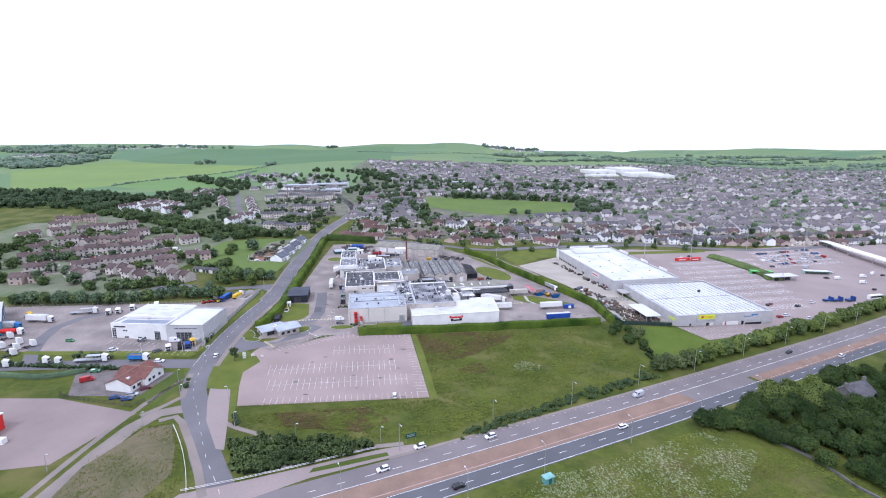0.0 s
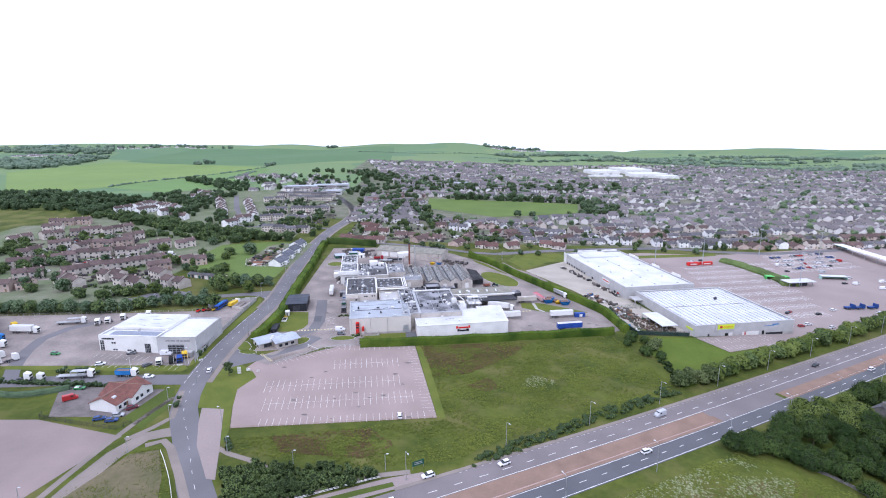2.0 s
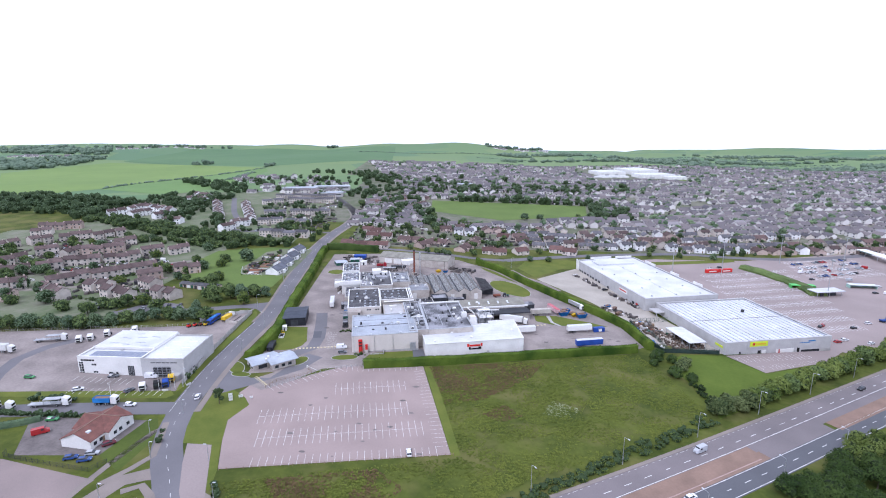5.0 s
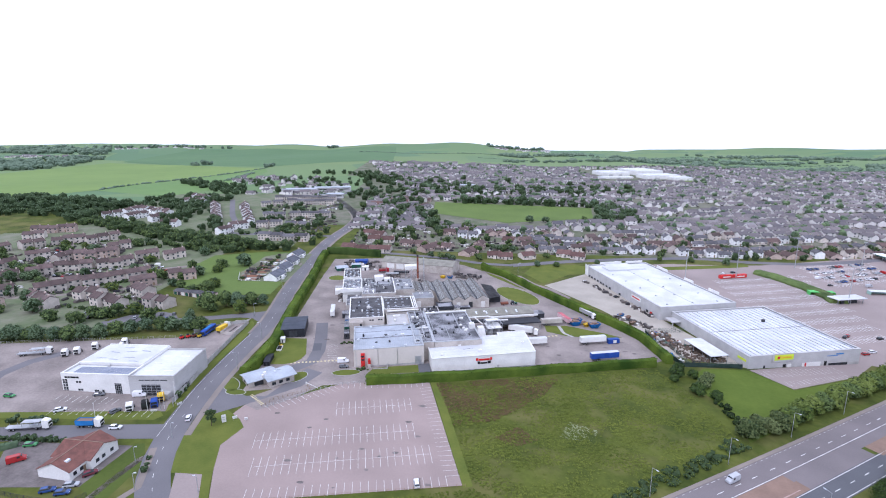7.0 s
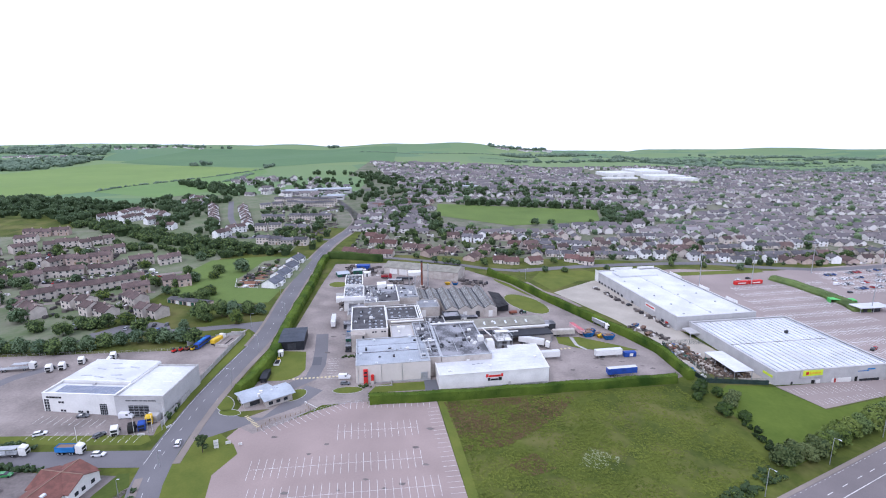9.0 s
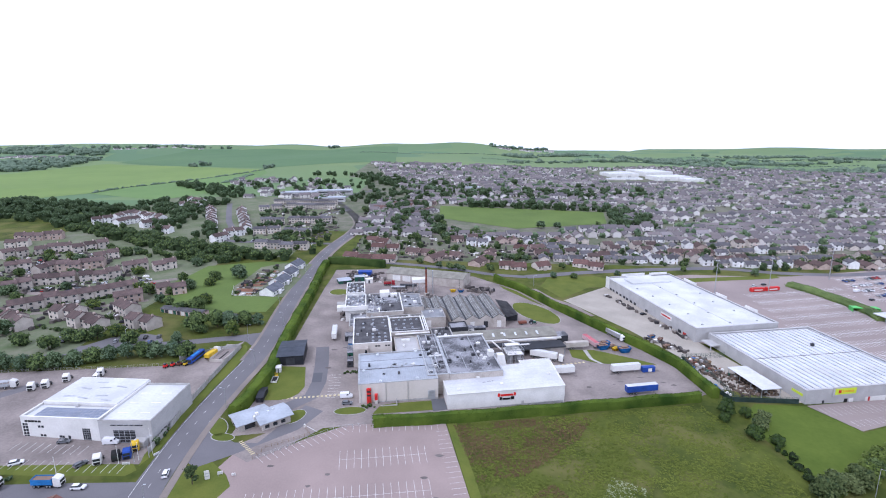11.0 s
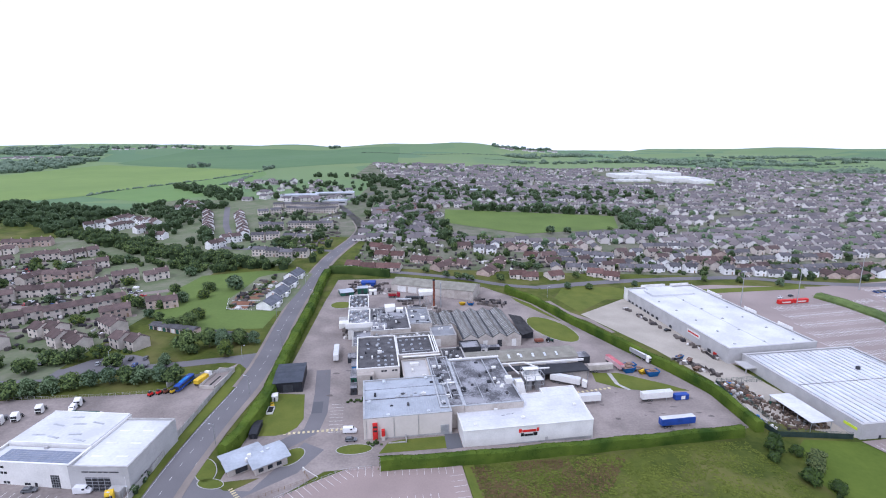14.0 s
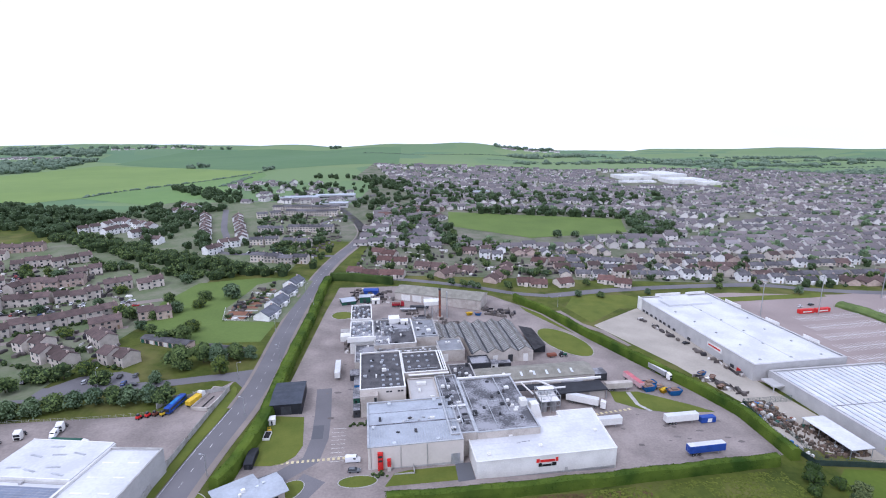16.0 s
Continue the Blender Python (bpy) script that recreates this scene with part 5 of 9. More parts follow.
for x, y, rz, w in ((206, 437.5, 10, 11), (219, 440.5, 12, 11)):
    r = thing("recycling_container", x, y, rz, "bright red recycling container in the car park", "container", "red recycling containers")
    part("body", boxes((0, w, 0, 2.6, 0.1, 2.6), bevel=0.08), RED, r)
    part("lid", boxes((0.1, w - 0.1, 0.1, 2.5, 2.6, 2.75)), RED, r)
    part("sign", boxes((w * 0.2, w * 0.8, -0.06, 0, 0.9, 1.7)), WHITE_WALL, r)
pc = thing("trolley_canopy", 252, 376, 8, "white flat canopy over a kiosk in the car park", "canopy")
part("roof", boxes((0, 22, 0, 9, 3.4, 4.0), bevel=0.1), WHITE_ROOF, pc)
for x in (1.5, 11, 20.5):
    for y in (1.5, 7.5):
        part("post", boxes((x - 0.15, x + 0.15, y - 0.15, y + 0.15, -1, 3.4)), STEEL, pc)
part("kiosk", boxes((5, 17, 2.5, 6.5, -1, 2.9)), DARK_STEEL, pc)
mat("pale_green_glazing", (0.36, 0.52, 0.45), (0.26, 0.40, 0.34), 0.4, 0.4, 2.0)
GREEN_TARP = mat("bright_green_canopy", (0.12, 0.50, 0.12), None, 0.5, 0.4, 3.0)
for x, y, w in ((249, 398, 16), (292, 398, 18)):
    k = thing("trolley_shelter", x, y, -10, "bright green framed trolley shelter", "shelter", "green trolley shelters")
    part("roof", boxes((0, w, 0, 5, 2.4, 2.7)), GREEN_TARP if w < 17 else SKYLIGHT, k)
    part("side", boxes((0, 0.2, 0, 5, -1, 2.4), (w - 0.2, w, 0, 5, -1, 2.4), (0, w, 4.8, 5, -1, 2.4)), GREEN_TARP if w < 17 else MATS["pale_green_glazing"], k)
fs = thing("covered_walk", 381, 507, -93.5, "long low white covered walkway by the car park", "canopy", z=height(378, 470))
part("roof", boxes((0, 170, -4.5, 4.5, 4.2, 5.4), bevel=0.1), WHITE_WALL, fs)
for k in range(12):
    part("post", boxes((2 + k * 15, 2.4 + k * 15, -3.6, -3.2, -5, 4.2)), STEEL, fs)
part("sign_bar", boxes((10, 26, -4.6, -4.5, 4.4, 5.2)), GREENP, fs)

# ---- truck dealer ----
dl = thing("truck_showroom", -167.0, 241.2, -4.2, "white showroom with big windows and a stepped roof", "building", z=height(-150, 255) - 0.3)
part("wall", boxes((0, 29.2, 0, 0.4, -2, 8.3), (0, 0.4, 0.4, 28.5, -2, 8.3), (28.8, 29.2, 0.4, 28.5, -2, 8.3), (0.4, 28.8, 28.1, 28.5, -2, 9.0), (0.4, 28.8, 9.5, 9.9, 6, 9.0)), WHITE_WALL, dl)
part("roof", boxes((0.4, 28.8, 0.4, 9.5, 7.4, 7.7)), WHITE_ROOF, dl)
part("upper_roof", boxes((0.4, 28.8, 9.9, 28.1, 8.4, 8.8)), WHITE_ROOF, dl)
part("dark_roof_sheet", boxes((3.5, 27.5, 1.2, 7.4, 7.7, 7.76)), mat("solar_panel_glass", (0.17, 0.20, 0.27), (0.13, 0.155, 0.21), 0.35, 0.4, 2.0, spec=0.4), dl, "blue grey solar panels behind the parapet")
part("panel_frame", boxes(*[(3.5, 27.5, 1.2 + 1.03 * k, 1.26 + 1.03 * k, 7.76, 7.79) for k in range(7)], *[(3.5 + 1.6 * k, 3.56 + 1.6 * k, 1.3, 7.3, 7.762, 7.785) for k in range(16)]), GREY_CLAD, dl)
part("duct_run", boxes((1, 28, 8.9, 9.3, 7.7, 8.05), (14, 15.0, 8.0, 8.9, 7.7, 8.5)), GREY_CLAD, dl)
for i, (x, y) in enumerate(((7, 14), (13, 13), (19, 15), (9, 20), (16, 21), (22, 22), (12, 25), (23, 12))):
    part("rooflight_strip", boxes((-2.2, 2.2, -0.35, 0.35, 0, 0.1)), STEEL, dl).matrix_basis = pose(x, y, 8.8, 0, 0, -12 if i % 2 else 4)
bm = bmesh.new()
ring(bm, 29.2, 28.5, 8.31, 8.5, 0.6, 0.05)
part("coping", bm, WHITE_WALL, dl)
part("corner_window", boxes((0.5, 2.4, -0.06, 0, 0.2, 5.8), (-0.06, 0, 0.2, 2.2, 0.2, 5.8)), GLASS, dl, "tall glazed corner window")
part("mullion", boxes(*[(0.5, 2.4, -0.1, -0.06, z, z + 0.14) for z in (1.3, 2.5, 3.7, 4.9)], (1.4, 1.5, -0.1, -0.06, 0.2, 5.8)), WHITE_WALL, dl)
for x, z in ((6.2, 4.3), (7.4, 4.3), (6.6, 0.9), (7.8, 0.9), (13.6, 0.7), (14.6, 0.7)):
    part("window", boxes((x, x + 0.9, -0.06, 0, z, z + 0.8)), GLASS, dl)
part("door", boxes((16.9, 17.8, -0.07, 0, -1, 1.6)), DARK_STEEL, dl)
part("workshop_door", boxes((22.6, 25.4, -0.08, 0, -1, 4.6)), GLASS, dl, "glazed workshop door")
part("door_bars", boxes(*[(22.6, 25.4, -0.12, -0.08, z, z + 0.12) for z in (0.4, 1.3, 2.2, 3.1, 4.0)], *[(x, x + 0.1, -0.12, -0.08, -1, 4.6) for x in (23.2, 24.0, 24.8)]), STEEL, dl)
for i in range(5):
    part("sign_bar", boxes((1.6 + i * 1.25, 2.6 + i * 1.25, -0.12, -0.02, 6.35, 7.05)), BLACKP, dl, "dark name bar")
dw = thing("truck_workshop", -138.0, 238.6, -1.0, "grey panelled truck workshop with a white roof", "building", z=height(-128, 252) - 0.3)
part("wall", boxes((0, 18.6, 0, 0.4, -2, 8.8), (0, 0.4, 0.4, 27, -2, 8.8), (18.2, 18.6, 0.4, 27, -2, 8.8), (0.4, 18.2, 26.6, 27, -2, 8.8)), GREY_CLAD, dw)
part("roof", boxes((0.4, 18.2, 0.4, 26.6, 8.0, 8.3)), WHITE_ROOF, dw)
bm = bmesh.new()
ring(bm, 18.6, 27, 8.804, 9.0, 0.5, 0.05)
part("coping", bm, KERB, dw)
part("cladding_joint", boxes(*[(-0.02, 18.62, -0.03, 0, z, z + 0.06) for z in (1.5, 3.0, 4.5, 6.0, 7.5)], *[(18.6, 18.63, 0, 27, z, z + 0.06) for z in (1.5, 3.0, 4.5, 6.0, 7.5)]), STEEL, dw)
for x, w in ((0, 2.0), (2.4, 2.2), (5.0, 1.4), (6.8, 1.4), (8.6, 2.8)):
    part("sign_bar", boxes((4.2 + x, 4.2 + x + w, -0.1, -0.02, 6.95, 7.3)), DARK_STEEL, dw)
part("workshop_door", boxes((5.0, 12.6, -0.08, 0, -1, 5.2)), DARK_STEEL, dw, "wide dark sectional door")
part("door_bars", boxes(*[(5.0, 12.6, -0.12, -0.08, z, z + 0.14) for z in (0.5, 1.6, 2.7, 3.8, 4.9)], *[(x, x + 0.14, -0.12, -0.08, -1, 5.2) for x in (6.9, 8.8, 10.7)]), STEEL, dw)
part("porch", boxes((12.8, 17.0, -3.0, 0, -1, 2.6), bevel=0.05), GREY_CLAD, dw)
for i in range(6):
    part("rooflight_strip", boxes((-1.8, 1.8, -0.35, 0.35, 0, 0.1)), WHITE_WALL, dw).matrix_basis = pose(5 + (i % 2) * 8, 6 + (i // 2) * 7, 8.3)
for y in (7, 16):
    part("window", boxes((18.6, 18.66, y, y + 1.4, 0.6, 2.0)), GLASS, dw)
yd = [(-117.9, 232), (-118.6, 250), (-120.0, 268), (-120.4, 290), (-120.6, 319)]
yd += [(-122.0, 318.6), (-140, 310), (-143, 303)]
pf = thing("panel_fence", 0, 0, 0, "pale concrete panel fence along the yard", "fence", z=0)
pf.matrix_basis = Matrix()
first = None
for a, c in zip(yd, yd[1:]):
    a, c = Vector(a), Vector(c)
    n = max(1, round((c - a).length / 2.5))
    rz = math.degrees(math.atan2(c.y - a.y, c.x - a.x))
    for i in range(n):
        q = a.lerp(c, (i + 0.5) / n)
        if i % 9 == 5:
            continue
        m = pose(q.x, q.y, height(q.x, q.y), 0, 0, rz)
        if first is None:
            first = part("panel", boxes((-1.1, 1.1, -0.06, 0.06, -0.1, 2.3), (1.1, 1.32, -0.13, 0.13, -0.1, 2.6)), KERB, pf)
            first.matrix_basis = m
        else:
            dup(first, pf, m)
wallb = thing("panel_wall", 0, 0, 0, "pale concrete panel wall of the truck yard", "wall", z=0)
bm = bmesh.new()
for a, c in zip(yd, yd[1:]):
    a, c = Vector(a), Vector(c)
    n = round((c - a).length / 2.4)
    for i in range(n):
        p, q = a.lerp(c, (i + 0.06) / n), a.lerp(c, (i + 0.94) / n)
        vs = [bm.verts.new((r.x + dx, r.y, height(r.x, r.y) + z)) for r, z in ((p, 0), (q, 0), (q, 1.8), (p, 1.8)) for dx in (0,)]
        bm.faces.new(vs)
bmesh.ops.solidify(bm, geom=bm.faces[:], thickness=0.1)
part("panels", bm, KERB, wallb)
ribbon("road", [(-185, 211), (-191, 220), (-199.3, 237.4), (-203.3, 252.4), (-200, 266), (-190, 278)], -2.8, 2.8, 0.06, ASPHALT, "darker tarmac lane across the truck yard", "road")
bl = thing("blue_shed", -220.5, 240.0, 39, "blue clad industrial shed at the yard's edge", "building")
part("wall", boxes((-24, 0, 0, 40, -2, 7.5), bevel=0.05), mat("slate_blue_cladding", (0.10, 0.20, 0.29), (0.075, 0.15, 0.22), 0.6, 0.2, 2.0), bl)
bm = bmesh.new()
gable(bm, -24, 0, 0, 40, 7.55, 1.2, 0.2, 0.2)
part("roof", bm, GREY_CLAD, bl)
for yy in (6, 18, 30):
    part("roller_door", boxes((0, 0.1, yy, yy + 4.5, -1, 4.8)), GREY_CLAD, bl)
part("cladding_joint", boxes(*[(0, 0.04, 2.3 * k, 2.3 * k + 0.06, 0, 7.3) for k in range(1, 17)]), DARK_STEEL, bl)
# open pit and bunker at the yard's end
bk = thing("storage_bunker", -129.5, 303, -6, "concrete storage bunker with an open pit", "bunker")
part("wall", boxes((0, 7.5, 0, 0.4, 0, 1.4), (0, 0.4, 0, 17, 0, 1.4), (7.1, 7.5, 0, 17, 0, 1.4), (0, 7.5, 16.6, 17, 0, 1.6)), CREAM_WALL, bk)
part("slab", boxes((0.4, 7.1, 0.4, 16.6, 0.06, 0.4)), YARD, bk)
part("pit_cover", boxes((3.4, 4.2, 2, 11, 0.4, 0.46)), BLACKP, bk)

# ---- gatehouse ----
gh = thing("gatehouse", -89.2, 254.6, 38, "cream gatehouse with a pale blue metal roof", "building")
part("wall", boxes((-8.2, 3.5, -4.4, 4.4, -1.5, 2.7), (-1.0, 9.6, -8.6, 0.5, -1.5, 2.7)), CREAM_WALL, gh)
bm = bmesh.new()
gable(bm, -9.0, 4.4, -5.2, 5.2, 2.8, 1.0, 0.1, 0.18)
part("roof", bm, BLUE_ROOF, gh)
bm = bmesh.new()
gable(bm, -2.0, 10.6, -9.6, 1.2, 2.95, 1.0, 0.1, 0.18)
part("roof", bm, BLUE_ROOF, gh)
for x in (0, 3, 6):
    part("window", boxes((x, x + 1.6, -8.68, -8.6, 0.6, 1.9)), GLASS, gh)
for y in (-3, 0.5):
    part("window", boxes((-8.28, -8.2, y, y + 1.5, 0.6, 1.9)), GLASS, gh)
part("window_bay", boxes((-6, -2.2, -4.5, -4.4, 0.4, 2.2)), GLASS, gh)
for x, y in ((3.2, -3.0), (5.4, -2.4)):
    part("rooflight", boxes((-0.5, 0.5, -0.5, 0.5, 0, 0.25)), SKYLIGHT, gh).matrix_basis = pose(x, y, 3.85, -10, 0, 0)
part("chimney_stack", boxes((-1.6, -0.4, -3.6, -2.6, 2.6, 5.0), (-2.6, -1.8, -4.4, -3.4, 2.6, 4.4), bevel=0.05), WHITE_WALL, gh)
mesh_fence([(-82.5, 231), (-80, 237), (-67, 245.5), (-70.5, 250.5)], 1.3, "weathered timber rail fence by the gatehouse", WOOD, 2.0, (0.4, 0.9), wires=0)
bar = thing("barrier_arm", -70.2, 250.5, -38, "white road barrier arm at the works gate", "barrier")
bm = bmesh.new()
tube(bm, (0, 0, 1.0), (7.5, 0, 1.0), 0.09, n=6)
part("arm", bm, WHITE_WALL, bar)
part("post", boxes((-0.3, 0.3, -0.25, 0.25, -0.1, 1.3), bevel=0.04), WHITE_WALL, bar)

# ---- plants ----
def leaf_cloud(lobes, n, size, rg, squash=1.0, thick=0.35):
    """Leaf clumps: small bent blades scattered over and inside lobes (x, y, z, r)."""
    vs, fs = [], []
    tot = sum(l[3] ** 2 for l in lobes)
    for cx, cy, cz, r in lobes:
        for _ in range(max(3, int(n * r * r / tot))):
            d = Vector((rg.gauss(0, 1), rg.gauss(0, 1), rg.gauss(0, 1))).normalized()
            if d.z < -0.5:
                d.z *= -0.6
            rr = r * (1 - thick * rg.random() ** 1.6)
            p = Vector((cx, cy, cz)) + Vector((d.x * rr, d.y * rr, d.z * rr * squash))
            nrm = (d + Vector((rg.gauss(0, 0.45), rg.gauss(0, 0.45), rg.gauss(0, 0.45) + 0.25))).normalized()
            a = nrm.orthogonal().normalized()
            a.rotate(Matrix.Rotation(rg.uniform(0, 6.28), 3, nrm))
            b = nrm.cross(a)
            s = size * rg.uniform(0.6, 1.35)
            k = len(vs)
            for q in (a * s, b * s * 0.7 + nrm * s * 0.18, -a * s, -b * s * 0.7 - nrm * s * 0.12):
                vs.append(tuple(p + q))
            fs.append((k, k + 1, k + 2, k + 3))
    return vs, fs


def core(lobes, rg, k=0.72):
    """Dark inner mass that fills the gaps of a crown; colour carries the shade."""
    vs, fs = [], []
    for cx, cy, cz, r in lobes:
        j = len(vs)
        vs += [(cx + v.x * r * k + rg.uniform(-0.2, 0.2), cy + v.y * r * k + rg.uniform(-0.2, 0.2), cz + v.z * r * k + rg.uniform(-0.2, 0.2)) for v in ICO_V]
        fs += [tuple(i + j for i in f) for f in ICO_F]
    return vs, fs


def tree(x, y, h, w, leaves, label, seed, n=900, group="trees", trunk=True, lobes_n=7, size=None, inner=None):
    rg = random.Random(seed)
    t = thing("tree", x, y, 0, label, "tree", group)
    lobes = []
    z0 = h * (0.16 if trunk else 0.05)
    for i in range(lobes_n):
        a = i * 2.4 + rg.uniform(-0.4, 0.4)
        f = (i + 0.5) / lobes_n
        zz = z0 + (h - z0) * (0.15 + 0.65 * f) * rg.uniform(0.9, 1.05)
        rad = w * 0.5 * math.sin(math.pi * min(0.92, 0.25 + 0.62 * f)) * rg.uniform(0.45, 0.65)
        lobes.append((math.cos(a) * rad, math.sin(a) * rad, zz, w * rg.uniform(0.22, 0.32)))
    lobes.append((0, 0, h * 0.62, w * 0.34))
    lobes.append((rg.uniform(-0.1, 0.1) * w, 0, h - w * 0.2, w * 0.2))
    bm = bmesh.new()
    tube(bm, (0, 0, -0.3), (0.1, 0, h * 0.35), max(0.12, h * 0.028), max(0.08, h * 0.018), 7)
    tube(bm, (0.1, 0, h * 0.33), (0.0, 0.1, h * 0.75), max(0.08, h * 0.018), 0.04, 6)
    for lx, ly, lz, lr in lobes[:5]:
        tube(bm, (0.05, 0, h * 0.33), (lx * 0.8, ly * 0.8, lz), max(0.06, h * 0.01), 0.03, 5)
    part("trunk", bm, BARK, t)
    vs, fs = leaf_cloud(lobes, n, size or max(0.24, w * 0.05), rg, 0.85)
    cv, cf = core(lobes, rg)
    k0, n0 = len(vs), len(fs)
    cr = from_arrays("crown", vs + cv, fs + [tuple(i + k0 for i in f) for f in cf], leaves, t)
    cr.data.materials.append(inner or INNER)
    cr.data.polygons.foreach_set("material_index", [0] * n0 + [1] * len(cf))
    return t


def along(pts, step):
    return smooth(pts, step)


def hedge(pts, w, h, label, seed, leaves, taper=0.82, blades=34, size=0.28, name="hedge", start=1.0):
    """A clipped hedge: a bumpy body along a line, with leaf blades all over it."""
    rg = random.Random(seed)
    line = smooth(pts, 1.6)
    lv = line[0]
    hd = thing(name, lv.x, lv.y, 0, label, "hedge", z=0)
    hd.matrix_basis = Matrix()
    prof = [(-0.5, 0.0), (-0.5 * 0.98, 0.45), (-0.5 * taper, 0.92), (-0.2, 1.0), (0.2, 1.0), (0.5 * taper, 0.92), (0.5 * 0.98, 0.45), (0.5, 0.0)]
    bm = bmesh.new()
    rows = []
    vs, fs = [], []
    for i, p in enumerate(line):
        a, b = line[max(0, i - 1)], line[min(len(line) - 1, i + 1)]
        t = (b - a).normalized()
        nrm = Vector((-t.y, t.x))
        z = height(p.x, p.y)
        hh = h * (1 + 0.05 * math.sin(i * 0.37 + seed) + 0.03 * rg.uniform(-1, 1))
        ww = w * (start + (1 - start) * min(1, i / 18)) * (1 + 0.06 * math.sin(i * 0.53 + 2 * seed) + 0.04 * rg.uniform(-1, 1))
        row = []
        for u, v in prof:
            q = p + nrm * u * ww
            row.append(bm.verts.new((q.x, q.y, z + v * hh + (0.08 * rg.uniform(-1, 1) if v else -0.2))))
        rows.append(row)
        for _ in range(blades):
            k = rg.uniform(0, 6.999)
            j, f = int(k), k - int(k)
            u, v = prof[j][0] * (1 - f) + prof[j + 1][0] * f, prof[j][1] * (1 - f) + prof[j + 1][1] * f
            q = p + nrm * u * ww + t * rg.uniform(-0.8, 0.8)
            c = Vector((q.x, q.y, z + v * hh))
            out = (Vector((nrm.x * u * 2, nrm.y * u * 2, max(0, v - 0.8) * 4)) + Vector((rg.gauss(0, 0.35), rg.gauss(0, 0.35), rg.gauss(0, 0.35)))).normalized()
            aa = out.orthogonal().normalized()
            aa.rotate(Matrix.Rotation(rg.uniform(0, 6.28), 3, out))
            bb = out.cross(aa)
            s = size * rg.uniform(0.6, 1.3)
            n0 = len(vs)
            for e in (aa * s, bb * s * 0.8 + out * s * 0.25, -aa * s, -bb * s * 0.8 + out * 0.1):
                vs.append(tuple(c + out * 0.06 + e))
            fs.append((n0, n0 + 1, n0 + 2, n0 + 3))
    for r0, r1 in zip(rows, rows[1:]):
        for j in range(7):
            bm.faces.new((r0[j], r0[j + 1], r1[j + 1], r1[j]))
    bm.faces.new(rows[0])
    bm.faces.new(list(reversed(rows[-1])))
    part("body", bm, leaves, hd)
    from_arrays("leaf_surface", vs, fs, leaves, hd)
    return hd


hedge([(-45.0, 252.6), (-14, 257.2), (17.9, 263.2), (55, 270.6), (89.5, 277.4)], 3.2, 3.9, "tall clipped dark green conifer hedge before the works", 1, HEDGE)
hedge([(20, 452), (27, 440.5), (36.5, 427), (52, 392.5), (70, 358.4), (86.3, 328), (94.4, 309.5), (96.6, 292), (97.5, 279.5)], 3.4, 4.6, "tall clipped green hedge round the works yard", 2, HEDGE)
hedge([(-99.5, 257), (-97.8, 266), (-97.0, 280), (-97.6, 300), (-100.6, 326), (-104.0, 363), (-107.2, 403), (-110.0, 430), (-113.4, 462), (-114.0, 482)], 5.4, 4.4, "tall clipped green hedge beside the side road", 3, HEDGE, start=0.7)
# North hedge coloured with dark wood leaves to stand for its shaded front.
hedge([(-113, 485), (-90, 483.5), (-66, 478)], 3.4, 6.0, "tall green hedge, darkened for shade, closing the works yard", 4, LEAF_WOOD)
hedge([(246, 456), (252, 440), (256, 420), (258, 395), (256, 380)], 10.5, 3.2, "broad green shrub bed in the car park", 5, LEAF, 0.6)


_bm = bmesh.new()
bmesh.ops.create_icosphere(_bm, subdivisions=1, radius=1.0)
ICO_V, ICO_F = [v.co.copy() for v in _bm.verts], [tuple(v.index for v in f.verts) for f in _bm.faces]
_bm.free()


def scatter_plants(name, label, category, places, leaves, seed, h0, h1, w0, w1, n, size, inner=None):
    """One mass of many shrubs, joined."""
    rg = random.Random(seed)
    V, F = [], []
    CV, CF = [], []
    for x, y in places:
        k = rg.random() ** 1.3 * 1.45 - 0.2
        h, w = h0 + (h1 - h0) * k * rg.uniform(0.85, 1.15), w0 + (w1 - w0) * k
        z = height(x, y)
        lobes = [(x + rg.uniform(-0.32, 0.32) * w, y + rg.uniform(-0.32, 0.32) * w, z + h * rg.uniform(0.3, 0.78), w * rg.uniform(0.2, 0.4)) for _ in range(rg.choice((3, 4, 5, 5)))]
        vs, fs = leaf_cloud(lobes, n, size, rg, min(1.2, h / w))
        k = len(V)
        V += vs
        F += [tuple(i + k for i in f) for f in fs]
        # Cores wear a dark colour for shade unless inner is a leaf material.
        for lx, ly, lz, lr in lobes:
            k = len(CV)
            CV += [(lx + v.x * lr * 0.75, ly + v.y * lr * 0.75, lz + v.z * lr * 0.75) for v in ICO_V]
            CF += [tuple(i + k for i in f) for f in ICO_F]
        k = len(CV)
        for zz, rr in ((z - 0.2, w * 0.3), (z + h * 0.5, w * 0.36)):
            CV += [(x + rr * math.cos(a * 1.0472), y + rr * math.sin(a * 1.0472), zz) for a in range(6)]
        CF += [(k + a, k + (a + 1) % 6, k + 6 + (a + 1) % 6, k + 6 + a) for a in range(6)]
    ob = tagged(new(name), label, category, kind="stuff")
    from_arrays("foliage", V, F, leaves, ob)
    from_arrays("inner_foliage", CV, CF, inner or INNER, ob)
    return ob


def inside(x, y, poly):
    c = False
    for i in range(len(poly)):
        (x1, y1), (x2, y2) = poly[i], poly[i - 1]
        if (y1 > y) != (y2 > y) and x < (x2 - x1) * (y - y1) / (y2 - y1) + x1:
            c = not c
    return c


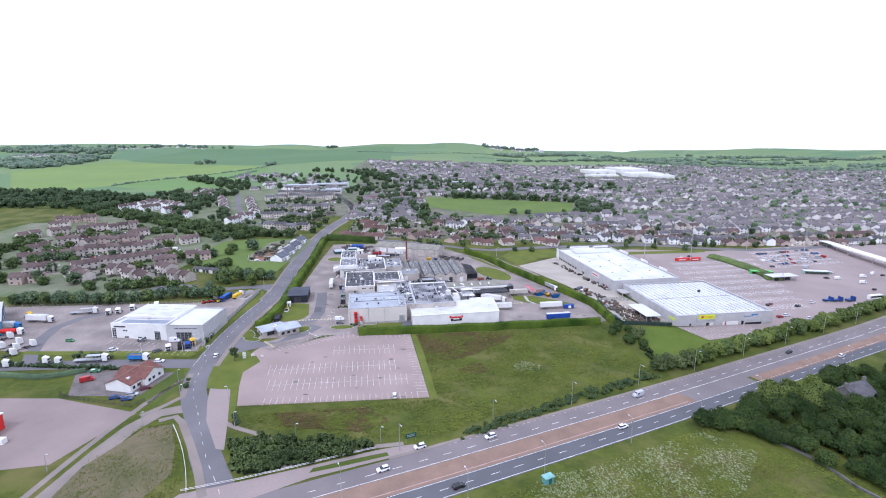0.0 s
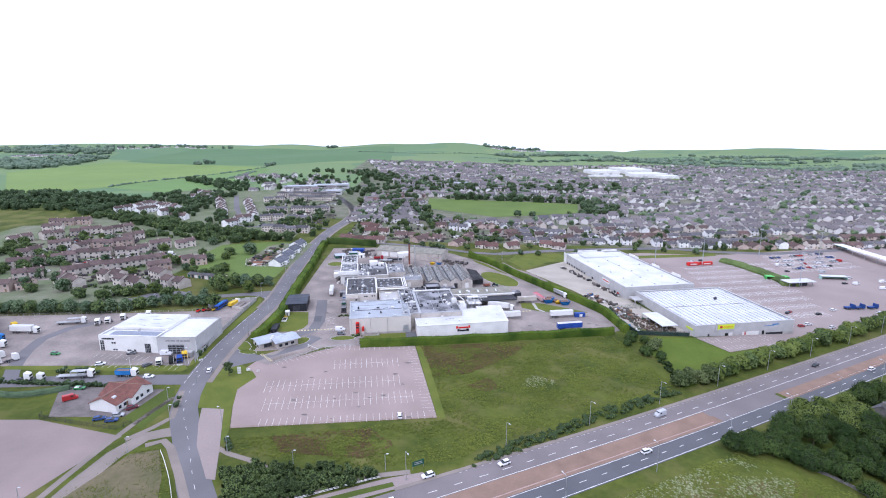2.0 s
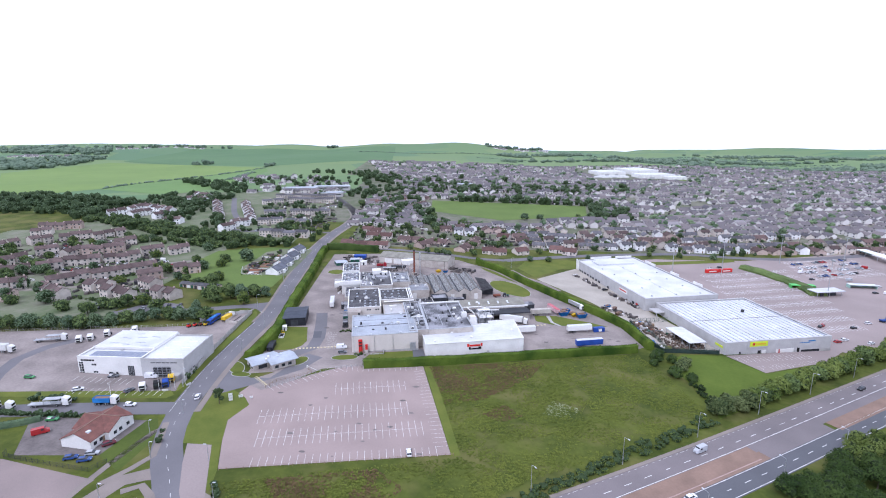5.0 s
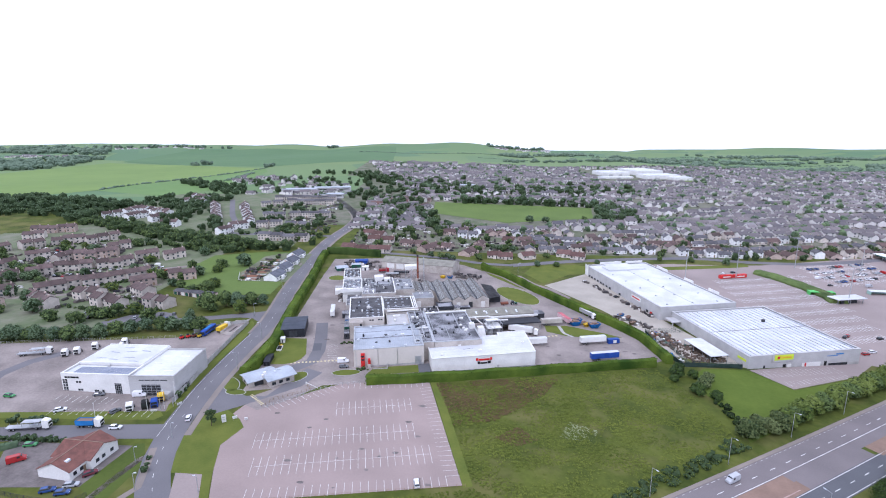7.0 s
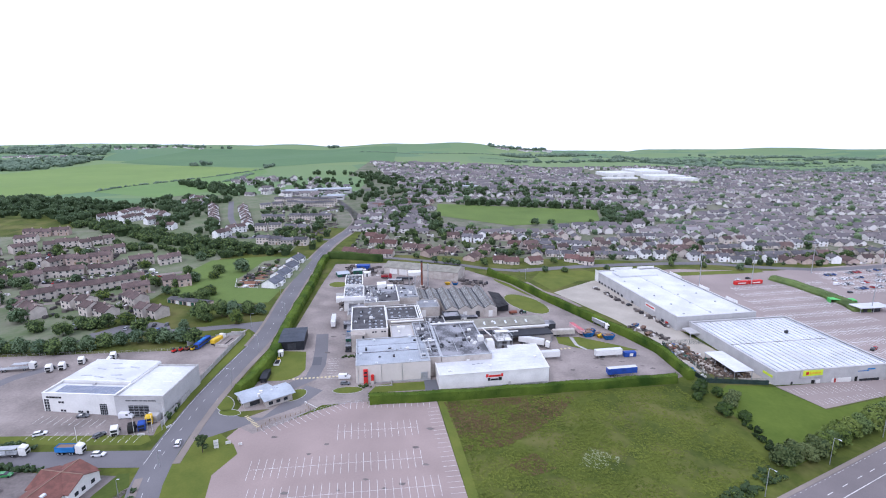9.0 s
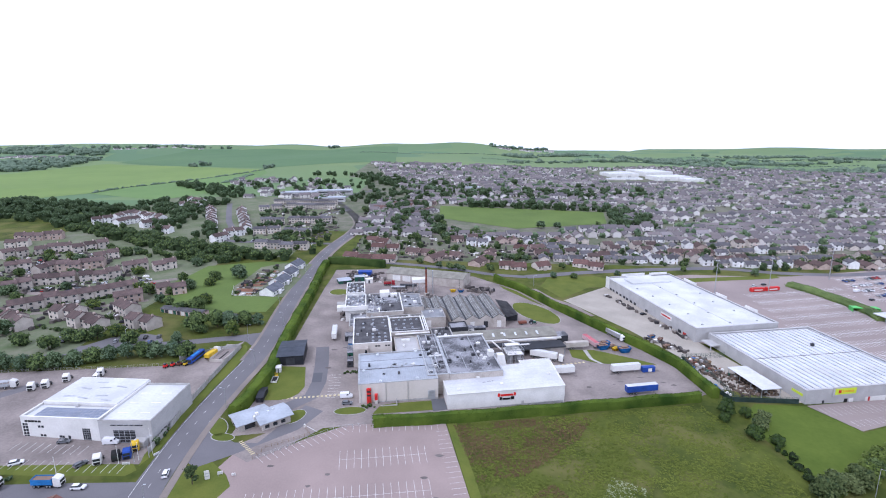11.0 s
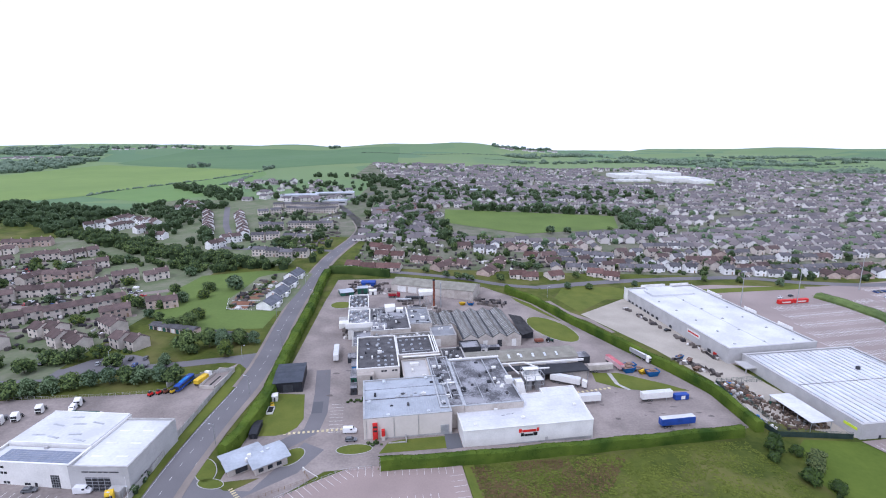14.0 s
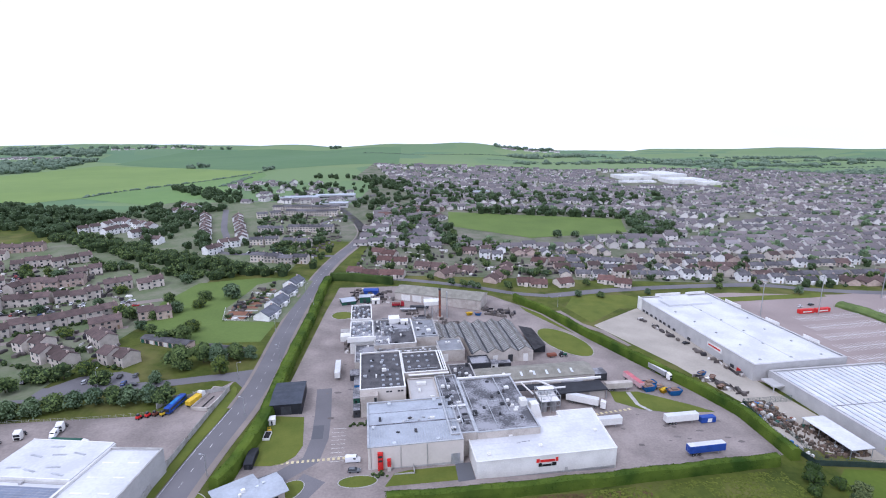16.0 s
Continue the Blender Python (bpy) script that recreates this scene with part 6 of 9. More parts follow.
def fill(poly, n, seed, gap):
    rg = random.Random(seed)
    xs_, ys_ = [p[0] for p in poly], [p[1] for p in poly]
    out = []
    for _ in range(n * 40):
        p = (rg.uniform(min(xs_), max(xs_)), rg.uniform(min(ys_), max(ys_)))
        if inside(*p, poly) and all((p[0] - q[0]) ** 2 + (p[1] - q[1]) ** 2 > gap * gap for q in out):
            out.append(p)
            if len(out) >= n:
                break
    return out


ROADLINE = smooth(SIDE, 12.0)


def off_road(places, gap=10.0):
    """Only those places that keep clear of the side road."""
    return [q for q in places if all((q[0] - c.x) ** 2 + (q[1] - c.y) ** 2 > gap * gap for c in ROADLINE)]


# shrub belt in the corner by the dual carriageway
scatter_plants("shrub_belt", "dense green shrubs by the carriageway", "shrubs", fill([(-66, 139), (-55, 139.5), (-38, 147.5), (-24, 153), (-27, 157), (-50, 156.5), (-62, 158), (-72, 153)], 150, 3, 1.5), LEAF, 5, 1.8, 3.4, 2.2, 3.8, 190, 0.2, INNER_DARK)
vg = random.Random(61)
scatter_plants("verge_scrub", "low dense scrub along the carriageway verge", "shrubs", [(x, 0.575 * x + 156.4 + vg.uniform(0.0, 4.5 + 0.02 * x)) for x in [vg.uniform(6, 96) for _ in range(190)]], LEAF_LIGHT, 6, 0.5, 1.5, 1.6, 3.2, 70, 0.2)
# row of shrubs between field and lawn
for i, (x, y, h, w) in enumerate(((99, 273, 3.6, 5.5), (95.5, 267.5, 5.0, 7), (102, 265, 4.4, 5.5), (107, 262, 4.6, 6.5), (103, 257, 5, 7.0), (97, 250.5, 4.6, 8.0), (103, 246, 4.0, 6.0), (92, 262, 3.2, 5))):
    tree(x, y, h, w, LEAF_GREY if i in (3, 4) else LEAF_WOOD, "broad green shrub at the field's edge", 40 + i, 750, "field shrubs", False)
scatter_plants("field_edge_scrub", "low scrub along the field's ditch", "shrubs", [(101 - i * 0.1 + (i % 3), 243 - i * 2.6) for i in range(9)], LEAF_WOOD, 8, 1.4, 3.2, 2.8, 4.6, 110, 0.24, INNER_DARK)
# roadside rows
rg = random.Random(21)
for i in range(60):
    d = i * 5.2
    x, y = 100.5 + d * 0.884, 217.5 + d * 0.468
    x, y = x + rg.uniform(-1.5, 1.5), y + rg.uniform(-1.5, 1.5)
    big = i in (0, 1, 2, 3)
    tree(x, y, rg.uniform(6.2, 8.4), rg.uniform(7.0, 9.5), LEAF_GREY if big else (LEAF if i % 4 == 1 else LEAF_LIGHT), "bushy roadside tree in full leaf", 600 + i, 1500 if i < 30 else 600, "roadside trees", False)
# wood on the near side of the carriageway
WOOD_POLY = [(94.5, 174), (98, 170.5), (109, 167.5), (119, 160.5), (124, 156), (127, 147), (132, 140), (140, 130), (200, 134), (235, 170), (225, 225), (185, 211), (166, 209), (150, 202), (137, 197.5), (126, 190), (112, 178)]
LOW_EDGE = [(90, 180), (90, 165), (120, 155), (126, 130), (150, 125), (140, 158), (122, 176), (105, 182)]
BRIGHT = [(124, 193), (130, 183), (140, 181), (166, 196), (168, 206), (140, 202)]
edge = [(97, 172.6), (101, 172.8), (104.5, 170.6), (109, 169), (113, 166), (117, 163.4), (106, 175), (111, 172.6), (116, 169), (121, 160.5), (124, 157), (115, 175.5), (119, 180), (123, 185)]
for i, (x, y) in enumerate(edge + fill(WOOD_POLY, 140, 5, 5.0)):
    if (x - 167.6) ** 2 + (y - 191) ** 2 < 90:
        continue
    low = inside(x, y, LOW_EDGE)
    lit = inside(x, y, BRIGHT)
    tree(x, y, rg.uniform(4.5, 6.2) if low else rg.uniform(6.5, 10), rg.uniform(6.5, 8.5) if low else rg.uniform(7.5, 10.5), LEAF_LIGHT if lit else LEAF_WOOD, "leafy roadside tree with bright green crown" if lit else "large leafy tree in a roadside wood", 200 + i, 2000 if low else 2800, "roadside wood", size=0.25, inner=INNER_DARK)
# single trees
tree(-96.3, 218.0, 7.0, 5.0, LEAF_GREY, "slender open young tree on the verge", 301, 260, "verge trees", True, 5)
for i, (x, y, h, w, lf) in enumerate(((-166.9, 371.1, 9, 11, LEAF), (-152, 339, 11, 13, LEAF), (-144, 346, 9.5, 11, LEAF), (-137, 346, 9.5, 11, LEAF_DARK), (-131.5, 335, 8.5, 8, LEAF_LIGHT), (-130, 350, 9, 10, LEAF), (-123, 351, 7.5, 7.5, LEAF_DARK),
                                      (-169, 441, 11, 12, LEAF_DARK), (-155, 324, 6, 6, LEAF_DARK), (-148, 320, 3.5, 3, LEAF_DARK), (66, 461, 5, 6, LEAF_DARK), (82, 462, 4, 6, LEAF), (118, 470, 5, 5, LEAF_DARK), (232, 478, 7, 7, LEAF_DARK), (178, 486, 5, 5, LEAF), (205, 485, 4.5, 6, LEAF))):
    tree(x, y, h, w, lf, "round leafy tree in full summer leaf", 320 + i, 1000, "garden trees", False)
for i, (x, y) in enumerate(along([(-252, 285), (-215, 291), (-195, 293), (-182, 301), (-170, 306), (-156, 307.5), (-143, 309)], 5.2)):
    tree(x + rg.uniform(-1, 1), y + rg.uniform(-1.5, 1.5), rg.uniform(6.5, 8.5), rg.uniform(8, 10), LEAF_DARK if i % 3 else LEAF, "dense leafy tree in a screening belt", 360 + i, 650, "screening belt", False)
# garden trees among the estates
for i, (x, y) in enumerate(fill([(-330, 330), (-250, 312), (-205, 312), (-205, 325), (-250, 345), (-290, 395), (-330, 440), (-380, 470), (-400, 430)], 44, 8, 8.0)):
    tree(x, y, rg.uniform(6, 9.5), rg.uniform(8, 12), (LEAF, LEAF_DARK, LEAF)[i % 3], "broad leafy tree among terraced houses", 400 + i, 420, "estate trees", False, 6)
for i, (x, y) in enumerate(((-337, 478), (-330, 474), (-313, 479), (-321, 480), (-291, 525), (-286, 497), (-278, 500), (-220, 404), (-212, 399), (-199, 401), (-192, 414), (-182, 422), (-176, 370), (-186, 376), (-196, 384), (-168, 384), (-203, 324), (-197, 326), (-209, 322), (-190, 330), (-178, 322), (-149, 337), (-240, 415), (-246, 446), (-300, 505), (-310, 515), (-290, 440), (-230, 372), (-265, 352), (-258, 345), (-270, 405), (-345, 490), (-185, 436), (-205, 430), (-214, 470), (-360, 470))):
    tree(x, y, rg.uniform(5, 8.5), rg.uniform(7, 11), (LEAF, LEAF, LEAF_DARK, LEAF_LIGHT)[i % 4], "leafy garden tree among terraced houses", 460 + i, 420, "estate trees", False, 6)
for i, (x, y) in enumerate(((-69.8, 652), (-62.4, 647.5), (-34, 631), (-19, 623), (-5.4, 591.5), (-46, 564), (-16, 572.5), (12.5, 590), (88, 635), (-39, 491), (-23, 479), (-14, 477), (-8, 475), (18, 473), (34, 513), (42, 508), (51, 506), (78, 485), (107, 638), (153, 640), (170, 644), (-114, 693), (39, 506), (46, 510), (-4, 474))):
    tree(x, y, rg.uniform(7, 11) if y > 540 else rg.uniform(4.5, 6.5), rg.uniform(9, 14) if y > 540 else rg.uniform(6, 9), (LEAF_DARK, LEAF)[i % 2], "broad leafy tree among town gardens", 520 + i, 380, "town garden trees", True, 5)

gr = random.Random(88)
gp = []
for a, c in (((-276, 354), (-222, 400)), ((-268, 371), (-226, 414)), ((-306, 396), (-256, 430)), ((-318, 438), (-282, 456)), ((-366, 494), (-320, 516)), ((-246, 340), (-196, 330)), ((-234, 356), (-180, 352)), ((-212, 344), (-178, 336)), ((-158, 400), (-154, 434)), ((-158, 434), (-148, 436)), ((-150, 470), (-152, 440))):
    n = int(math.dist(a, c) / 2.2)
    gp += [(a[0] + (c[0] - a[0]) * (i + gr.random()) / n, a[1] + (c[1] - a[1]) * (i + gr.random()) / n) for i in range(n) if gr.random() < 0.8]
scatter_plants("garden_shrubs", "low garden hedges and shrubs of the estate", "shrubs", gp, LEAF, 89, 1.0, 2.4, 1.8, 3.4, 40, 0.34)

# woods and belts farther off, one mass each
belts = [
    ("woodland_belt", "dark woodland belt below the fields", [(-900, 770), (-611, 752), (-520, 738), (-421, 704), (-410, 660), (-405, 610), (-420, 600), (-450, 636), (-520, 640), (-900, 690)], 330, 8, 13, 10, 16),
    ("tree_belt", "line of trees behind the estate green", [(-400, 612), (-379, 600), (-320, 572), (-290, 550), (-246, 532), (-205, 512), (-180, 503), (-150, 500), (-150, 488), (-200, 496), (-250, 510), (-290, 526), (-379, 580), (-410, 596)], 120, 6, 10, 8, 12),
    ("tree_belt", "trees along the playing field", [(-5, 772), (190, 762), (215, 740), (205, 690), (185, 690), (190, 745), (0, 756)], 60, 7, 11, 8, 12),
    ("tree_belt", "trees behind the bungalows", [(-180, 560), (-150, 520), (-125, 500), (-122, 540), (-140, 600)], 26, 5, 8, 6, 9),
    ("tree_belt", "trees round the junction", [(-95, 690), (-60, 640), (-30, 660), (-60, 740), (-100, 800), (-100, 740)], 30, 7, 11, 8, 11),
    ("woodland_belt", "far wood on the hillside", [(-1400, 1500), (-1200, 1440), (-1090, 1560), (-1010, 1590), (-975, 1420), (-945, 1300), (-945, 1225), (-1030, 1210), (-1200, 1300), (-1400, 1400)], 240, 7, 11, 14, 24),
    ("woodland_belt", "far wood behind the hamlet on the hillside", [(-1760, 2080), (-1540, 2180), (-1400, 2120), (-1170, 1850), (-1060, 1660), (-1130, 1660), (-1260, 1700), (-1500, 1800), (-1800, 1900)], 300, 8, 13, 16, 28),
    ("tree_belt", "far trees along field edges", [(-280, 1080), (-190, 1040), (-150, 980), (-60, 900), (-20, 860), (20, 900), (-60, 980), (-160, 1090)], 70, 7, 12, 9, 14),
    ("tree_belt", "far trees by the village", [(-430, 930), (-330, 850), (-300, 800), (-320, 790), (-400, 860), (-470, 930)], 45, 7, 11, 9, 13),
    ("tree_belt", "far trees across the town", [(-60, 850), (120, 900), (300, 870), (120, 840)], 60, 7, 11, 8, 12),
    ("woodland_belt", "far dark woodland beyond the town", [(620, 1450), (1050, 1420), (1500, 1350), (1700, 1460), (1400, 1640), (1000, 1560), (760, 1620)], 170, 4, 8, 18, 34),
    ("woodland_belt", "far dark woodland beyond the town", [(150, 1500), (560, 1640), (900, 1800), (860, 1840), (480, 1700), (140, 1560)], 60, 5, 9, 16, 26),
    ("tree_belt", "trees among the white terraces", [(-420, 690), (-372, 690), (-330, 660), (-300, 600), (-310, 720), (-300, 760), (-400, 760)], 75, 6, 10, 8, 12),
    ("tree_belt", "trees among the blocks of flats", [(-215, 545), (-130, 540), (-128, 600), (-135, 700), (-150, 715), (-230, 700), (-236, 660), (-214, 600)], 60, 4, 7, 6, 9),
    ("tree_belt", "trees along the edge of the green", [(-300, 500), (-255, 486), (-205, 476), (-180, 486), (-210, 492), (-260, 505)], 30, 4, 7, 6, 9),
    ("tree_belt", "trees among the tiled bungalows", [(-100, 505), (-30, 505), (40, 500), (130, 505), (130, 560), (-20, 600), (-100, 600)], 75, 4, 7, 5, 8),
    ("tree_belt", "trees along the town road", [(150, 500), (420, 515), (430, 530), (150, 520)], 40, 3, 6, 4, 7),
    ("tree_belt", "trees about the junction village", [(-330, 800), (-120, 760), (-60, 800), (-40, 900), (-200, 1000), (-380, 950)], 90, 6, 10, 8, 12),
    ("tree_belt", "large trees before the white terraces", [(-300, 560), (-250, 548), (-238, 560), (-250, 596), (-296, 690), (-318, 640), (-340, 600)], 16, 6, 11, 8, 13),
    ("tree_belt", "dark trees between the far quarters", [(-150, 830), (-70, 800), (60, 785), (200, 790), (330, 850), (300, 960), (100, 1010), (-120, 980)], 100, 6, 11, 8, 14),
    ("tree_belt", "trees among the village houses", [(-104, 590), (-40, 560), (0, 600), (-20, 700), (-60, 790), (-100, 780), (-90, 690)], 46, 6, 10, 8, 13),
    ("tree_belt", "dark trees round the playing field corner", [(176, 640), (215, 640), (235, 700), (225, 760), (196, 735)], 34, 6, 10, 8, 13),
    ("woodland_belt", "far trees on the ridge", [(180, 2240), (420, 2300), (420, 2330), (180, 2280)], 40, 7, 12, 14, 24),
]
for i, (nm, lb, poly, n, h0, h1, w0, w1) in enumerate(belts):
    # Haze put into the leaf colour: bluer past y 500, palest past y 1000.
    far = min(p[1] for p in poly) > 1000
    scatter_plants(nm, lb, "trees", off_road(fill(poly, n, 60 + i, w0 * 0.55)), LEAF_HAZE if far else (LEAF_DARK if i == 0 or min(p[1] for p in poly) > 500 else LEAF), 70 + i, h0, h1, w0, w1, 30 if far else 130, 1.4 if far else 0.55, LEAF_HAZE if far else None)
# skyline trees
rg = random.Random(77)
sky_pts = [(x, 2290 + rg.uniform(-15, 25)) for x in (-505, -498, -490, -484, -478, -474) for _ in range(2)] + [(rg.uniform(-1500, -1010), 2280 + rg.uniform(-20, 40)) for _ in range(60)] + [(-640, 1365), (-628, 1380), (-618, 1390), (-650, 1372), (-420, 1235), (-424, 1250), (-416, 1262), (-418, 1280)] + [(rg.uniform(-980, -930), 2290) for _ in range(8)]
scatter_plants("skyline_trees", "scattered trees along the far ridge", "trees", sky_pts, LEAF_HAZE, 91, 7, 13, 12, 20, 30, 1.6, LEAF_HAZE)
hedgerow = []
for a, c, n in (((-550, 840), (-416, 1216), 70), ((-400, 965), (-406, 1115), 60), ((100, 1700), (700, 1650), 120), ((-300, 1800), (200, 1900), 110), ((500, 1900), (1300, 1700), 140), ((900, 2050), (1700, 1900), 140)):
    for i in range(n):
        t = (i + rg.random()) / n
        hedgerow.append((a[0] + (c[0] - a[0]) * t + rg.uniform(-3, 3), a[1] + (c[1] - a[1]) * t + rg.uniform(-3, 3)))
scatter_plants("field_hedgerows", "low hedgerows dividing the far fields", "hedgerow", hedgerow, LEAF_HAZE, 92, 0.6, 1.8, 5, 9, 16, 1.0, LEAF_HAZE)
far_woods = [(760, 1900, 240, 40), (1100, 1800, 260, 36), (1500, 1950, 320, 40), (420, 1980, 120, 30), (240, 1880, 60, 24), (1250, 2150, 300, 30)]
scatter_plants("far_plantations", "long dark plantations across the far hills", "trees", [(x + rg.gauss(0, 0.45) * w, y + rg.gauss(0, 0.4) * d) for x, y, w, d in far_woods for _ in range(70)], LEAF_HAZE, 93, 4, 8, 16, 30, 26, 1.8, LEAF_HAZE)

# grass tufts, brown bracken and pale flower heads over the rough field
def tufts(name, label, poly, n, seed, material, s0, s1, centre=None):
    rg = random.Random(seed)
    vs, fs = [], []
    xs_, ys_ = [p[0] for p in poly], [p[1] for p in poly]
    while len(fs) < n * 2:
        x, y = rg.uniform(min(xs_), max(xs_)), rg.uniform(min(ys_), max(ys_))
        if not inside(x, y, poly):
            continue
        if noise.noise(Vector((x * 0.09 + seed, y * 0.09, 0))) + 0.5 * noise.noise(Vector((x * 0.3, y * 0.3 + seed, 5))) < rg.uniform(-0.5, 0.35):
            continue
        z, s = height(x, y) - 0.05, rg.uniform(s0, s1)
        for a in (rg.uniform(0, 3.1), rg.uniform(0, 3.1)):
            c, d = math.cos(a) * s, math.sin(a) * s
            k = len(vs)
            vs += [(x - c, y - d, z), (x + c, y + d, z), (x + c * 0.7 + d * 0.9, y + d * 0.7 - c * 0.9, z + s * 0.30), (x - c * 0.6 + d * 0.9, y - d * 0.6 - c * 0.9, z + s * 0.38)]
            fs.append((k, k + 1, k + 2, k + 3))
    ob = from_arrays(name, vs, fs, material)
    return tagged(ob, label, "grass", kind="stuff")


FIELD = [(-3, 190), (18, 176), (60, 196), (96, 216), (94, 250), (88, 274), (40, 264), (-14, 255)]
FIELD2 = [(-70, 163), (-30, 158), (0, 163), (18, 176), (-3, 187), (-40, 180), (-78, 172)]
tufts("grass_tufts", "long uneven grass of the rough field", FIELD, 16000, 11, TUSSOCK, 0.25, 0.6)
tufts("grass_tufts", "long uneven grass by the car park", FIELD2, 4000, 12, TUSSOCK, 0.25, 0.6)
tufts("bracken_tufts", "brown dead bracken in the rough field", [(-15, 254), (-8, 222), (8, 226), (30, 246), (40, 262), (10, 259)], 5200, 13, BRACKEN, 0.25, 0.55)
tufts("bracken_tufts", "brown dead bracken by the car park", [(-64, 174), (-58, 165), (-30, 163), (-20, 171), (-30, 180)], 2000, 14, BRACKEN, 0.25, 0.55)
tufts("bracken_tufts", "brown patch in the rough field", [(6, 214), (14, 209), (22, 214), (16, 222)], 500, 15, BRACKEN, 0.25, 0.5)
tufts("flower_heads", "pale flowering weeds in the rough field", [(30, 216), (40, 213), (46, 220), (36, 226)], 350, 16, FLOWER, 0.2, 0.4)
tufts("grass_tufts", "long verge grass beside the carriageway", [(-40, 96), (4, 127), (34, 140), (98, 171), (112, 160), (150, 128), (60, 80), (-20, 80)], 30000, 17, TUSSOCK, 0.2, 0.5)
tufts("bracken_tufts", "brown dead stems in the verge grass", [(30, 124), (70, 148), (108, 158), (120, 140), (80, 112), (40, 104)], 3500, 20, BRACKEN, 0.2, 0.4)
tufts("flower_heads", "pale flowering weeds on the verge", [(20, 126), (36, 140), (60, 152), (94, 168), (108, 156), (92, 136), (60, 120), (34, 116)], 5200, 18, FLOWER, 0.16, 0.42)
tufts("flower_heads", "pale flowering weeds round the utility hut", [(24, 130), (30, 141), (42, 144), (44, 136), (34, 130)], 700, 21, FLOWER, 0.18, 0.4)
tufts("grass_tufts", "rough grass in the road corner", [(-108, 163), (-98, 166), (-80, 140), (-78, 122), (-112, 122), (-114, 145)], 3000, 19, TUSSOCK, 0.2, 0.5)

# ---- houses ----
def house_parts(b, w, d, h, rise, wall, roof, rg, storeys=1, chimney=True, porch=False):
    bm = bmesh.new()
    gable_walls(bm, -w / 2, w / 2, -d / 2, d / 2, h, rise, -2.5)
    part("wall", bm, wall, b)
    bm = bmesh.new()
    gable(bm, -w / 2, w / 2, -d / 2, d / 2, h + 0.04, rise, 0.3, 0.2)
    rf = part("roof", bm, roof, b)
    if chimney:
        part("chimney", boxes((w * 0.3, w * 0.3 + 0.9, -0.45, 0.45, h + rise * 0.4, h + rise + 1.0), bevel=0.03), HARL_PINK, rf)
    n = 2 if w < 11 else 4
    z0s = (0.9,) if storeys == 1 else (0.9, 3.5)
    first = None
    for z in z0s:
        for s in (-1, 1):
            for i in range(n):
                if s > 0 and i % 2:
                    continue
                if s < 0 and i == n // 2 and z < 1 and n > 1:
                    continue
                m = pose(-w / 2 + (i + 0.5) * w / n, s * (d / 2 + 0.02), z)
                if first is None:
                    first = part("window", boxes((-0.7, 0.7, -0.05, 0.05, 0, 1.25)), HOUSE_GLASS, b)
                    first.matrix_basis = m
                else:
                    dup(first, b, m)
    part("door", boxes((w / 2 / n * 1.0 - 0.5 + 0.1, w / 2 / n + 0.6, -d / 2 - 0.06, -d / 2, -0.2, 2.0)), WOOD if rg.random() < 0.6 else DARK_STEEL, b)
    if porch:
        part("porch", boxes((-1.4, 1.2, -d / 2 - 1.6, -d / 2, -1, 2.5)), wall, b)


TEMPLATES = {}


def house(x, y, rz, style, label, group):
    """A house of one of a few builds; copies share their meshes."""
    if style in TEMPLATES:
        o = copy_thing(TEMPLATES[style], pose(x, y, height(x, y) + 0.1, 0, 0, rz))
        o["label"], o["group"] = label, group
        return o
    rg = random.Random(len(TEMPLATES))
    b = thing("house", x, y, rz, label, "house", group, z=height(x, y) + 0.1)
    house_parts(b, *HOUSE_STYLES[style], rg)
    TEMPLATES[style] = b
    return b


HOUSE_STYLES = {
    "terrace": (8.2, 8.8, 5.1, 2.3, HARL, ROOF_BROWN), "terrace_pink": (8.2, 8.8, 5.1, 2.3, HARL_PINK, ROOF_BROWN),
    "white": (9.0, 9.0, 5.2, 2.4, HARL_WHITE, ROOF_BROWN), "flats": (12.0, 8.5, 5.4, 1.8, HARL, ROOF_GREY),
    "bungalow_red": (12.2, 11.0, 2.5, 2.7, HARL, RUSSET), "bungalow_brown": (12.5, 10.5, 2.5, 2.6, HARL_PINK, RUSSET_BROWN),
    "bungalow_grey": (11.0, 8.0, 2.7, 2.4, HARL_WHITE, ROOF_GREY), "bungalow_pale": (11.5, 8.0, 2.7, 2.4, HARL, ROOF_GREY),
    "bungalow_slate": (15.0, 10.0, 3.0, 3.0, HARL_WHITE, ROOF_SLATE),
    "semi": (9.0, 8.0, 4.9, 2.3, HARL_WHITE, ROOF_GREY), "semi_brown": (9.5, 8.0, 4.8, 2.3, HARL, ROOF_BROWN),
}
_plain = house_parts


def house_parts(b, w, d, h, rise, wall, roof, rg):
    _plain(b, w, d, h, rise, wall, roof, rg, 2 if h > 4 else 1, True, h < 4)


def terrace(p, q, style, label, group, step=8.2, flip=0):
    p, q = Vector(p), Vector(q)
    n = max(1, round((q - p).length / step))
    rz = math.degrees(math.atan2((q - p).y, (q - p).x)) + flip
    for i in range(n):
        c = p.lerp(q, (i + 0.5) / n)
        c += Vector((-(q - p).y, (q - p).x)).normalized() * (1.5 * math.sin(i * 2.4 + p.x))
        o = house(c.x, c.y, rz, style, label, group)
        o.matrix_basis = Matrix.Translation((0, 0, 0.45 * math.sin(i * 1.7 + p.y))) @ o.matrix_basis


TB = "two-storey pale harled terraced house with brown roof"
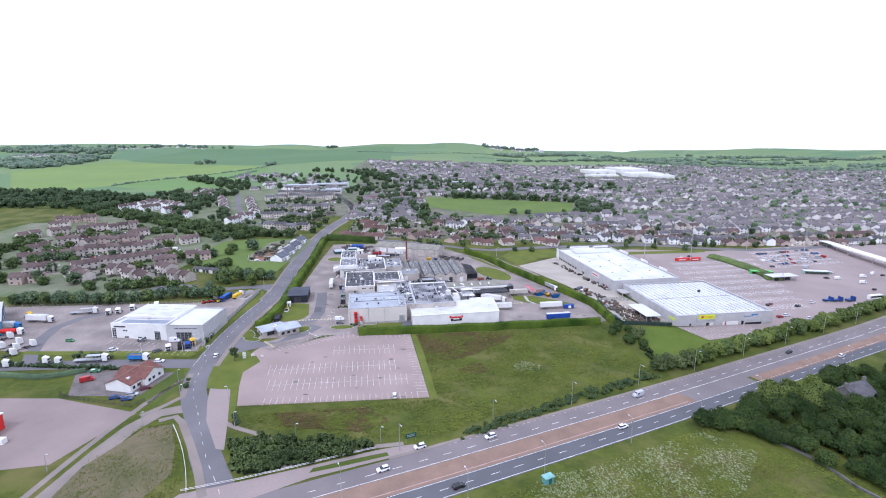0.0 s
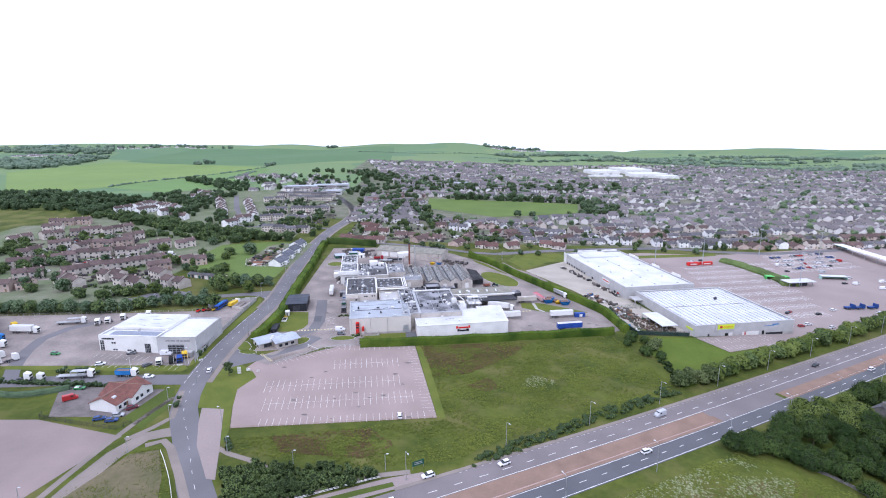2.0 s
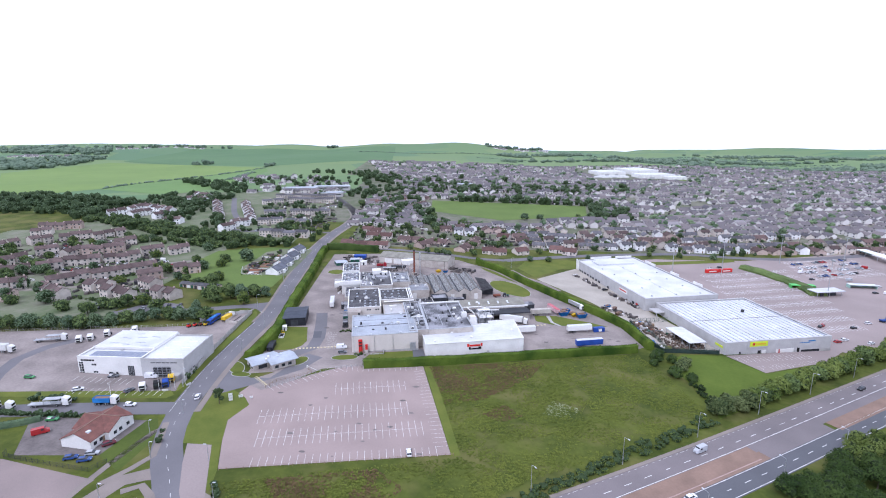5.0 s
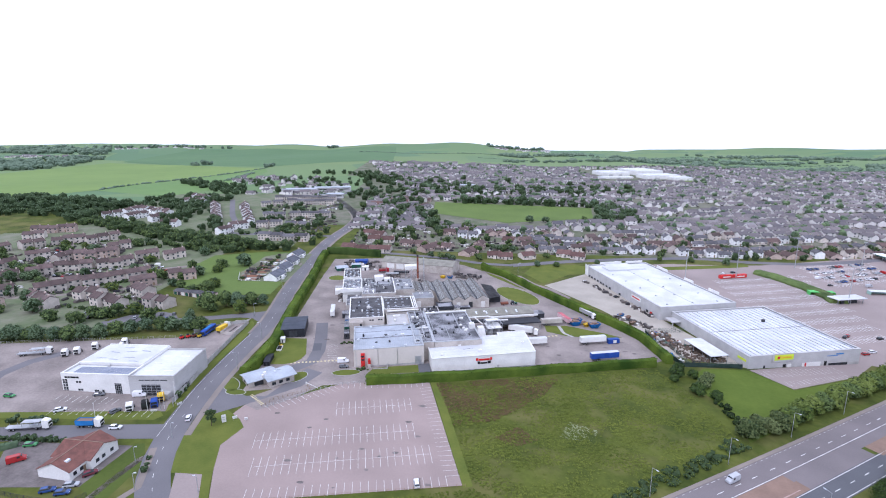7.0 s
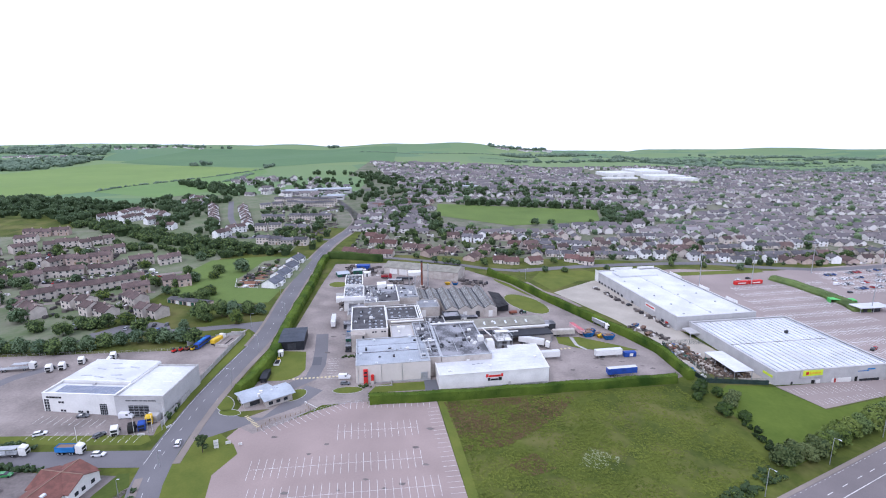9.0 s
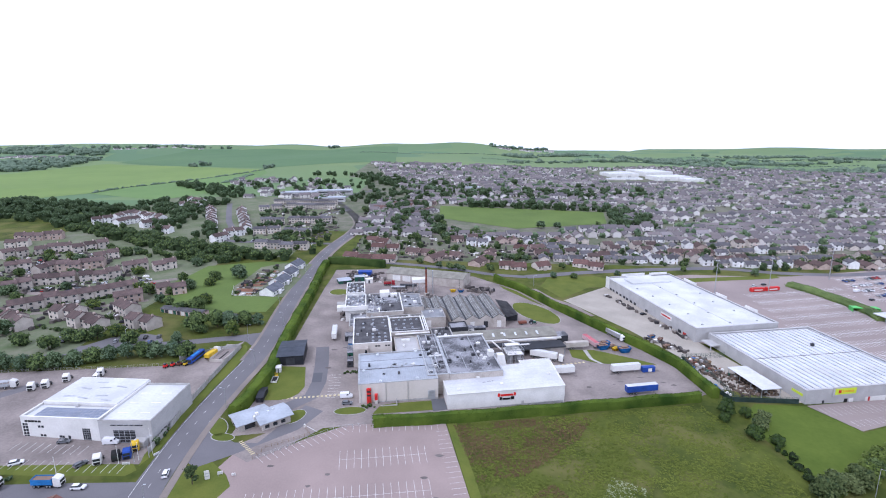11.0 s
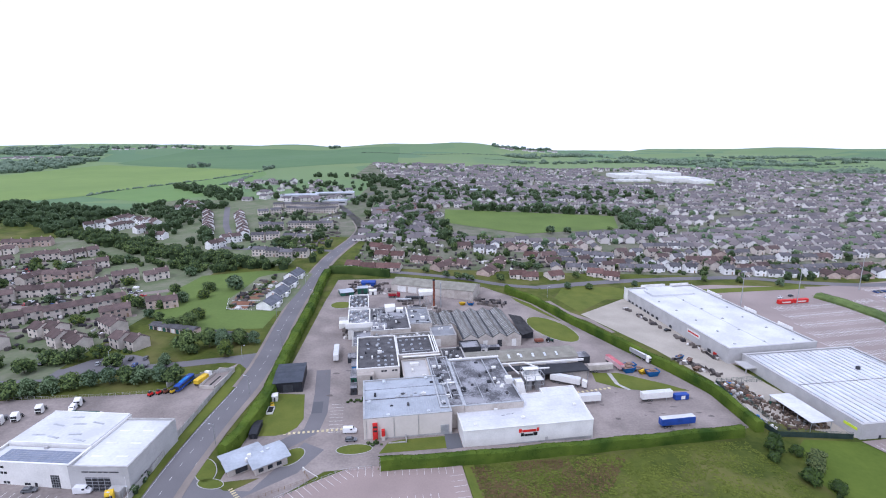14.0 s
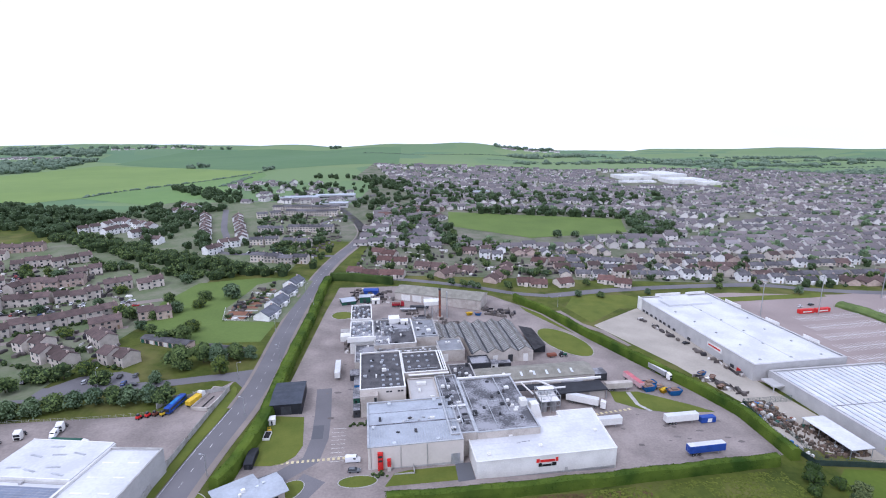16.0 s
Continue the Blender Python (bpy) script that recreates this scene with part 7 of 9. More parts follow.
for p, q in (((-273, 362), (-224, 408)), ((-309, 402), (-297, 410)), ((-301, 418), (-278, 427)), ((-274, 424), (-255, 439)), ((-366, 502), (-344, 515)), ((-339, 507), (-320, 527)), ((-303, 482), (-288, 492)),
             ((-382, 486), (-374, 502)), ((-411, 526), (-394, 532)), ((-320, 444), (-317, 459)), ((-261, 452), (-248, 462)), ((-241, 457), (-229, 467)), ((-263.8, 347.7), (-241.7, 337.2)), ((-239.9, 358.2), (-225.5, 352.4)), ((-213, 369.9), (-197.4, 358.8)),
             ((-221.4, 347.4), (-202.5, 338.3)), ((-190, 347.7), (-176.6, 340.6)), ((-400, 470), (-392, 486)), ((-350, 452), (-338, 462)), ((-352, 420), (-340, 432)), ((-300, 352), (-284, 362)), ((-330, 385), (-312, 398))):
    terrace(p, q, "terrace", TB, "terraces of the estate")
for p, q in (((-312, 455), (-284, 466)), ((-223, 382), (-211, 390)), ((-206, 398), (-192, 408)), ((-420, 548), (-384, 560)), ((-290, 330), (-270, 333))):
    terrace(p, q, "terrace_pink", "two-storey pinkish terraced house with brown roof", "terraces of the estate")
for p, q in (((-399, 622), (-384, 636)), ((-386, 641), (-378, 670)), ((-372, 661), (-345, 644)), ((-347, 650), (-328, 635)), ((-364, 610), (-357, 634)), ((-335, 603), (-325, 619)), ((-308, 581), (-291, 579)), ((-354, 727), (-318, 707)), ((-360, 763), (-330, 740)), ((-234, 543), (-226, 557)), ((-230, 566), (-220, 577)),
             ((-254, 589), (-303, 697)), ((-217, 584), (-264, 691))):
    terrace(p, q, "white", "white harled stepped terrace house with brown roof", "white terraces", 9.4)
for p, q in (((-245, 696), (-219, 709)), ((-216, 718), (-157, 722)), ((-217, 624), (-194, 633)), ((-189, 638), (-144, 639)), ((-210, 583), (-183, 587)), ((-180, 583), (-150, 580)), ((-188, 529), (-141, 526)), ((-240, 745), (-160, 752))):
    terrace(p, q, "flats", "long two-storey grey-roofed block of flats", "blocks of flats", 12.2)
for i, (x, y) in enumerate(((-134.5, 409), (-135.5, 430), (-136, 451), (-136.5, 471))):
    house(x, y, 80, "bungalow_slate", "white bungalow with a blue grey slate roof", "roadside bungalows")
BR = "low harled bungalow with a terracotta tiled roof"
for i, (p, q) in enumerate((((-103, 506), (-91, 503)), ((-90, 500), (-60, 496)), ((-84, 536), (-59, 533)), ((-51, 525), (-28, 518)), ((-33, 498), (-17, 517)), ((7, 487), (25, 527)), ((-15, 520), (-2, 511)), ((28, 487), (47, 486)), ((54, 485), (68, 490)), ((90, 497), (113, 488)), ((46, 542), (58, 536)),
                            ((-60, 681), (-34, 726)), ((-108, 724), (-82, 725)), ((-98, 781), (-30, 765)), ((-104, 760), (-60, 748)), ((-92, 560), (-70, 552)))):
    terrace(p, q, "bungalow_brown" if i in (3, 4, 5, 6, 11, 13) else "bungalow_red", BR, "tiled bungalows", 11.4)
for p, q in (((90, 549), (123, 535)), ((2, 554), (23, 555))):
    terrace(p, q, "semi", "white harled house with grey roof in a town street", "town houses", 10.0)

# the town: streets of bungalows and small houses
PARK = [(-40, 615), (75, 612), (185, 655), (205, 755), (80, 768), (-40, 775)]
rg = random.Random(31)
near_houses, far_houses = [], []
y = 503.0
row = 0
while y < 1330:
    x = -125 + 10 * math.sin(row * 1.3)
    right = min(1150, 0.90 * y + 60)
    left = -20 if y < 585 else (-120 if y < 760 else -60 - 0.25 * (y - 760))
    x = left
    tilt = 9 * math.sin(row * 0.45) + 4
    while x < right:
        yy = y + math.tan(radians(tilt)) * (x - left) * 0.22 + 7 * math.sin(x / 70 + row)
        x += rg.uniform(11.5, 15.5) * (1.0 if y < 800 else 1.12)
        if inside(x, yy, PARK) or (300 < x < 470 and 1030 < yy < 1300) or (x < 62 and yy < 562) or (x < 130 and yy < 508) or (85 < x < 130 and 528 < yy < 556) or rg.random() < 0.07:
            continue
        if abs((yy - 560) - 0.9 * (x - 130)) < 9 and x > 130:
            continue
        if x > 1000 - 0.2 * y and yy < 640 and rg.random() < 0.3:
            continue
        rz = tilt * 0.3 + (90 if noise.noise(Vector((x / 90, row * 0.6, 3.0))) > 0.12 else 0) + rg.uniform(-7, 7)
        (near_houses if (yy < 640 and x < 480) else far_houses).append((x, yy, rz))
    y += 21 if row % 2 else 15.5
    row += 1
LBL = {"semi": "white harled house with grey roof in a town street", "semi_brown": "pale harled house with brown roof in a town street", "bungalow_grey": "white bungalow with grey roof in a town street",
       "bungalow_pale": "pale harled bungalow with grey roof in a street", "bungalow_brown": "pinkish bungalow with brown roof in a street"}
near_houses.sort(key=lambda p: p[1] + abs(p[0] - 150) * 0.15)
far_houses += near_houses[105:]
for x, y, rz in near_houses[:105]:
    st = rg.choice(("bungalow_pale", "bungalow_pale", "bungalow_grey", "bungalow_brown", "semi", "semi_brown"))
    house(x, y, rz, st, LBL[st], "town houses")


def house_mass(name, label, places, wall_mat, roof_mat, seed, big=1.0):
    """Far houses, joined: walls with dark windows and gabled roofs."""
    rg = random.Random(seed)
    wv, wf, rv, rf, gv, gf = [], [], [], [], [], []
    for x, y, rz in places:
        w, d, h, r = rg.uniform(9, 14) * big, rg.uniform(8, 9.5), rg.choice((2.5, 2.5, 2.7, 4.7)), rg.uniform(2.1, 2.8)
        z = height(x, y)
        def put(px, py, pz):
            a, c = turn(px, py, rz, x, y)
            return (a, c, z + pz)
        k = len(wv)
        for sx in (-w / 2, w / 2):
            wv += [put(sx, -d / 2, -2), put(sx, d / 2, -2), put(sx, d / 2, h), put(sx, 0, h + r), put(sx, -d / 2, h)]
        wf += [(k, k + 4, k + 3, k + 2, k + 1), (k + 5, k + 6, k + 7, k + 8, k + 9), (k, k + 5, k + 9, k + 4), (k + 1, k + 2, k + 7, k + 6)]
        k = len(rv)
        o = 0.35
        e = o * r / (d / 2)
        for sx in (-w / 2 - o, w / 2 + o):
            rv += [put(sx, -d / 2 - o, h - e + 0.12), put(sx, 0, h + r + 0.12), put(sx, d / 2 + o, h - e + 0.12), put(sx, d / 2 + o, h - e - 0.05), put(sx, 0, h + r - 0.05), put(sx, -d / 2 - o, h - e - 0.05)]
        for i in range(6):
            j = (i + 1) % 6
            rf.append((k + i, k + j, k + 6 + j, k + 6 + i))
        rf += [(k, k + 5, k + 4, k + 1), (k + 1, k + 4, k + 3, k + 2), (k + 6, k + 7, k + 10, k + 11), (k + 7, k + 8, k + 9, k + 10)]
        for zz in ((0.8,) if h < 4 else (0.8, 3.2)):
            for px in (-w * 0.28, w * 0.22):
                for s in (-1, 1):
                    k = len(gv)
                    yy = s * (d / 2 + 0.06)
                    gv += [put(px - 0.8, yy, zz), put(px + 0.8, yy, zz), put(px + 0.8, yy, zz + 1.3), put(px - 0.8, yy, zz + 1.3)]
                    gf.append((k, k + 1, k + 2, k + 3))
    ob = tagged(new(name), label, "houses", kind="stuff")
    from_arrays("walls", wv, wf, wall_mat, ob)
    from_arrays("roofs", rv, rf, roof_mat, ob)
    from_arrays("windows", gv, gf, HOUSE_GLASS, ob)


FAR_WALL = island_mat("far_house_walls", (0.44, 0.41, 0.385), (0.82, 0.79, 0.765), 0.95, big=0.01)
# Roof greys lifted over the near slates to put haze into the colour.
FAR_ROOF = island_mat("far_house_roofs", (0.092, 0.090, 0.098), (0.285, 0.272, 0.280), 0.9, warm=(0.190, 0.166, 0.163), big=0.012)
house_mass("town_houses", "far streets of small pale houses with dark roofs", far_houses, FAR_WALL, FAR_ROOF, 41)
rg = random.Random(43)
# farther quarters and the village by the junction
village = [(rg.uniform(-300, -160), rg.uniform(790, 900), rg.uniform(0, 180)) for _ in range(40)] + [(rg.uniform(-110, -30), rg.uniform(590, 800), rg.uniform(0, 180)) for _ in range(48)] + [(rg.uniform(-380, -230), rg.uniform(900, 1010), rg.uniform(0, 180)) for _ in range(26)]
village += [(rg.uniform(-100, 420), rg.uniform(1000, 1330), rg.choice((5, 8, 95)) + rg.uniform(-6, 6)) for _ in range(190)]
village = [v for v in village if not (300 < v[0] < 470 and 1030 < v[1] < 1300)]
village = off_road(village, 14.0)
house_mass("village_houses", "far cluster of pale houses by the junction", village, FAR_WALL, FAR_ROOF, 44)
ridge_farms = [(rg.uniform(-1400, -1020), 2240 + rg.uniform(-20, 20), rg.uniform(0, 180)) for _ in range(16)] + [(rg.uniform(200, 420), 2200 + rg.uniform(-20, 40), rg.uniform(0, 180)) for _ in range(18)] + [(-1280 + i * 12, 1570 + 1.2 * (i % 5) + rg.uniform(-20, 20), rg.uniform(-20, 20)) for i in range(18)]
house_mass("farm_houses", "far farms and hamlets on the ridge", ridge_farms, FAR_WALL, FAR_ROOF, 45, 1.6)
# garden trees of the town
tp = [(x + rg.uniform(-9, 9), y + rg.choice((-8.5, 8.5)) + rg.uniform(-2, 2)) for x, y, _ in rg.sample(far_houses, 2000)]
scatter_plants("town_trees", "garden trees and shrubs among far houses", "trees", tp, LEAF_DARK, 46, 2.5, 7.5, 4, 10, 26, 0.75, LEAF_DARK)
tp = [(x + rg.uniform(-9, 9), y + rg.choice((-8.5, 8.5)) + rg.uniform(-2, 2)) for x, y, _ in near_houses[:105] if rg.random() < 0.9]
scatter_plants("town_trees", "garden trees and shrubs among town houses", "trees", tp, LEAF_DARK, 47, 2.0, 6.5, 3.5, 8, 70, 0.5)
# street surfaces between the rows
row, y = 0, 503.0
while y < 1000:
    left = 40 if y < 585 else (-100 if y < 760 else -60)
    tilt = 9 * math.sin(row * 0.45) + 4
    off = 7.7 if row % 2 == 0 else 10.5
    if row % 2 == 1 and not 600 < y < 780:
        ribbon("street", [(x, y + math.tan(radians(tilt)) * (x - left) * 0.22 + 7 * math.sin(x / 70 + row) + off) for x in range(left, int(0.9 * y), 40)], -3.6, 3.6, 0.15, PAVING, "grey residential street between house rows", "road")
    y += 21 if row % 2 else 15.5
    row += 1
YARD_MIX = island_mat("mixed_garden_clutter", (0.03, 0.03, 0.035), (0.72, 0.70, 0.67), 0.7, warm=(0.15, 0.13, 0.115), k=0.95, big=0.3)


def clutter(name, label, places, seed, lo=0.7, hi=2.4):
    """Sheds, bins, fence panels and cars behind houses, joined."""
    rg = random.Random(seed)
    vs, fs = [], []
    for x, y in places:
        kind = rg.random()
        w, d, h = (rg.uniform(3, 8), 0.12, rg.uniform(1.0, 1.8)) if kind < 0.35 else ((4.0, 1.7, 1.4) if kind < 0.7 else (rg.uniform(1.5, 3), rg.uniform(1.5, 2.5), rg.uniform(1.6, hi)))
        rz, z, k = rg.choice((0, 90)) + rg.uniform(-12, 12), height(x, y), len(vs)
        for zz, f in ((-0.4, 1.0), (h * 0.55, 1.0), (h, 0.72 if 0.35 <= kind < 0.7 else 0.96)):
            for sx, sy in ((-1, -1), (1, -1), (1, 1), (-1, 1)):
                a, c = turn(sx * w / 2 * f, sy * d / 2 * f, rz, x, y)
                vs.append((a, c, z + zz))
        fs += [(k + i + o, k + (i + 1) % 4 + o, k + 4 + (i + 1) % 4 + o, k + 4 + i + o) for o in (0, 4) for i in range(4)] + [(k + 8, k + 9, k + 10, k + 11)]
    return tagged(from_arrays(name, vs, fs, YARD_MIX), label, "clutter", kind="stuff")


cg = random.Random(55)
clutter("garden_clutter", "sheds, fences and cars in the town gardens", [(x + cg.uniform(-9, 9), y + cg.choice((-7.5, 7.5)) + cg.uniform(-2.5, 2.5)) for x, y, _ in far_houses + near_houses[:105] if y < 900 for _ in range(2)], 56)
clutter("garden_clutter", "sheds, fences and cars among the flats", [q for q in fill([(-235, 705), (-212, 590), (-195, 535), (-140, 535), (-128, 600), (-150, 740), (-230, 760)], 260, 57, 2.5)], 58)
clutter("garden_clutter", "sheds, fences and cars of the estate", fill([(-290, 372), (-240, 335), (-185, 345), (-215, 395), (-232, 440), (-300, 500), (-370, 520), (-390, 470)], 300, 59, 2.5), 60)
clutter("garden_clutter", "sheds and fences among tiled bungalows", off_road(fill([(-100, 506), (-20, 500), (60, 492), (120, 505), (120, 560), (0, 600), (-100, 610)], 260, 61, 2.5)), 62)
clutter("garden_clutter", "sheds and fences behind the roadside bungalows", fill([(-160, 402), (-144, 402), (-145, 478), (-156, 470), (-163, 440)], 34, 63, 3.0), 64)
mesh_fence([(-165, 421), (-158.5, 401), (-143, 400.8)], 1.1, "low white garden wall of a bungalow", HARL_WHITE, 2.4, (0.3, 0.6, 0.95), wires=0)
for yy, x0 in ((419, -163), (437, -162), (455, -160)):
    mesh_fence([(x0, yy), (-144, yy + 1)], 1.3, "weathered timber garden fence", WOOD, 2.4, (0.3, 0.6, 0.95), wires=0, group="garden fences")
clutter("yard_clutter", "pallets, bins and scrap at the back of the works", fill([site(-8, 172), site(16, 168), site(20, 196), site(-14, 200)], 36, 65, 1.6) + fill([site(74, 140), site(92, 136), site(92, 152), site(72, 156)], 26, 66, 1.6) + fill([site(22, 146), site(48, 126), site(54, 130), site(30, 152)], 20, 67, 1.8), 68, 0.4, 1.4)
clutter("yard_clutter", "pallets and bins against the works' side wall", [site(-5.4 + (i % 2), 34 + i * 2.6) for i in range(14)] + [site(-11 - (i % 2), 96 + i * 3) for i in range(8)], 69, 0.4, 1.3)
sw_ = random.Random(71)
clutter("yard_clutter", "cages and bins along the store's service wall", [(95.4 + 20.4 * f + sw_.uniform(-1.6, 0.4), 420 - 74.8 * f) for f in [sw_.random() for _ in range(26)]], 72, 0.4, 1.1)
clutter("yard_clutter", "scrap and bins beside the service yard hedge", [(92 + 15 * f + sw_.uniform(-1.5, 3), 344 - 18 * f + sw_.uniform(-2, 2)) for f in [sw_.random() for _ in range(22)]], 73, 0.4, 1.2)
# white works beyond the town
for x, y, w, d, h, rz in ((330, 1150, 60, 60, 8, 8), (400, 1085, 70, 50, 8, 8), (405, 1160, 60, 90, 10, 8), (290, 1104, 90, 16, 3, 4), (445, 1060, 40, 30, 6, 8)):
    b = thing("far_factory", x, y, rz, "large plain white industrial building", "building", "white works beyond the town")
    part("wall", boxes((0, w, 0, d, -6, h), bevel=0.2), WHITE_WALL, b)
    part("roof", boxes((1, w - 1, 1, d - 1, h, h + 0.6)), WHITE_ROOF, b)
    part("door", boxes((w * 0.2, w * 0.35, -0.3, 0, -4, h * 0.5), (w * 0.6, w * 0.7, -0.3, 0, -4, h * 0.5)), GREY_CLAD, b)
for x, y, w, d, h in ((-250, 800, 50, 20, 6), (-215, 830, 60, 18, 5), (-190, 770, 36, 16, 5), (10, 900, 30, 14, 5)):
    b = thing("far_hall", x, y, 6, "low grey hall with a pale flat roof", "building", "halls by the junction")
    part("wall", boxes((0, w, 0, d, -3, h)), GREY_CLAD, b)
    part("roof", boxes((-0.3, w + 0.3, -0.3, d + 0.3, h, h + 0.5)), BLUE_ROOF, b)
    part("window", boxes((2, w - 2, -0.1, 0, h * 0.4, h * 0.7)), GLASS, b)

# the red-roofed house in the yard, the house in the wood, the edge of a brick store
rh = thing("cross_gabled_house", -128.8, 198.8, -9, "white walled house with a brownish red cross-gabled roof", "house")
bm = bmesh.new()
gable_walls(bm, -6.8, 7.2, -5.5, 5.5, 3.0, 2.5, -1.5)
part("wall", bm, WHITE_WALL, rh)
bm = bmesh.new()
gable_walls(bm, -11.6, 6.2, -5.6, 5.6, 3.0, 2.52, -1.5)
bmesh.ops.transform(bm, matrix=pose(0, 0, 0, 0, 0, 90), verts=bm.verts)
part("wall", bm, WHITE_WALL, rh)
bm = bmesh.new()
gable(bm, -6.8, 7.2, -5.5, 5.5, 3.06, 2.5, 0.3, 0.2)
part("roof", bm, HOUSE_RED, rh)
bm = bmesh.new()
gable(bm, -11.6, 6.2, -5.6, 5.6, 3.06, 2.52, 0.3, 0.2)
bmesh.ops.transform(bm, matrix=pose(0, 0, 0, 0, 0, 90), verts=bm.verts)
part("cross_roof", bm, HOUSE_RED, rh)
part("ridge_tiles", boxes((-7.0, 7.4, -0.14, 0.14, 5.72, 5.9), (-0.14, 0.14, -11.8, -0.14, 5.74, 5.92), (-0.14, 0.14, 0.14, 6.4, 5.74, 5.92), bevel=0.03), MEDIAN, rh)
part("rooflight", boxes((2.0, 3.0, -9.4, -8.0, 4.3, 5.0)), SKYLIGHT, rh)
for x, y in ((7.2, -3.6), (7.2, -1.2), (7.2, 2.2)):
    part("window", boxes((x, x + 0.08, y, y + 1.3, 0.9, 2.1)), GLASS, rh)
for y in (-10.4, -8.0):
    part("window", boxes((5.6, 5.68, y, y + 1.2, 0.9, 2.1)), GLASS, rh)
part("door", boxes((5.6, 5.7, -6.8, -5.9, -1, 2.0)), WOOD, rh)
wc = thing("stone_house", 167.6, 191.0, 25, "old grey stone house with a slate roof", "house")
bm = bmesh.new()
gable_walls(bm, -7, 7, -4.5, 4.5, 6.0, 3.4, -1)
part("wall", bm, ASBESTOS, wc)
bm = bmesh.new()
gable(bm, -7, 7, -4.5, 4.5, 6.0, 3.4, 0.3, 0.2)
part("roof", bm, ROOF_GREY, wc)
bm = bmesh.new()
gable(bm, 0, 7, -2.6, 2.6, 6.0, 2.6, 0.3, 0.2)
bmesh.ops.transform(bm, matrix=pose(0, 0, 0, 0, 0, -90), verts=bm.verts)
part("cross_gable", bm, ROOF_GREY, wc)
part("chimney", boxes((-7, -5.8, -0.6, 0.6, 7, 11), (5.8, 7, -0.6, 0.6, 7, 11), bevel=0.05), ASBESTOS, wc)
part("window", boxes(*[(x, x + 1.0, -4.58, -4.5, z, z + 1.6) for x in (-5, 3.5) for z in (1, 4)]), GLASS, wc)
br = thing("red_store", -157.5, 148.5, 0, "red clad store with grey lean-to boxes", "building")
part("wall", boxes((-14, 4.0, 0, 12, -2, 5.4), bevel=0.1), RED, br)
part("roof", boxes((-14.2, 4.2, -0.2, 12.2, 5.4, 5.8)), WHITE_WALL, br)
part("plant_box", boxes((4.2, 8.0, 1, 4.6, -1, 2.4), (8.4, 11.5, 2, 4, -1, 1.6), bevel=0.1), WHITE_WALL, br)

# low lock-up garages at the foot of the green
for x, y, w, rz in ((-187, 367.5, 30, -18), (-152, 357.5, 24, -14)):
    g = thing("garage_block", x, y, rz, "low row of lock-up garages with dark roofs", "garages", "lock-up garages")
    part("wall", boxes((0, w, 0, 6, -1.5, 2.2)), HARL_PINK, g)
    bm = bmesh.new()
    gable(bm, 0, w, 0, 6, 2.25, 0.9, 0.25, 0.15)
    part("roof", bm, FELT_DARK, g)
    for k in range(int(w / 3)):
        part("garage_door", boxes((0.4 + k * 3, 2.6 + k * 3, -0.07, 0, -0.6, 1.9)), (GREENP, DARK_STEEL, WHITE_WALL)[k % 3], g)

# ---- vehicles ----
def wheel(b, x, y, r, w=0.22):
    bm = bmesh.new()
    tube(bm, (x, y - w / 2, r), (x, y + w / 2, r), r, n=12)
    t = part("wheel", bm, RUBBER, b)
    if r > 0.4:
        bm = bmesh.new()
        tube(bm, (x, y - w / 2 - 0.015, r), (x, y + w / 2 + 0.015, r), r * 0.55, n=10)
        part("rim", bm, STEEL, t)


def loft(bm, secs):
    """Joins cross-sections (x, half width at the sill, half width at the top, z0, z1) into a rounded body."""
    rows = []
    for x, w0, w1, z0, z1 in secs:
        rows.append([bm.verts.new(p) for p in ((x, -w0, z0), (x, -w0, z0 + (z1 - z0) * 0.6), (x, -w1, z1), (x, w1, z1), (x, w0, z0 + (z1 - z0) * 0.6), (x, w0, z0))])
    for a, b in zip(rows, rows[1:]):
        for i in range(6):
            j = (i + 1) % 6
            bm.faces.new((a[i], b[i], b[j], a[j]))
    bm.faces.new(rows[0])
    bm.faces.new(list(reversed(rows[-1])))


CARS = {}
CAR_PAINT = {"white": (0.75, 0.75, 0.76), "silver": (0.42, 0.43, 0.45), "black": (0.018, 0.018, 0.02), "grey": (0.12, 0.125, 0.135), "blue": (0.03, 0.07, 0.22), "red": (0.36, 0.025, 0.025), "green": (0.05, 0.22, 0.07), "maroon": (0.13, 0.02, 0.03)}


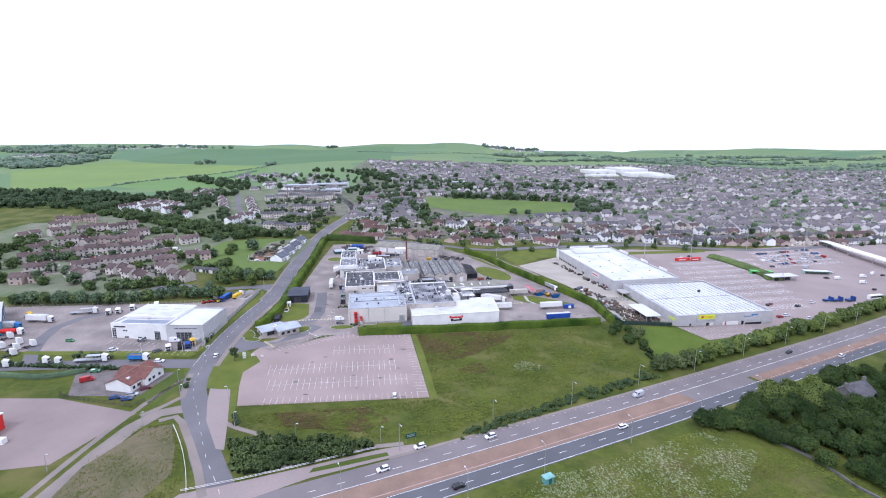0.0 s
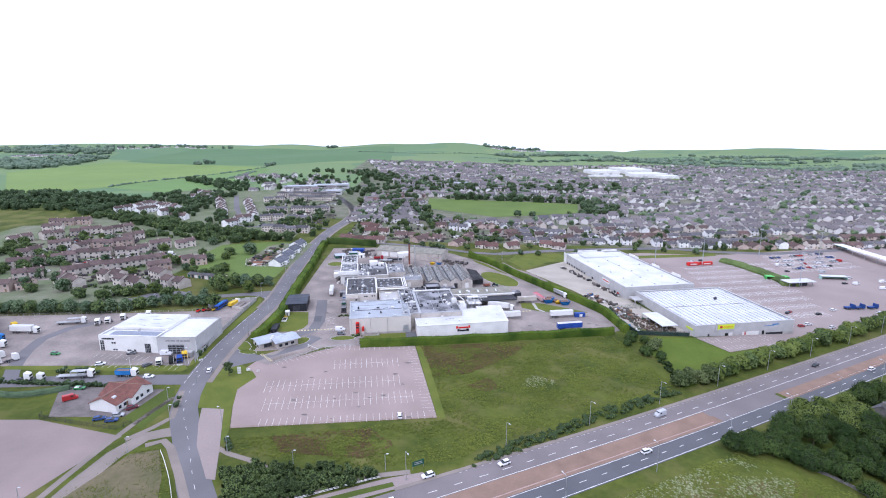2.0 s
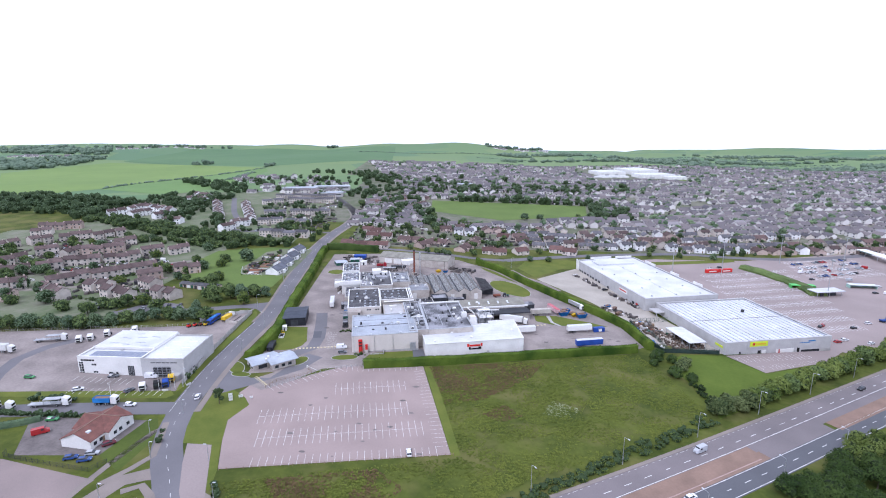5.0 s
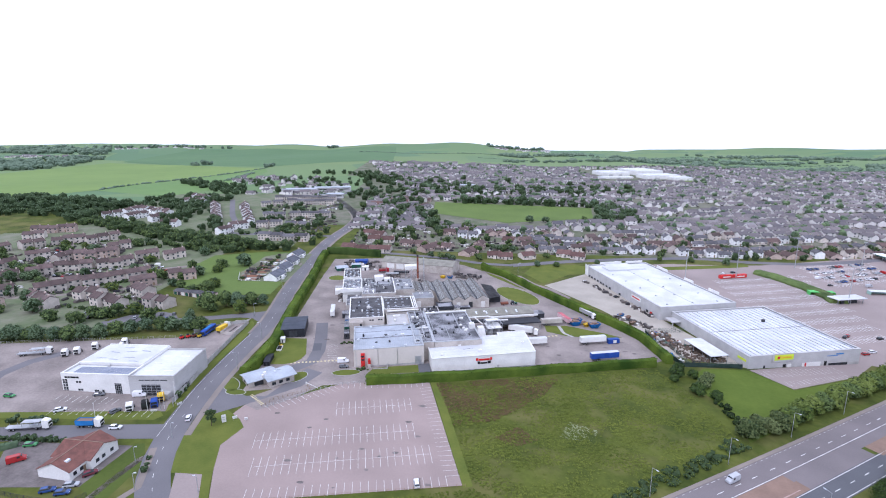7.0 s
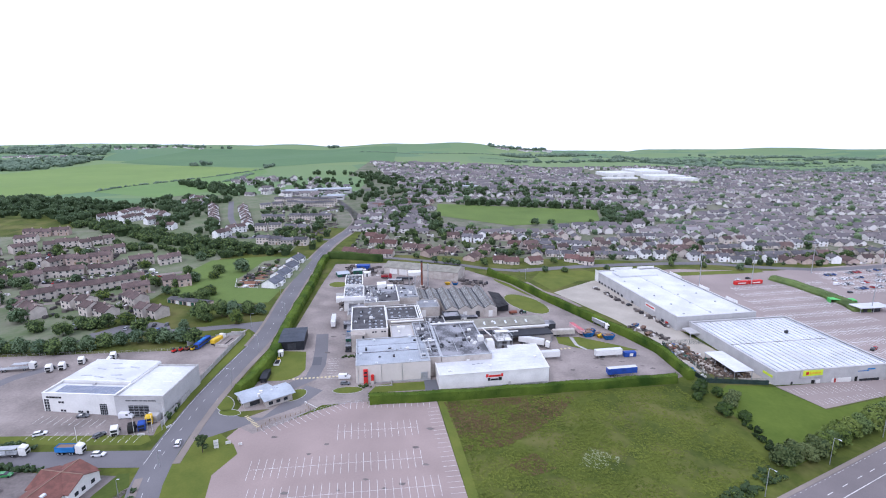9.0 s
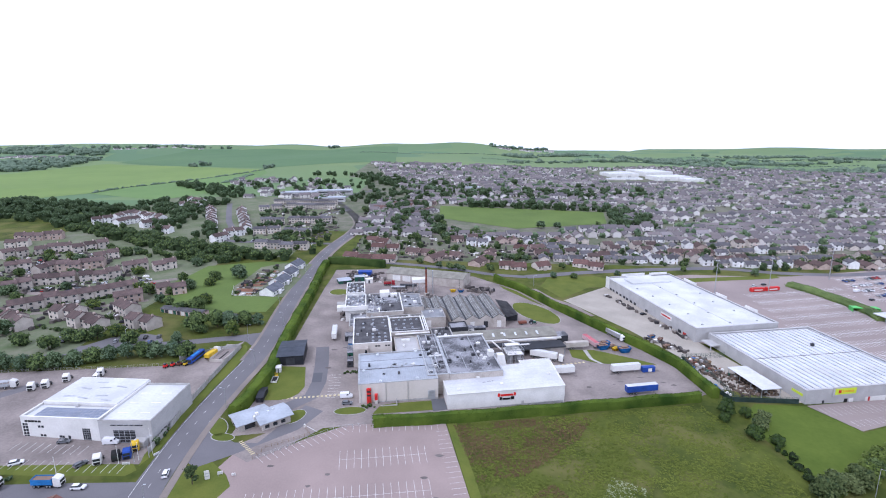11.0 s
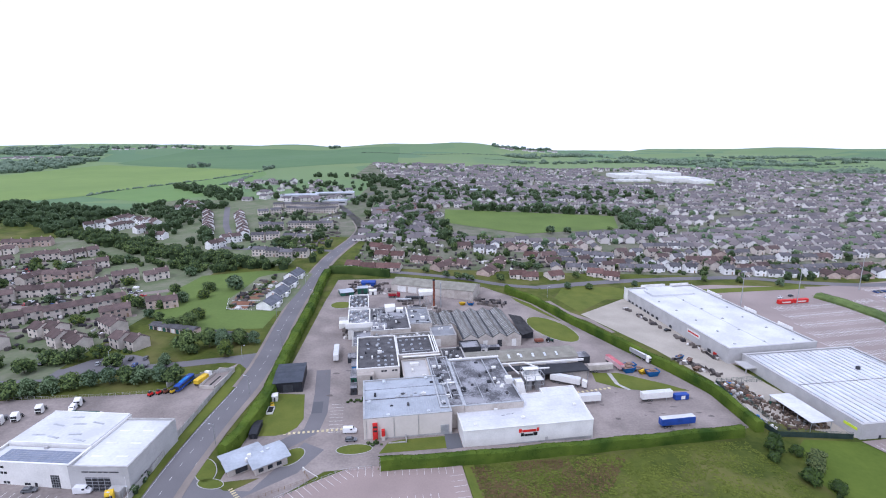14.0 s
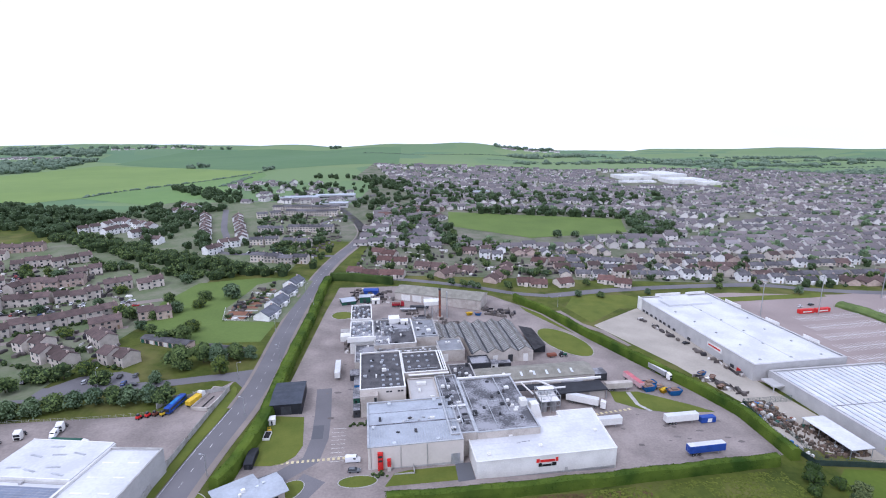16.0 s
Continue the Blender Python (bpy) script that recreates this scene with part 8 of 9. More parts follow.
def car(x, y, rz, colour, where="parked on tarmac", group="parked cars", z=None, van=False):
    plain = group in ("shoppers' cars", "residents' cars")
    key = colour + ("_van" if van else "") + ("_plain" if plain else "")
    zz = height(x, y) + 0.08 if z is None else z
    label = "%s %s %s" % (colour, "panel van" if van else "hatchback car", where)
    if key in CARS:
        o = copy_thing(CARS[key], pose(x, y, zz, 0, 0, rz))
        o["label"], o["group"] = label, group
        return o
    c = CAR_PAINT[colour]
    paint = mat("car_paint_" + colour, c, tuple(k * 0.9 for k in c), 0.25, 0.5, 3.0, spec=0.5)
    b = thing("van" if van else "car", x, y, rz, label, "van" if van else "car", group, z=zz)
    bm = bmesh.new()
    if van:
        loft(bm, [(-2.6, 0.93, 0.85, 0.35, 2.1), (-2.5, 0.97, 0.88, 0.3, 2.2), (1.0, 0.97, 0.86, 0.3, 2.2), (1.9, 0.96, 0.80, 0.3, 1.35), (2.55, 0.88, 0.7, 0.35, 1.0)])
        part("body", bm, paint, b)
        part("windscreen", boxes((1.05, 1.5, -0.72, 0.72, 1.45, 2.02)), GLASS, b)
        part("side_window", boxes((0.2, 1.0, -0.99, 0.99, 1.35, 1.9)), GLASS, b)
        ax, r = (-1.7, 1.65), 0.36
    else:
        loft(bm, [(-2.1, 0.80, 0.70, 0.38, 0.85), (-2.0, 0.86, 0.78, 0.28, 0.95), (0.9, 0.88, 0.80, 0.25, 0.95), (1.9, 0.84, 0.72, 0.28, 0.82), (2.12, 0.74, 0.62, 0.36, 0.68)])
        part("body", bm, paint, b)
        bm = bmesh.new()
        loft(bm, [(-2.0, 0.74, 0.66, 0.93, 1.0), (-1.55, 0.78, 0.62, 0.93, 1.40), (0.2, 0.80, 0.62, 0.93, 1.43), (1.05, 0.78, 0.68, 0.93, 0.98)])
        part("cabin_glass", bm, GLASS, b)
        part("roof", boxes((-1.6, 0.25, -0.64, 0.64, 1.40, 1.46), bevel=0.02), paint, b)
        ax, r = (-1.3, 1.35), 0.31
    for wx_ in ax:
        for s in (-1, 1):
            wheel(b, wx_, s * 0.82, r)
    if plain:
        CARS[key] = b
        return b
    part("headlight", boxes((2.0 if not van else 2.45, 2.1 if not van else 2.58, -0.7, -0.4, 0.6, 0.75)), SKYLIGHT, b)
    part("headlight", boxes((2.0 if not van else 2.45, 2.1 if not van else 2.58, 0.4, 0.7, 0.6, 0.75)), SKYLIGHT, b)
    part("tail_light", boxes((-2.13 if not van else -2.63, -2.05, -0.75, -0.5, 0.65, 0.8), (-2.13 if not van else -2.63, -2.05, 0.5, 0.75, 0.65, 0.8)), RED, b)
    CARS[key] = b
    return b


def tractor_unit(b, x0, paint):
    bm = bmesh.new()
    loft(bm, [(x0, 1.2, 1.1, 0.9, 3.5), (x0 + 0.1, 1.22, 1.15, 0.6, 3.6), (x0 + 1.9, 1.22, 1.12, 0.5, 3.1), (x0 + 2.15, 1.15, 1.0, 0.5, 2.7)])
    cab = part("cab", bm, paint, b)
    part("windscreen", boxes((x0 + 2.0, x0 + 2.16, -1.02, 1.02, 1.7, 2.6)), GLASS, cab)
    part("grille", boxes((x0 + 2.1, x0 + 2.2, -0.9, 0.9, 0.6, 1.4)), BLACKP, cab)
    part("chassis", boxes((x0 - 3.4, x0, -0.45, 0.45, 0.6, 0.95)), DARK_STEEL, b)
    for wx_ in (x0 + 1.2, x0 - 2.0):
        for s in (-1, 1):
            wheel(b, wx_, s * 1.0, 0.5, 0.35)


def trailer_parts(b, x0, x1, paint, h=4.0, roof=None, tank=False):
    if tank:
        bm = bmesh.new()
        tube(bm, (x0, 0, 2.3), (x1, 0, 2.3), 1.15, n=14)
        part("tank", bm, paint, b)
    else:
        bx = part("box_body", boxes((x0, x1, -1.25, 1.25, 1.2, h), bevel=0.05), paint, b)
        part("roof", boxes((x0 + 0.05, x1 - 0.05, -1.2, 1.2, h, h + 0.05)), roof or WHITE_ROOF, b)
        part("rear_frame", boxes((x0 - 0.04, x0, -1.2, 1.2, 1.15, 1.35), (x0 - 0.04, x0, -0.04, 0.04, 1.35, h)), STEEL, bx)
    part("chassis", boxes((x0 + 0.2, x1 - 0.2, -0.5, 0.5, 0.85, 1.2)), DARK_STEEL, b)
    for i in range(3):
        for s in (-1, 1):
            wheel(b, x0 + 1.6 + i * 1.3, s * 1.0, 0.48, 0.35)
    part("landing_leg", boxes((x1 - 2.6, x1 - 2.4, -0.9, -0.7, 0, 0.9)), STEEL, b)
    part("landing_leg", boxes((x1 - 2.6, x1 - 2.4, 0.7, 0.9, 0, 0.9)), STEEL, b)


def trailer(x, y, rz, paint, label, length=13.6, h=4.0, roof=None):
    b = thing("semi_trailer", x, y, rz, label, "trailer", "trailers in the works yard", z=height(x, y) + 0.06)
    trailer_parts(b, 0, length, paint, h, roof)
    return b


def artic(x, y, rz, cab_paint, body_paint, label, length=13.0, tank=False, h=4.0, kind="articulated_lorry"):
    b = thing(kind, x, y, rz, label, "lorry", "lorries", z=height(x, y) + 0.06)
    trailer_parts(b, 0, length, body_paint, h, None, tank)
    tractor_unit(b, length + 0.8, cab_paint)
    return b


def cab_only(x, y, rz, paint, label):
    b = thing("truck_tractor", x, y, rz, label, "truck", "truck tractor units", z=height(x, y) + 0.06)
    tractor_unit(b, 0, paint)
    return b


def rigid(x, y, rz, cab_paint, body_paint, label, length=6.0, h=2.9, tip=True):
    b = thing("rigid_lorry", x, y, rz, label, "lorry", "lorries", z=height(x, y) + 0.06)
    if tip:
        part("tipper_body", boxes((0, length, -1.25, -1.15, 1.1, h), (0, length, 1.15, 1.25, 1.1, h), (0, 0.1, -1.15, 1.15, 1.1, h), (length - 0.1, length, -1.15, 1.15, 1.1, h + 0.3), (0.1, length - 0.1, -1.15, 1.15, 1.1, 1.3)), body_paint, b)
        part("load", boxes((0.2, length - 0.2, -1.1, 1.1, 1.3, h - 0.3)), MEDIAN, b)
    else:
        part("box_body", boxes((0, length, -1.25, 1.25, 1.0, h), bevel=0.06), body_paint, b)
    part("chassis", boxes((0, length + 1, -0.45, 0.45, 0.6, 1.0)), DARK_STEEL, b)
    for wx_ in (0.9, 2.2, length - 0.8):
        for s in (-1, 1):
            wheel(b, wx_, s * 1.0, 0.48, 0.35)
    tractor_unit(b, length + 0.3, cab_paint)
    return b


def transporter(x, y, rz, label):
    b = thing("car_transporter", x, y, rz, label, "lorry", "lorries", z=height(x, y) + 0.06)
    part("deck", boxes((0, 11.5, -1.2, 1.2, 1.0, 1.25), (5.5, 11.5, -1.2, 1.2, 2.9, 3.05)), STEEL, b)
    for px in (0.3, 3.0, 5.7, 8.4, 11.2):
        for s in (-1.15, 1.05):
            part("upright", boxes((px, px + 0.15, s, s + 0.1, 1.25, 3.0 if px > 5 else 1.9)), STEEL, b)
    for wx_ in (1.5, 2.8):
        for s in (-1, 1):
            wheel(b, wx_, s * 1.0, 0.45, 0.3)
    tractor_unit(b, 12.2, WHITE_WALL)
    return b


# works yard
trailer(59.8, 281.2, 9.3, BLUE, "dark blue box trailer with a white roof", 14.2, 4.0)
trailer(60.0, 301.2, 9.0, WHITE_WALL, "white box trailer standing in the yard", 13.8, 4.0)
cont = thing("container", 75.0, 303.4, 8, "dark blue skip container beside a trailer", "container")
part("body", boxes((0, 6.2, -1.2, 1.2, 0.1, 2.5), bevel=0.06), BLUE, cont)
part("door", boxes((2.6, 4.4, -1.26, -1.2, 0.4, 2.0)), WHITE_WALL, cont)
trailer(44.2, 327.4, 8.5, CREAM_WALL, "cream box trailer at the loading bay", 12.4, 3.8, CREAM_WALL)
artic(24.6, 317.6, -24, WHITE_WALL, WHITE_WALL, "white lorry reversing from the bays", 13.4)
trailer(28.5, 297.0, 9, WHITE_WALL, "white box trailer docked at the warehouse", 13.4, 4.0)
tr = trailer(57.6, 340.6, -74, mat("pale_pink_sheet", (0.62, 0.42, 0.43), None, 0.7, 0.4, 3.0), "pale pink trailer with a red sheeted top", 12.6, 3.4, mat("faded_red_sheet", (0.50, 0.15, 0.17), None, 0.7, 0.4, 3.0))
artic(73.4, 351.0, -68, WHITE_WALL, STEEL, "white cabbed bulk tipper lorry leaving the yard", 10.8, h=3.4)
trailer(-78.3, 344.0, -81, WHITE_WALL, "white trailer parked beside the works", 13.6, 3.9)
for x, y, rz, mt, lb in ((64.0, 328.5, 15, BLUE2, "blue steel skip"), (65.5, 332.0, 15, BLUE2, "blue steel skip"), (69.5, 330.4, 20, CREAM_WALL, "pale steel skip of scrap"), (74.2, 325.4, 10, BLUE2, "low blue steel skip"), (70.4, 327.2, 30, YELLOW, "yellow handling truck"), (-7, 420.5, 0, BLUE2, "blue steel skip by the sheds"), (-12.5, 420.5, 10, YELLOW, "small yellow handling truck"), (96, 345, 30, BLUE2, "blue steel skip on the service yard"), (99, 341, 50, RUST, "rusty heap of skips on the yard"), (98.5, 332, 30, WOOD, "heap of pallets by the hedge")):
    sk = thing("skip", x, y, rz, lb + " standing on concrete", "skip", "skips")
    if mt is BLUE2 and y < 340:
        sk.matrix_basis = sk.matrix_basis @ Matrix.Scale(1.5, 4)
    bm = bmesh.new()
    a = [bm.verts.new(p) for p in ((-1.3, -0.9, 0.1), (1.3, -0.9, 0.1), (1.3, 0.9, 0.1), (-1.3, 0.9, 0.1))]
    c = [bm.verts.new(p) for p in ((-2.2, -1.1, 1.8), (2.2, -1.1, 1.8), (2.2, 1.1, 1.8), (-2.2, 1.1, 1.8))]
    bm.faces.new(list(reversed(a)))
    for i in range(4):
        j_ = (i + 1) % 4
        bm.faces.new((a[i], a[j_], c[j_], c[i]))
    bmesh.ops.solidify(bm, geom=bm.faces[:], thickness=0.08)
    part("body", bm, mt, sk)
    part("load", boxes((-1.7, 1.7, -0.9, 0.9, 1.0, 1.7), (-0.8, 0.9, -0.5, 0.6, 1.7, 2.1)), MEDIAN if mt is not YELLOW else YELLOW, sk)
MAROON = mat("maroon_paint", (0.30, 0.025, 0.035), None, 0.5, 0.4, 3.0)
tc_ = thing("farm_tractor", 33.0, 362.8, 8, "green farm tractor by the oval lawn", "tractor")
part("body", boxes((0.2, 2.4, -0.45, 0.45, 0.8, 1.6), bevel=0.1), GREENP, tc_)
part("cab", boxes((-1.2, 0.3, -0.7, 0.7, 1.0, 2.7), bevel=0.1), GLASS, tc_)
for wx_, r in ((-0.8, 0.85), (1.9, 0.55)):
    for s in (-1, 1):
        wheel(tc_, wx_, s * 0.85, r, 0.4)
tl = thing("farm_trailer", 27.2, 361.6, 8, "rust red farm trailer behind a tractor", "trailer")
part("body", boxes((-2.4, 2.4, -1.1, 1.1, 0.8, 2.0), bevel=0.05), RUST, tl)
for s in (-1, 1):
    wheel(tl, -0.6, s * 1.0, 0.45, 0.3)
rigid(-62, 432.6, 6, MAROON, MAROON, "maroon lorry parked at the back of the yard", 5.5, 2.6)
trailer(-50, 428.5, -4, DARK_STEEL, "dark grey low trailer by the pitched store", 12, 2.4, DARK_STEEL)
trailer(-56, 424.5, 2, STEEL, "grey flat trailer in the back yard", 10, 1.8, STEEL)
car(-58.9, 273.0, 4, "white", "parked by the hall", van=True)
car(-57.6, 267.6, 4, "grey", "parked by the hall")
car(-20.0, 188.4, 98, "white", "alone in the empty car park")
car(-106.6, 222.0, 105, "white", "driving on the side road", "cars on the road")
# cars on the dual carriageway
for x, y, rz, c, v in ((-19.3, 142.0, 206, "white", 0), (-8.3, 154.4, 206, "white", 0), (16.3, 161.4, 207, "white", 0), (80.6, 193.6, 207, "silver", 1), (66.0, 169.6, 27, "white", 0), (175.6, 242.0, 208, "black", 0), (200.7, 239.4, 28, "white", 0), (4.3, 134.8, 27, "black", 0)):
    car(x, y, rz, c, "driving on the dual carriageway", "cars on the road", van=bool(v))

# truck dealer
cab_only(-123.6, 235.0, -68, YELLOW, "bright yellow truck tractor unit on display")
cab_only(-123.8, 230.8, -68, BLUE, "dark blue truck tractor unit on display")
cab_only(-126.6, 229.4, -68, BLACKP, "black truck tractor unit on display")
cab_only(-131.4, 227.4, -68, WHITE_WALL, "white truck tractor unit on display")
car(-133.8, 237.8, 4, "white", "parked at the workshop", van=True)
car(-136, 225.6, 60, "grey", "parked at the showroom")
car(-156.8, 225.6, 30, "white", "parked at the showroom")
car(-150, 237.6, 10, "grey", "parked at the showroom")
rigid(-143.2, 215.6, 1, WHITE_WALL, BLUE2, "blue tipper lorry with a white cab", 6.4, 2.9)
car(-129.2, 214.9, 4, "white", "waiting at the junction")
transporter(-165.8, 212.2, 7, "empty steel car transporter on the access road")
cab_only(-172, 209.8, 8, WHITE_WALL, "white truck tractor unit on the access road")
car(-183.7, 235.0, -5, "green", "parked in the dealer yard")
for x, y, rz, cp, bp, lb, tank in ((-224, 259.6, -3, WHITE_WALL, WHITE_WALL, "white articulated lorry in the dealer yard", False), (-226, 239.4, 8, WHITE_WALL, RED, "red tanker lorry in the dealer yard", True), (-233, 246.6, 8, BLUE2, WHITE_WALL, "blue cabbed white lorry in the dealer yard", False)):
    artic(x, y, rz, cp, bp, lb, 11.5, tank)
for x, y in ((-205.3, 229.6), (-201.2, 222.8), (-198.0, 217.0), (-197.2, 227.6), (-209, 224)):
    cab_only(x, y, 60, WHITE_WALL, "white truck tractor unit in the dealer yard")
cab_only(-227.5, 265, -20, YELLOW, "yellow truck tractor unit in the dealer yard")
transporter(-210, 271.5, 12, "empty steel car transporter by the trees")
for i, (x, y) in enumerate(((-189, 273.4), (-185, 275.8), (-180.4, 281.6), (-169.6, 287.4))):
    cab_only(x, y, -75, WHITE_WALL, "white truck tractor unit by the trees")
car(-169.4, 283.4, -75, "white", "parked by the trees", van=True)
rigid(-165, 276.2, -3, WHITE_WALL, GREENP, "lorry with a dark green curtain body", 11, 3.6, False)
for x, y, mt in ((-146, 295.8, RED), (-143.4, 297.4, RED), (-141, 298.4, RUST), (-138.2, 298.6, YELLOW)):
    pm = thing("plant_machine", x, y, 70, "small site machine in %s paint" % ("yellow" if mt is YELLOW else "red"), "machine", "small site machines")
    part("body", boxes((-1.0, 0.9, -0.6, 0.6, 0.6, 1.5), bevel=0.1), mt, pm)
    part("cab", boxes((-0.7, 0.3, -0.5, 0.5, 1.5, 2.3), bevel=0.08), GLASS, pm)
    part("bucket", boxes((0.9, 1.7, -0.7, 0.7, 0.2, 0.9), bevel=0.05), DARK_STEEL, pm)
    for wx_ in (-0.6, 0.6):
        for s in (-1, 1):
            wheel(pm, wx_, s * 0.62, 0.35, 0.25)
bus = thing("bus", -136.8, 299.0, 86, "dark blue single-deck bus parked in the yard", "bus")
part("body", boxes((0, 12.0, -1.25, 1.25, 0.45, 3.0), bevel=0.18), BLUE, bus)
part("roof_pod", boxes((3, 9, -0.8, 0.8, 3.0, 3.15), bevel=0.05), BLUE2, bus)
part("side_windows", boxes((0.8, 11.2, -1.28, 1.28, 1.55, 2.45)), GLASS, bus)
part("windscreen", boxes((-0.03, 0.1, -1.1, 1.1, 1.2, 2.6)), GLASS, bus)
for wx_ in (2.4, 9.0):
    for sd in (-1, 1):
        wheel(bus, wx_, sd * 1.08, 0.5, 0.3)
rigid(-131.2, 304.6, 78, WHITE_WALL, YELLOW, "yellow bodied lorry in the yard", 7, 2.8, False)
for x, y, rz, c in ((-150.7, 203.6, 10, "green"), (-128.6, 181.9, 20, "blue"), (-123.6, 181.0, 15, "blue"), (-123.4, 184.4, 15, "silver"), (-121.4, 189.8, 40, "maroon")):
    car(x, y, rz, c, "parked round the house")
car(-148.6, 195.4, 35, "red", "parked round the house", van=True)

# residents' and shoppers' cars
rg = random.Random(55)
CH = ("white", "silver", "black", "grey", "blue", "red", "silver", "white")
for poly, n, lab in (([(-300, 402), (-265, 396), (-240, 415), (-262, 428)], 12, "parked in the estate"), ([(-225, 322), (-165, 318), (-160, 330), (-215, 334)], 9, "parked in the estate"), ([(-350, 480), (-330, 440), (-322, 446), (-340, 486)], 9, "parked in the estate"), ([(-236, 425), (-214, 405), (-206, 412), (-230, 434)], 7, "parked in the estate"), ([(-205, 548), (-140, 540), (-140, 548), (-205, 556)], 12, "parked by the flats")):
    for x, y in fill(poly, n, int(abs(poly[0][0])), 3.6):
        car(x, y, rg.choice((20, 110)) + rg.uniform(-6, 6), rg.choice(CH), lab, "residents' cars", van=False)
for r in range(4):
    for k in range(17):
        if rg.random() < 0.42:
            continue
        x, y = 288 + k * 3.6 + r * 2, 428 + r * 12 + k * 0.9
        car(x, y, 100 + rg.choice((0, 180)), rg.choice(CH), "parked in the retail car park", "shoppers' cars", van=rg.random() < 0.07)
for x, y, rz, c in ((232, 318, 20, "black"), (247, 326, 10, "white"), (196, 304, 40, "red"), (206, 296, 10, "red"), (212, 299, 10, "white"), (216, 452, 30, "white"), (226, 456, 20, "black"), (262, 386, 20, "black"), (268, 384, 25, "white"), (300, 385, 10, "black"), (315, 400, 20, "white"), (106, 383, 15, "black")):
    car(x, y, rz, c, "parked in the retail car park", "shoppers' cars")
NAVY = mat("navy_paint", (0.03, 0.07, 0.24), None, 0.5, 0.4, 3.0)
for x, y, rz in ((256.5, 328.5, 8), (263, 328.6, 8), (272, 328.9, 10)):
    rigid(x, y, rz, NAVY, NAVY, "low dark blue lorry on the car park", 4.2, 1.7, False)

# coach at the edge of the car park
co = thing("coach", 295, 333.4, 14, "white coach with dark windows by the trees", "bus", z=height(295, 333.4) + 0.05)
part("body", boxes((-5.6, 5.6, -1.25, 1.25, 0.4, 3.3), bevel=0.15), WHITE_WALL, co)
for sgn in (-1, 1):
    part("window_band", boxes((-5.2, 5.2, sgn * 1.26 - 0.03, sgn * 1.26 + 0.03, 1.6, 2.7)), GLASS, co)
part("windscreen", boxes((5.58, 5.66, -1.1, 1.1, 1.3, 2.9)), GLASS, co)
for wx_ in (-3.4, 3.6):
    for sgn in (-1, 1):
        wheel(co, wx_, sgn * 1.05, 0.5, 0.3)
for x, y, rz, c, v in ((284.5, 440, 20, "white", 1), (306.4, 417.3, 15, "silver", 1), (307.3, 383.4, 15, "white", 1), (331.2, 388.5, 15, "white", 1), (317.6, 371.4, 10, "white", 1), (349.8, 392, 30, "black", 0), (279.8, 420.5, 15, "black", 0), (312.2, 354.4, 30, "black", 0), (272.5, 320.7, 20, "white", 0), (223.3, 294.8, 25, "white", 0), (213, 319, 40, "black", 0), (216, 321, 40, "red", 0), (186, 296, 15, "white", 0), (345, 396, 30, "white", 1)):
    car(x, y, rz, c, "standing in the retail car park", "shoppers' cars", van=bool(v))
for x, y, rz in ((-222, 233, 70), (-215, 236, 60), (-192, 206, 20), (-177.5, 210, 8)):
    cab_only(x, y, rz, WHITE_WALL, "white truck tractor unit in the dealer yard")

# ---- painted bays ----
def line_quad(bm, a, c, w, dz=0.075):
    a, c = Vector(a), Vector(c)
    n = Vector((-(c - a).y, (c - a).x)).normalized() * w / 2
    bm.faces.new([bm.verts.new((p.x, p.y, height(p.x, p.y) + dz)) for p in (a + n, a - n, c - n, c + n)])


def bays(origin, rz, n, pitch, y0, y1, spine=None, skip=(), w=0.12, name="bay_lines", slant=0.0):
    bm = bmesh.new()
    for i in range(n + 1):
        if i in skip:
            continue
        line_quad(bm, turn(i * pitch, y0, rz, *origin), turn(i * pitch + slant, y1, rz, *origin), w)
    if spine is not None:
        line_quad(bm, turn(0, spine, rz, *origin), turn(n * pitch, spine, rz, *origin), w)
    return tagged(part(name, bm, PAINT, None), "white painted parking bay lines on tarmac", "road marking", kind="structure")


CPR = 9.0
bays((-70.5, 180.9), 7.8, 25, 2.42, -1.4, 3.8, w=0.09)
bays((-73.5, 195.2), CPR, 24, 2.42, -5.0, 5.0, 0.0, w=0.09)
bays((-77.5, 209.2), CPR, 23, 2.42, -5.0, 5.0, 0.0, w=0.09)
bays((-53.5, 231.6), CPR, 12, 2.42, -5.0, 5.0, 0.0, w=0.09)
bays((-52.0, 248.4), 5.5, 13, 2.42, -0.6, 4.6, w=0.09)
bays((-78.6, 229.6), 36, 13, 2.42, -0.4, 4.4, slant=-1.0, w=0.09)
bm = bmesh.new()
for i in range(23):
    f = i / 22
    line_quad(bm, (-6.6 - 10.8 * f, 193.5 + 57 * f), (-11.4 - 10.4 * f, 192.8 + 56.6 * f), 0.09)
tagged(part("bay_lines", bm, PAINT, None), "white painted parking bay lines on tarmac", "road marking", kind="structure")
bays((137.5, 271.0), 10, 16, 2.5, -4.0, 2.6)
bays((144, 259.6), 14, 14, 2.5, 0, 4.2)
for r in range(9):
    bays((178 + r * 2.5, 306 + r * 15.2), 14, 24 + r, 2.6, -4.6, 4.6, 0.0, w=0.3)
for r in range(5):
    bays((282 + r * 2, 421 + r * 12), 14, 26, 2.7, -4.4, 4.4, 0.0, w=0.3)
bays((-165, 232.6), -4, 9, 2.7, 0, 5.0)
bays((-160, 222.8), -1, 14, 2.7, 0, 5.0)
bays(site(-12.5, 6), SITE + 90, 8, 2.5, -2.8, 2.2)
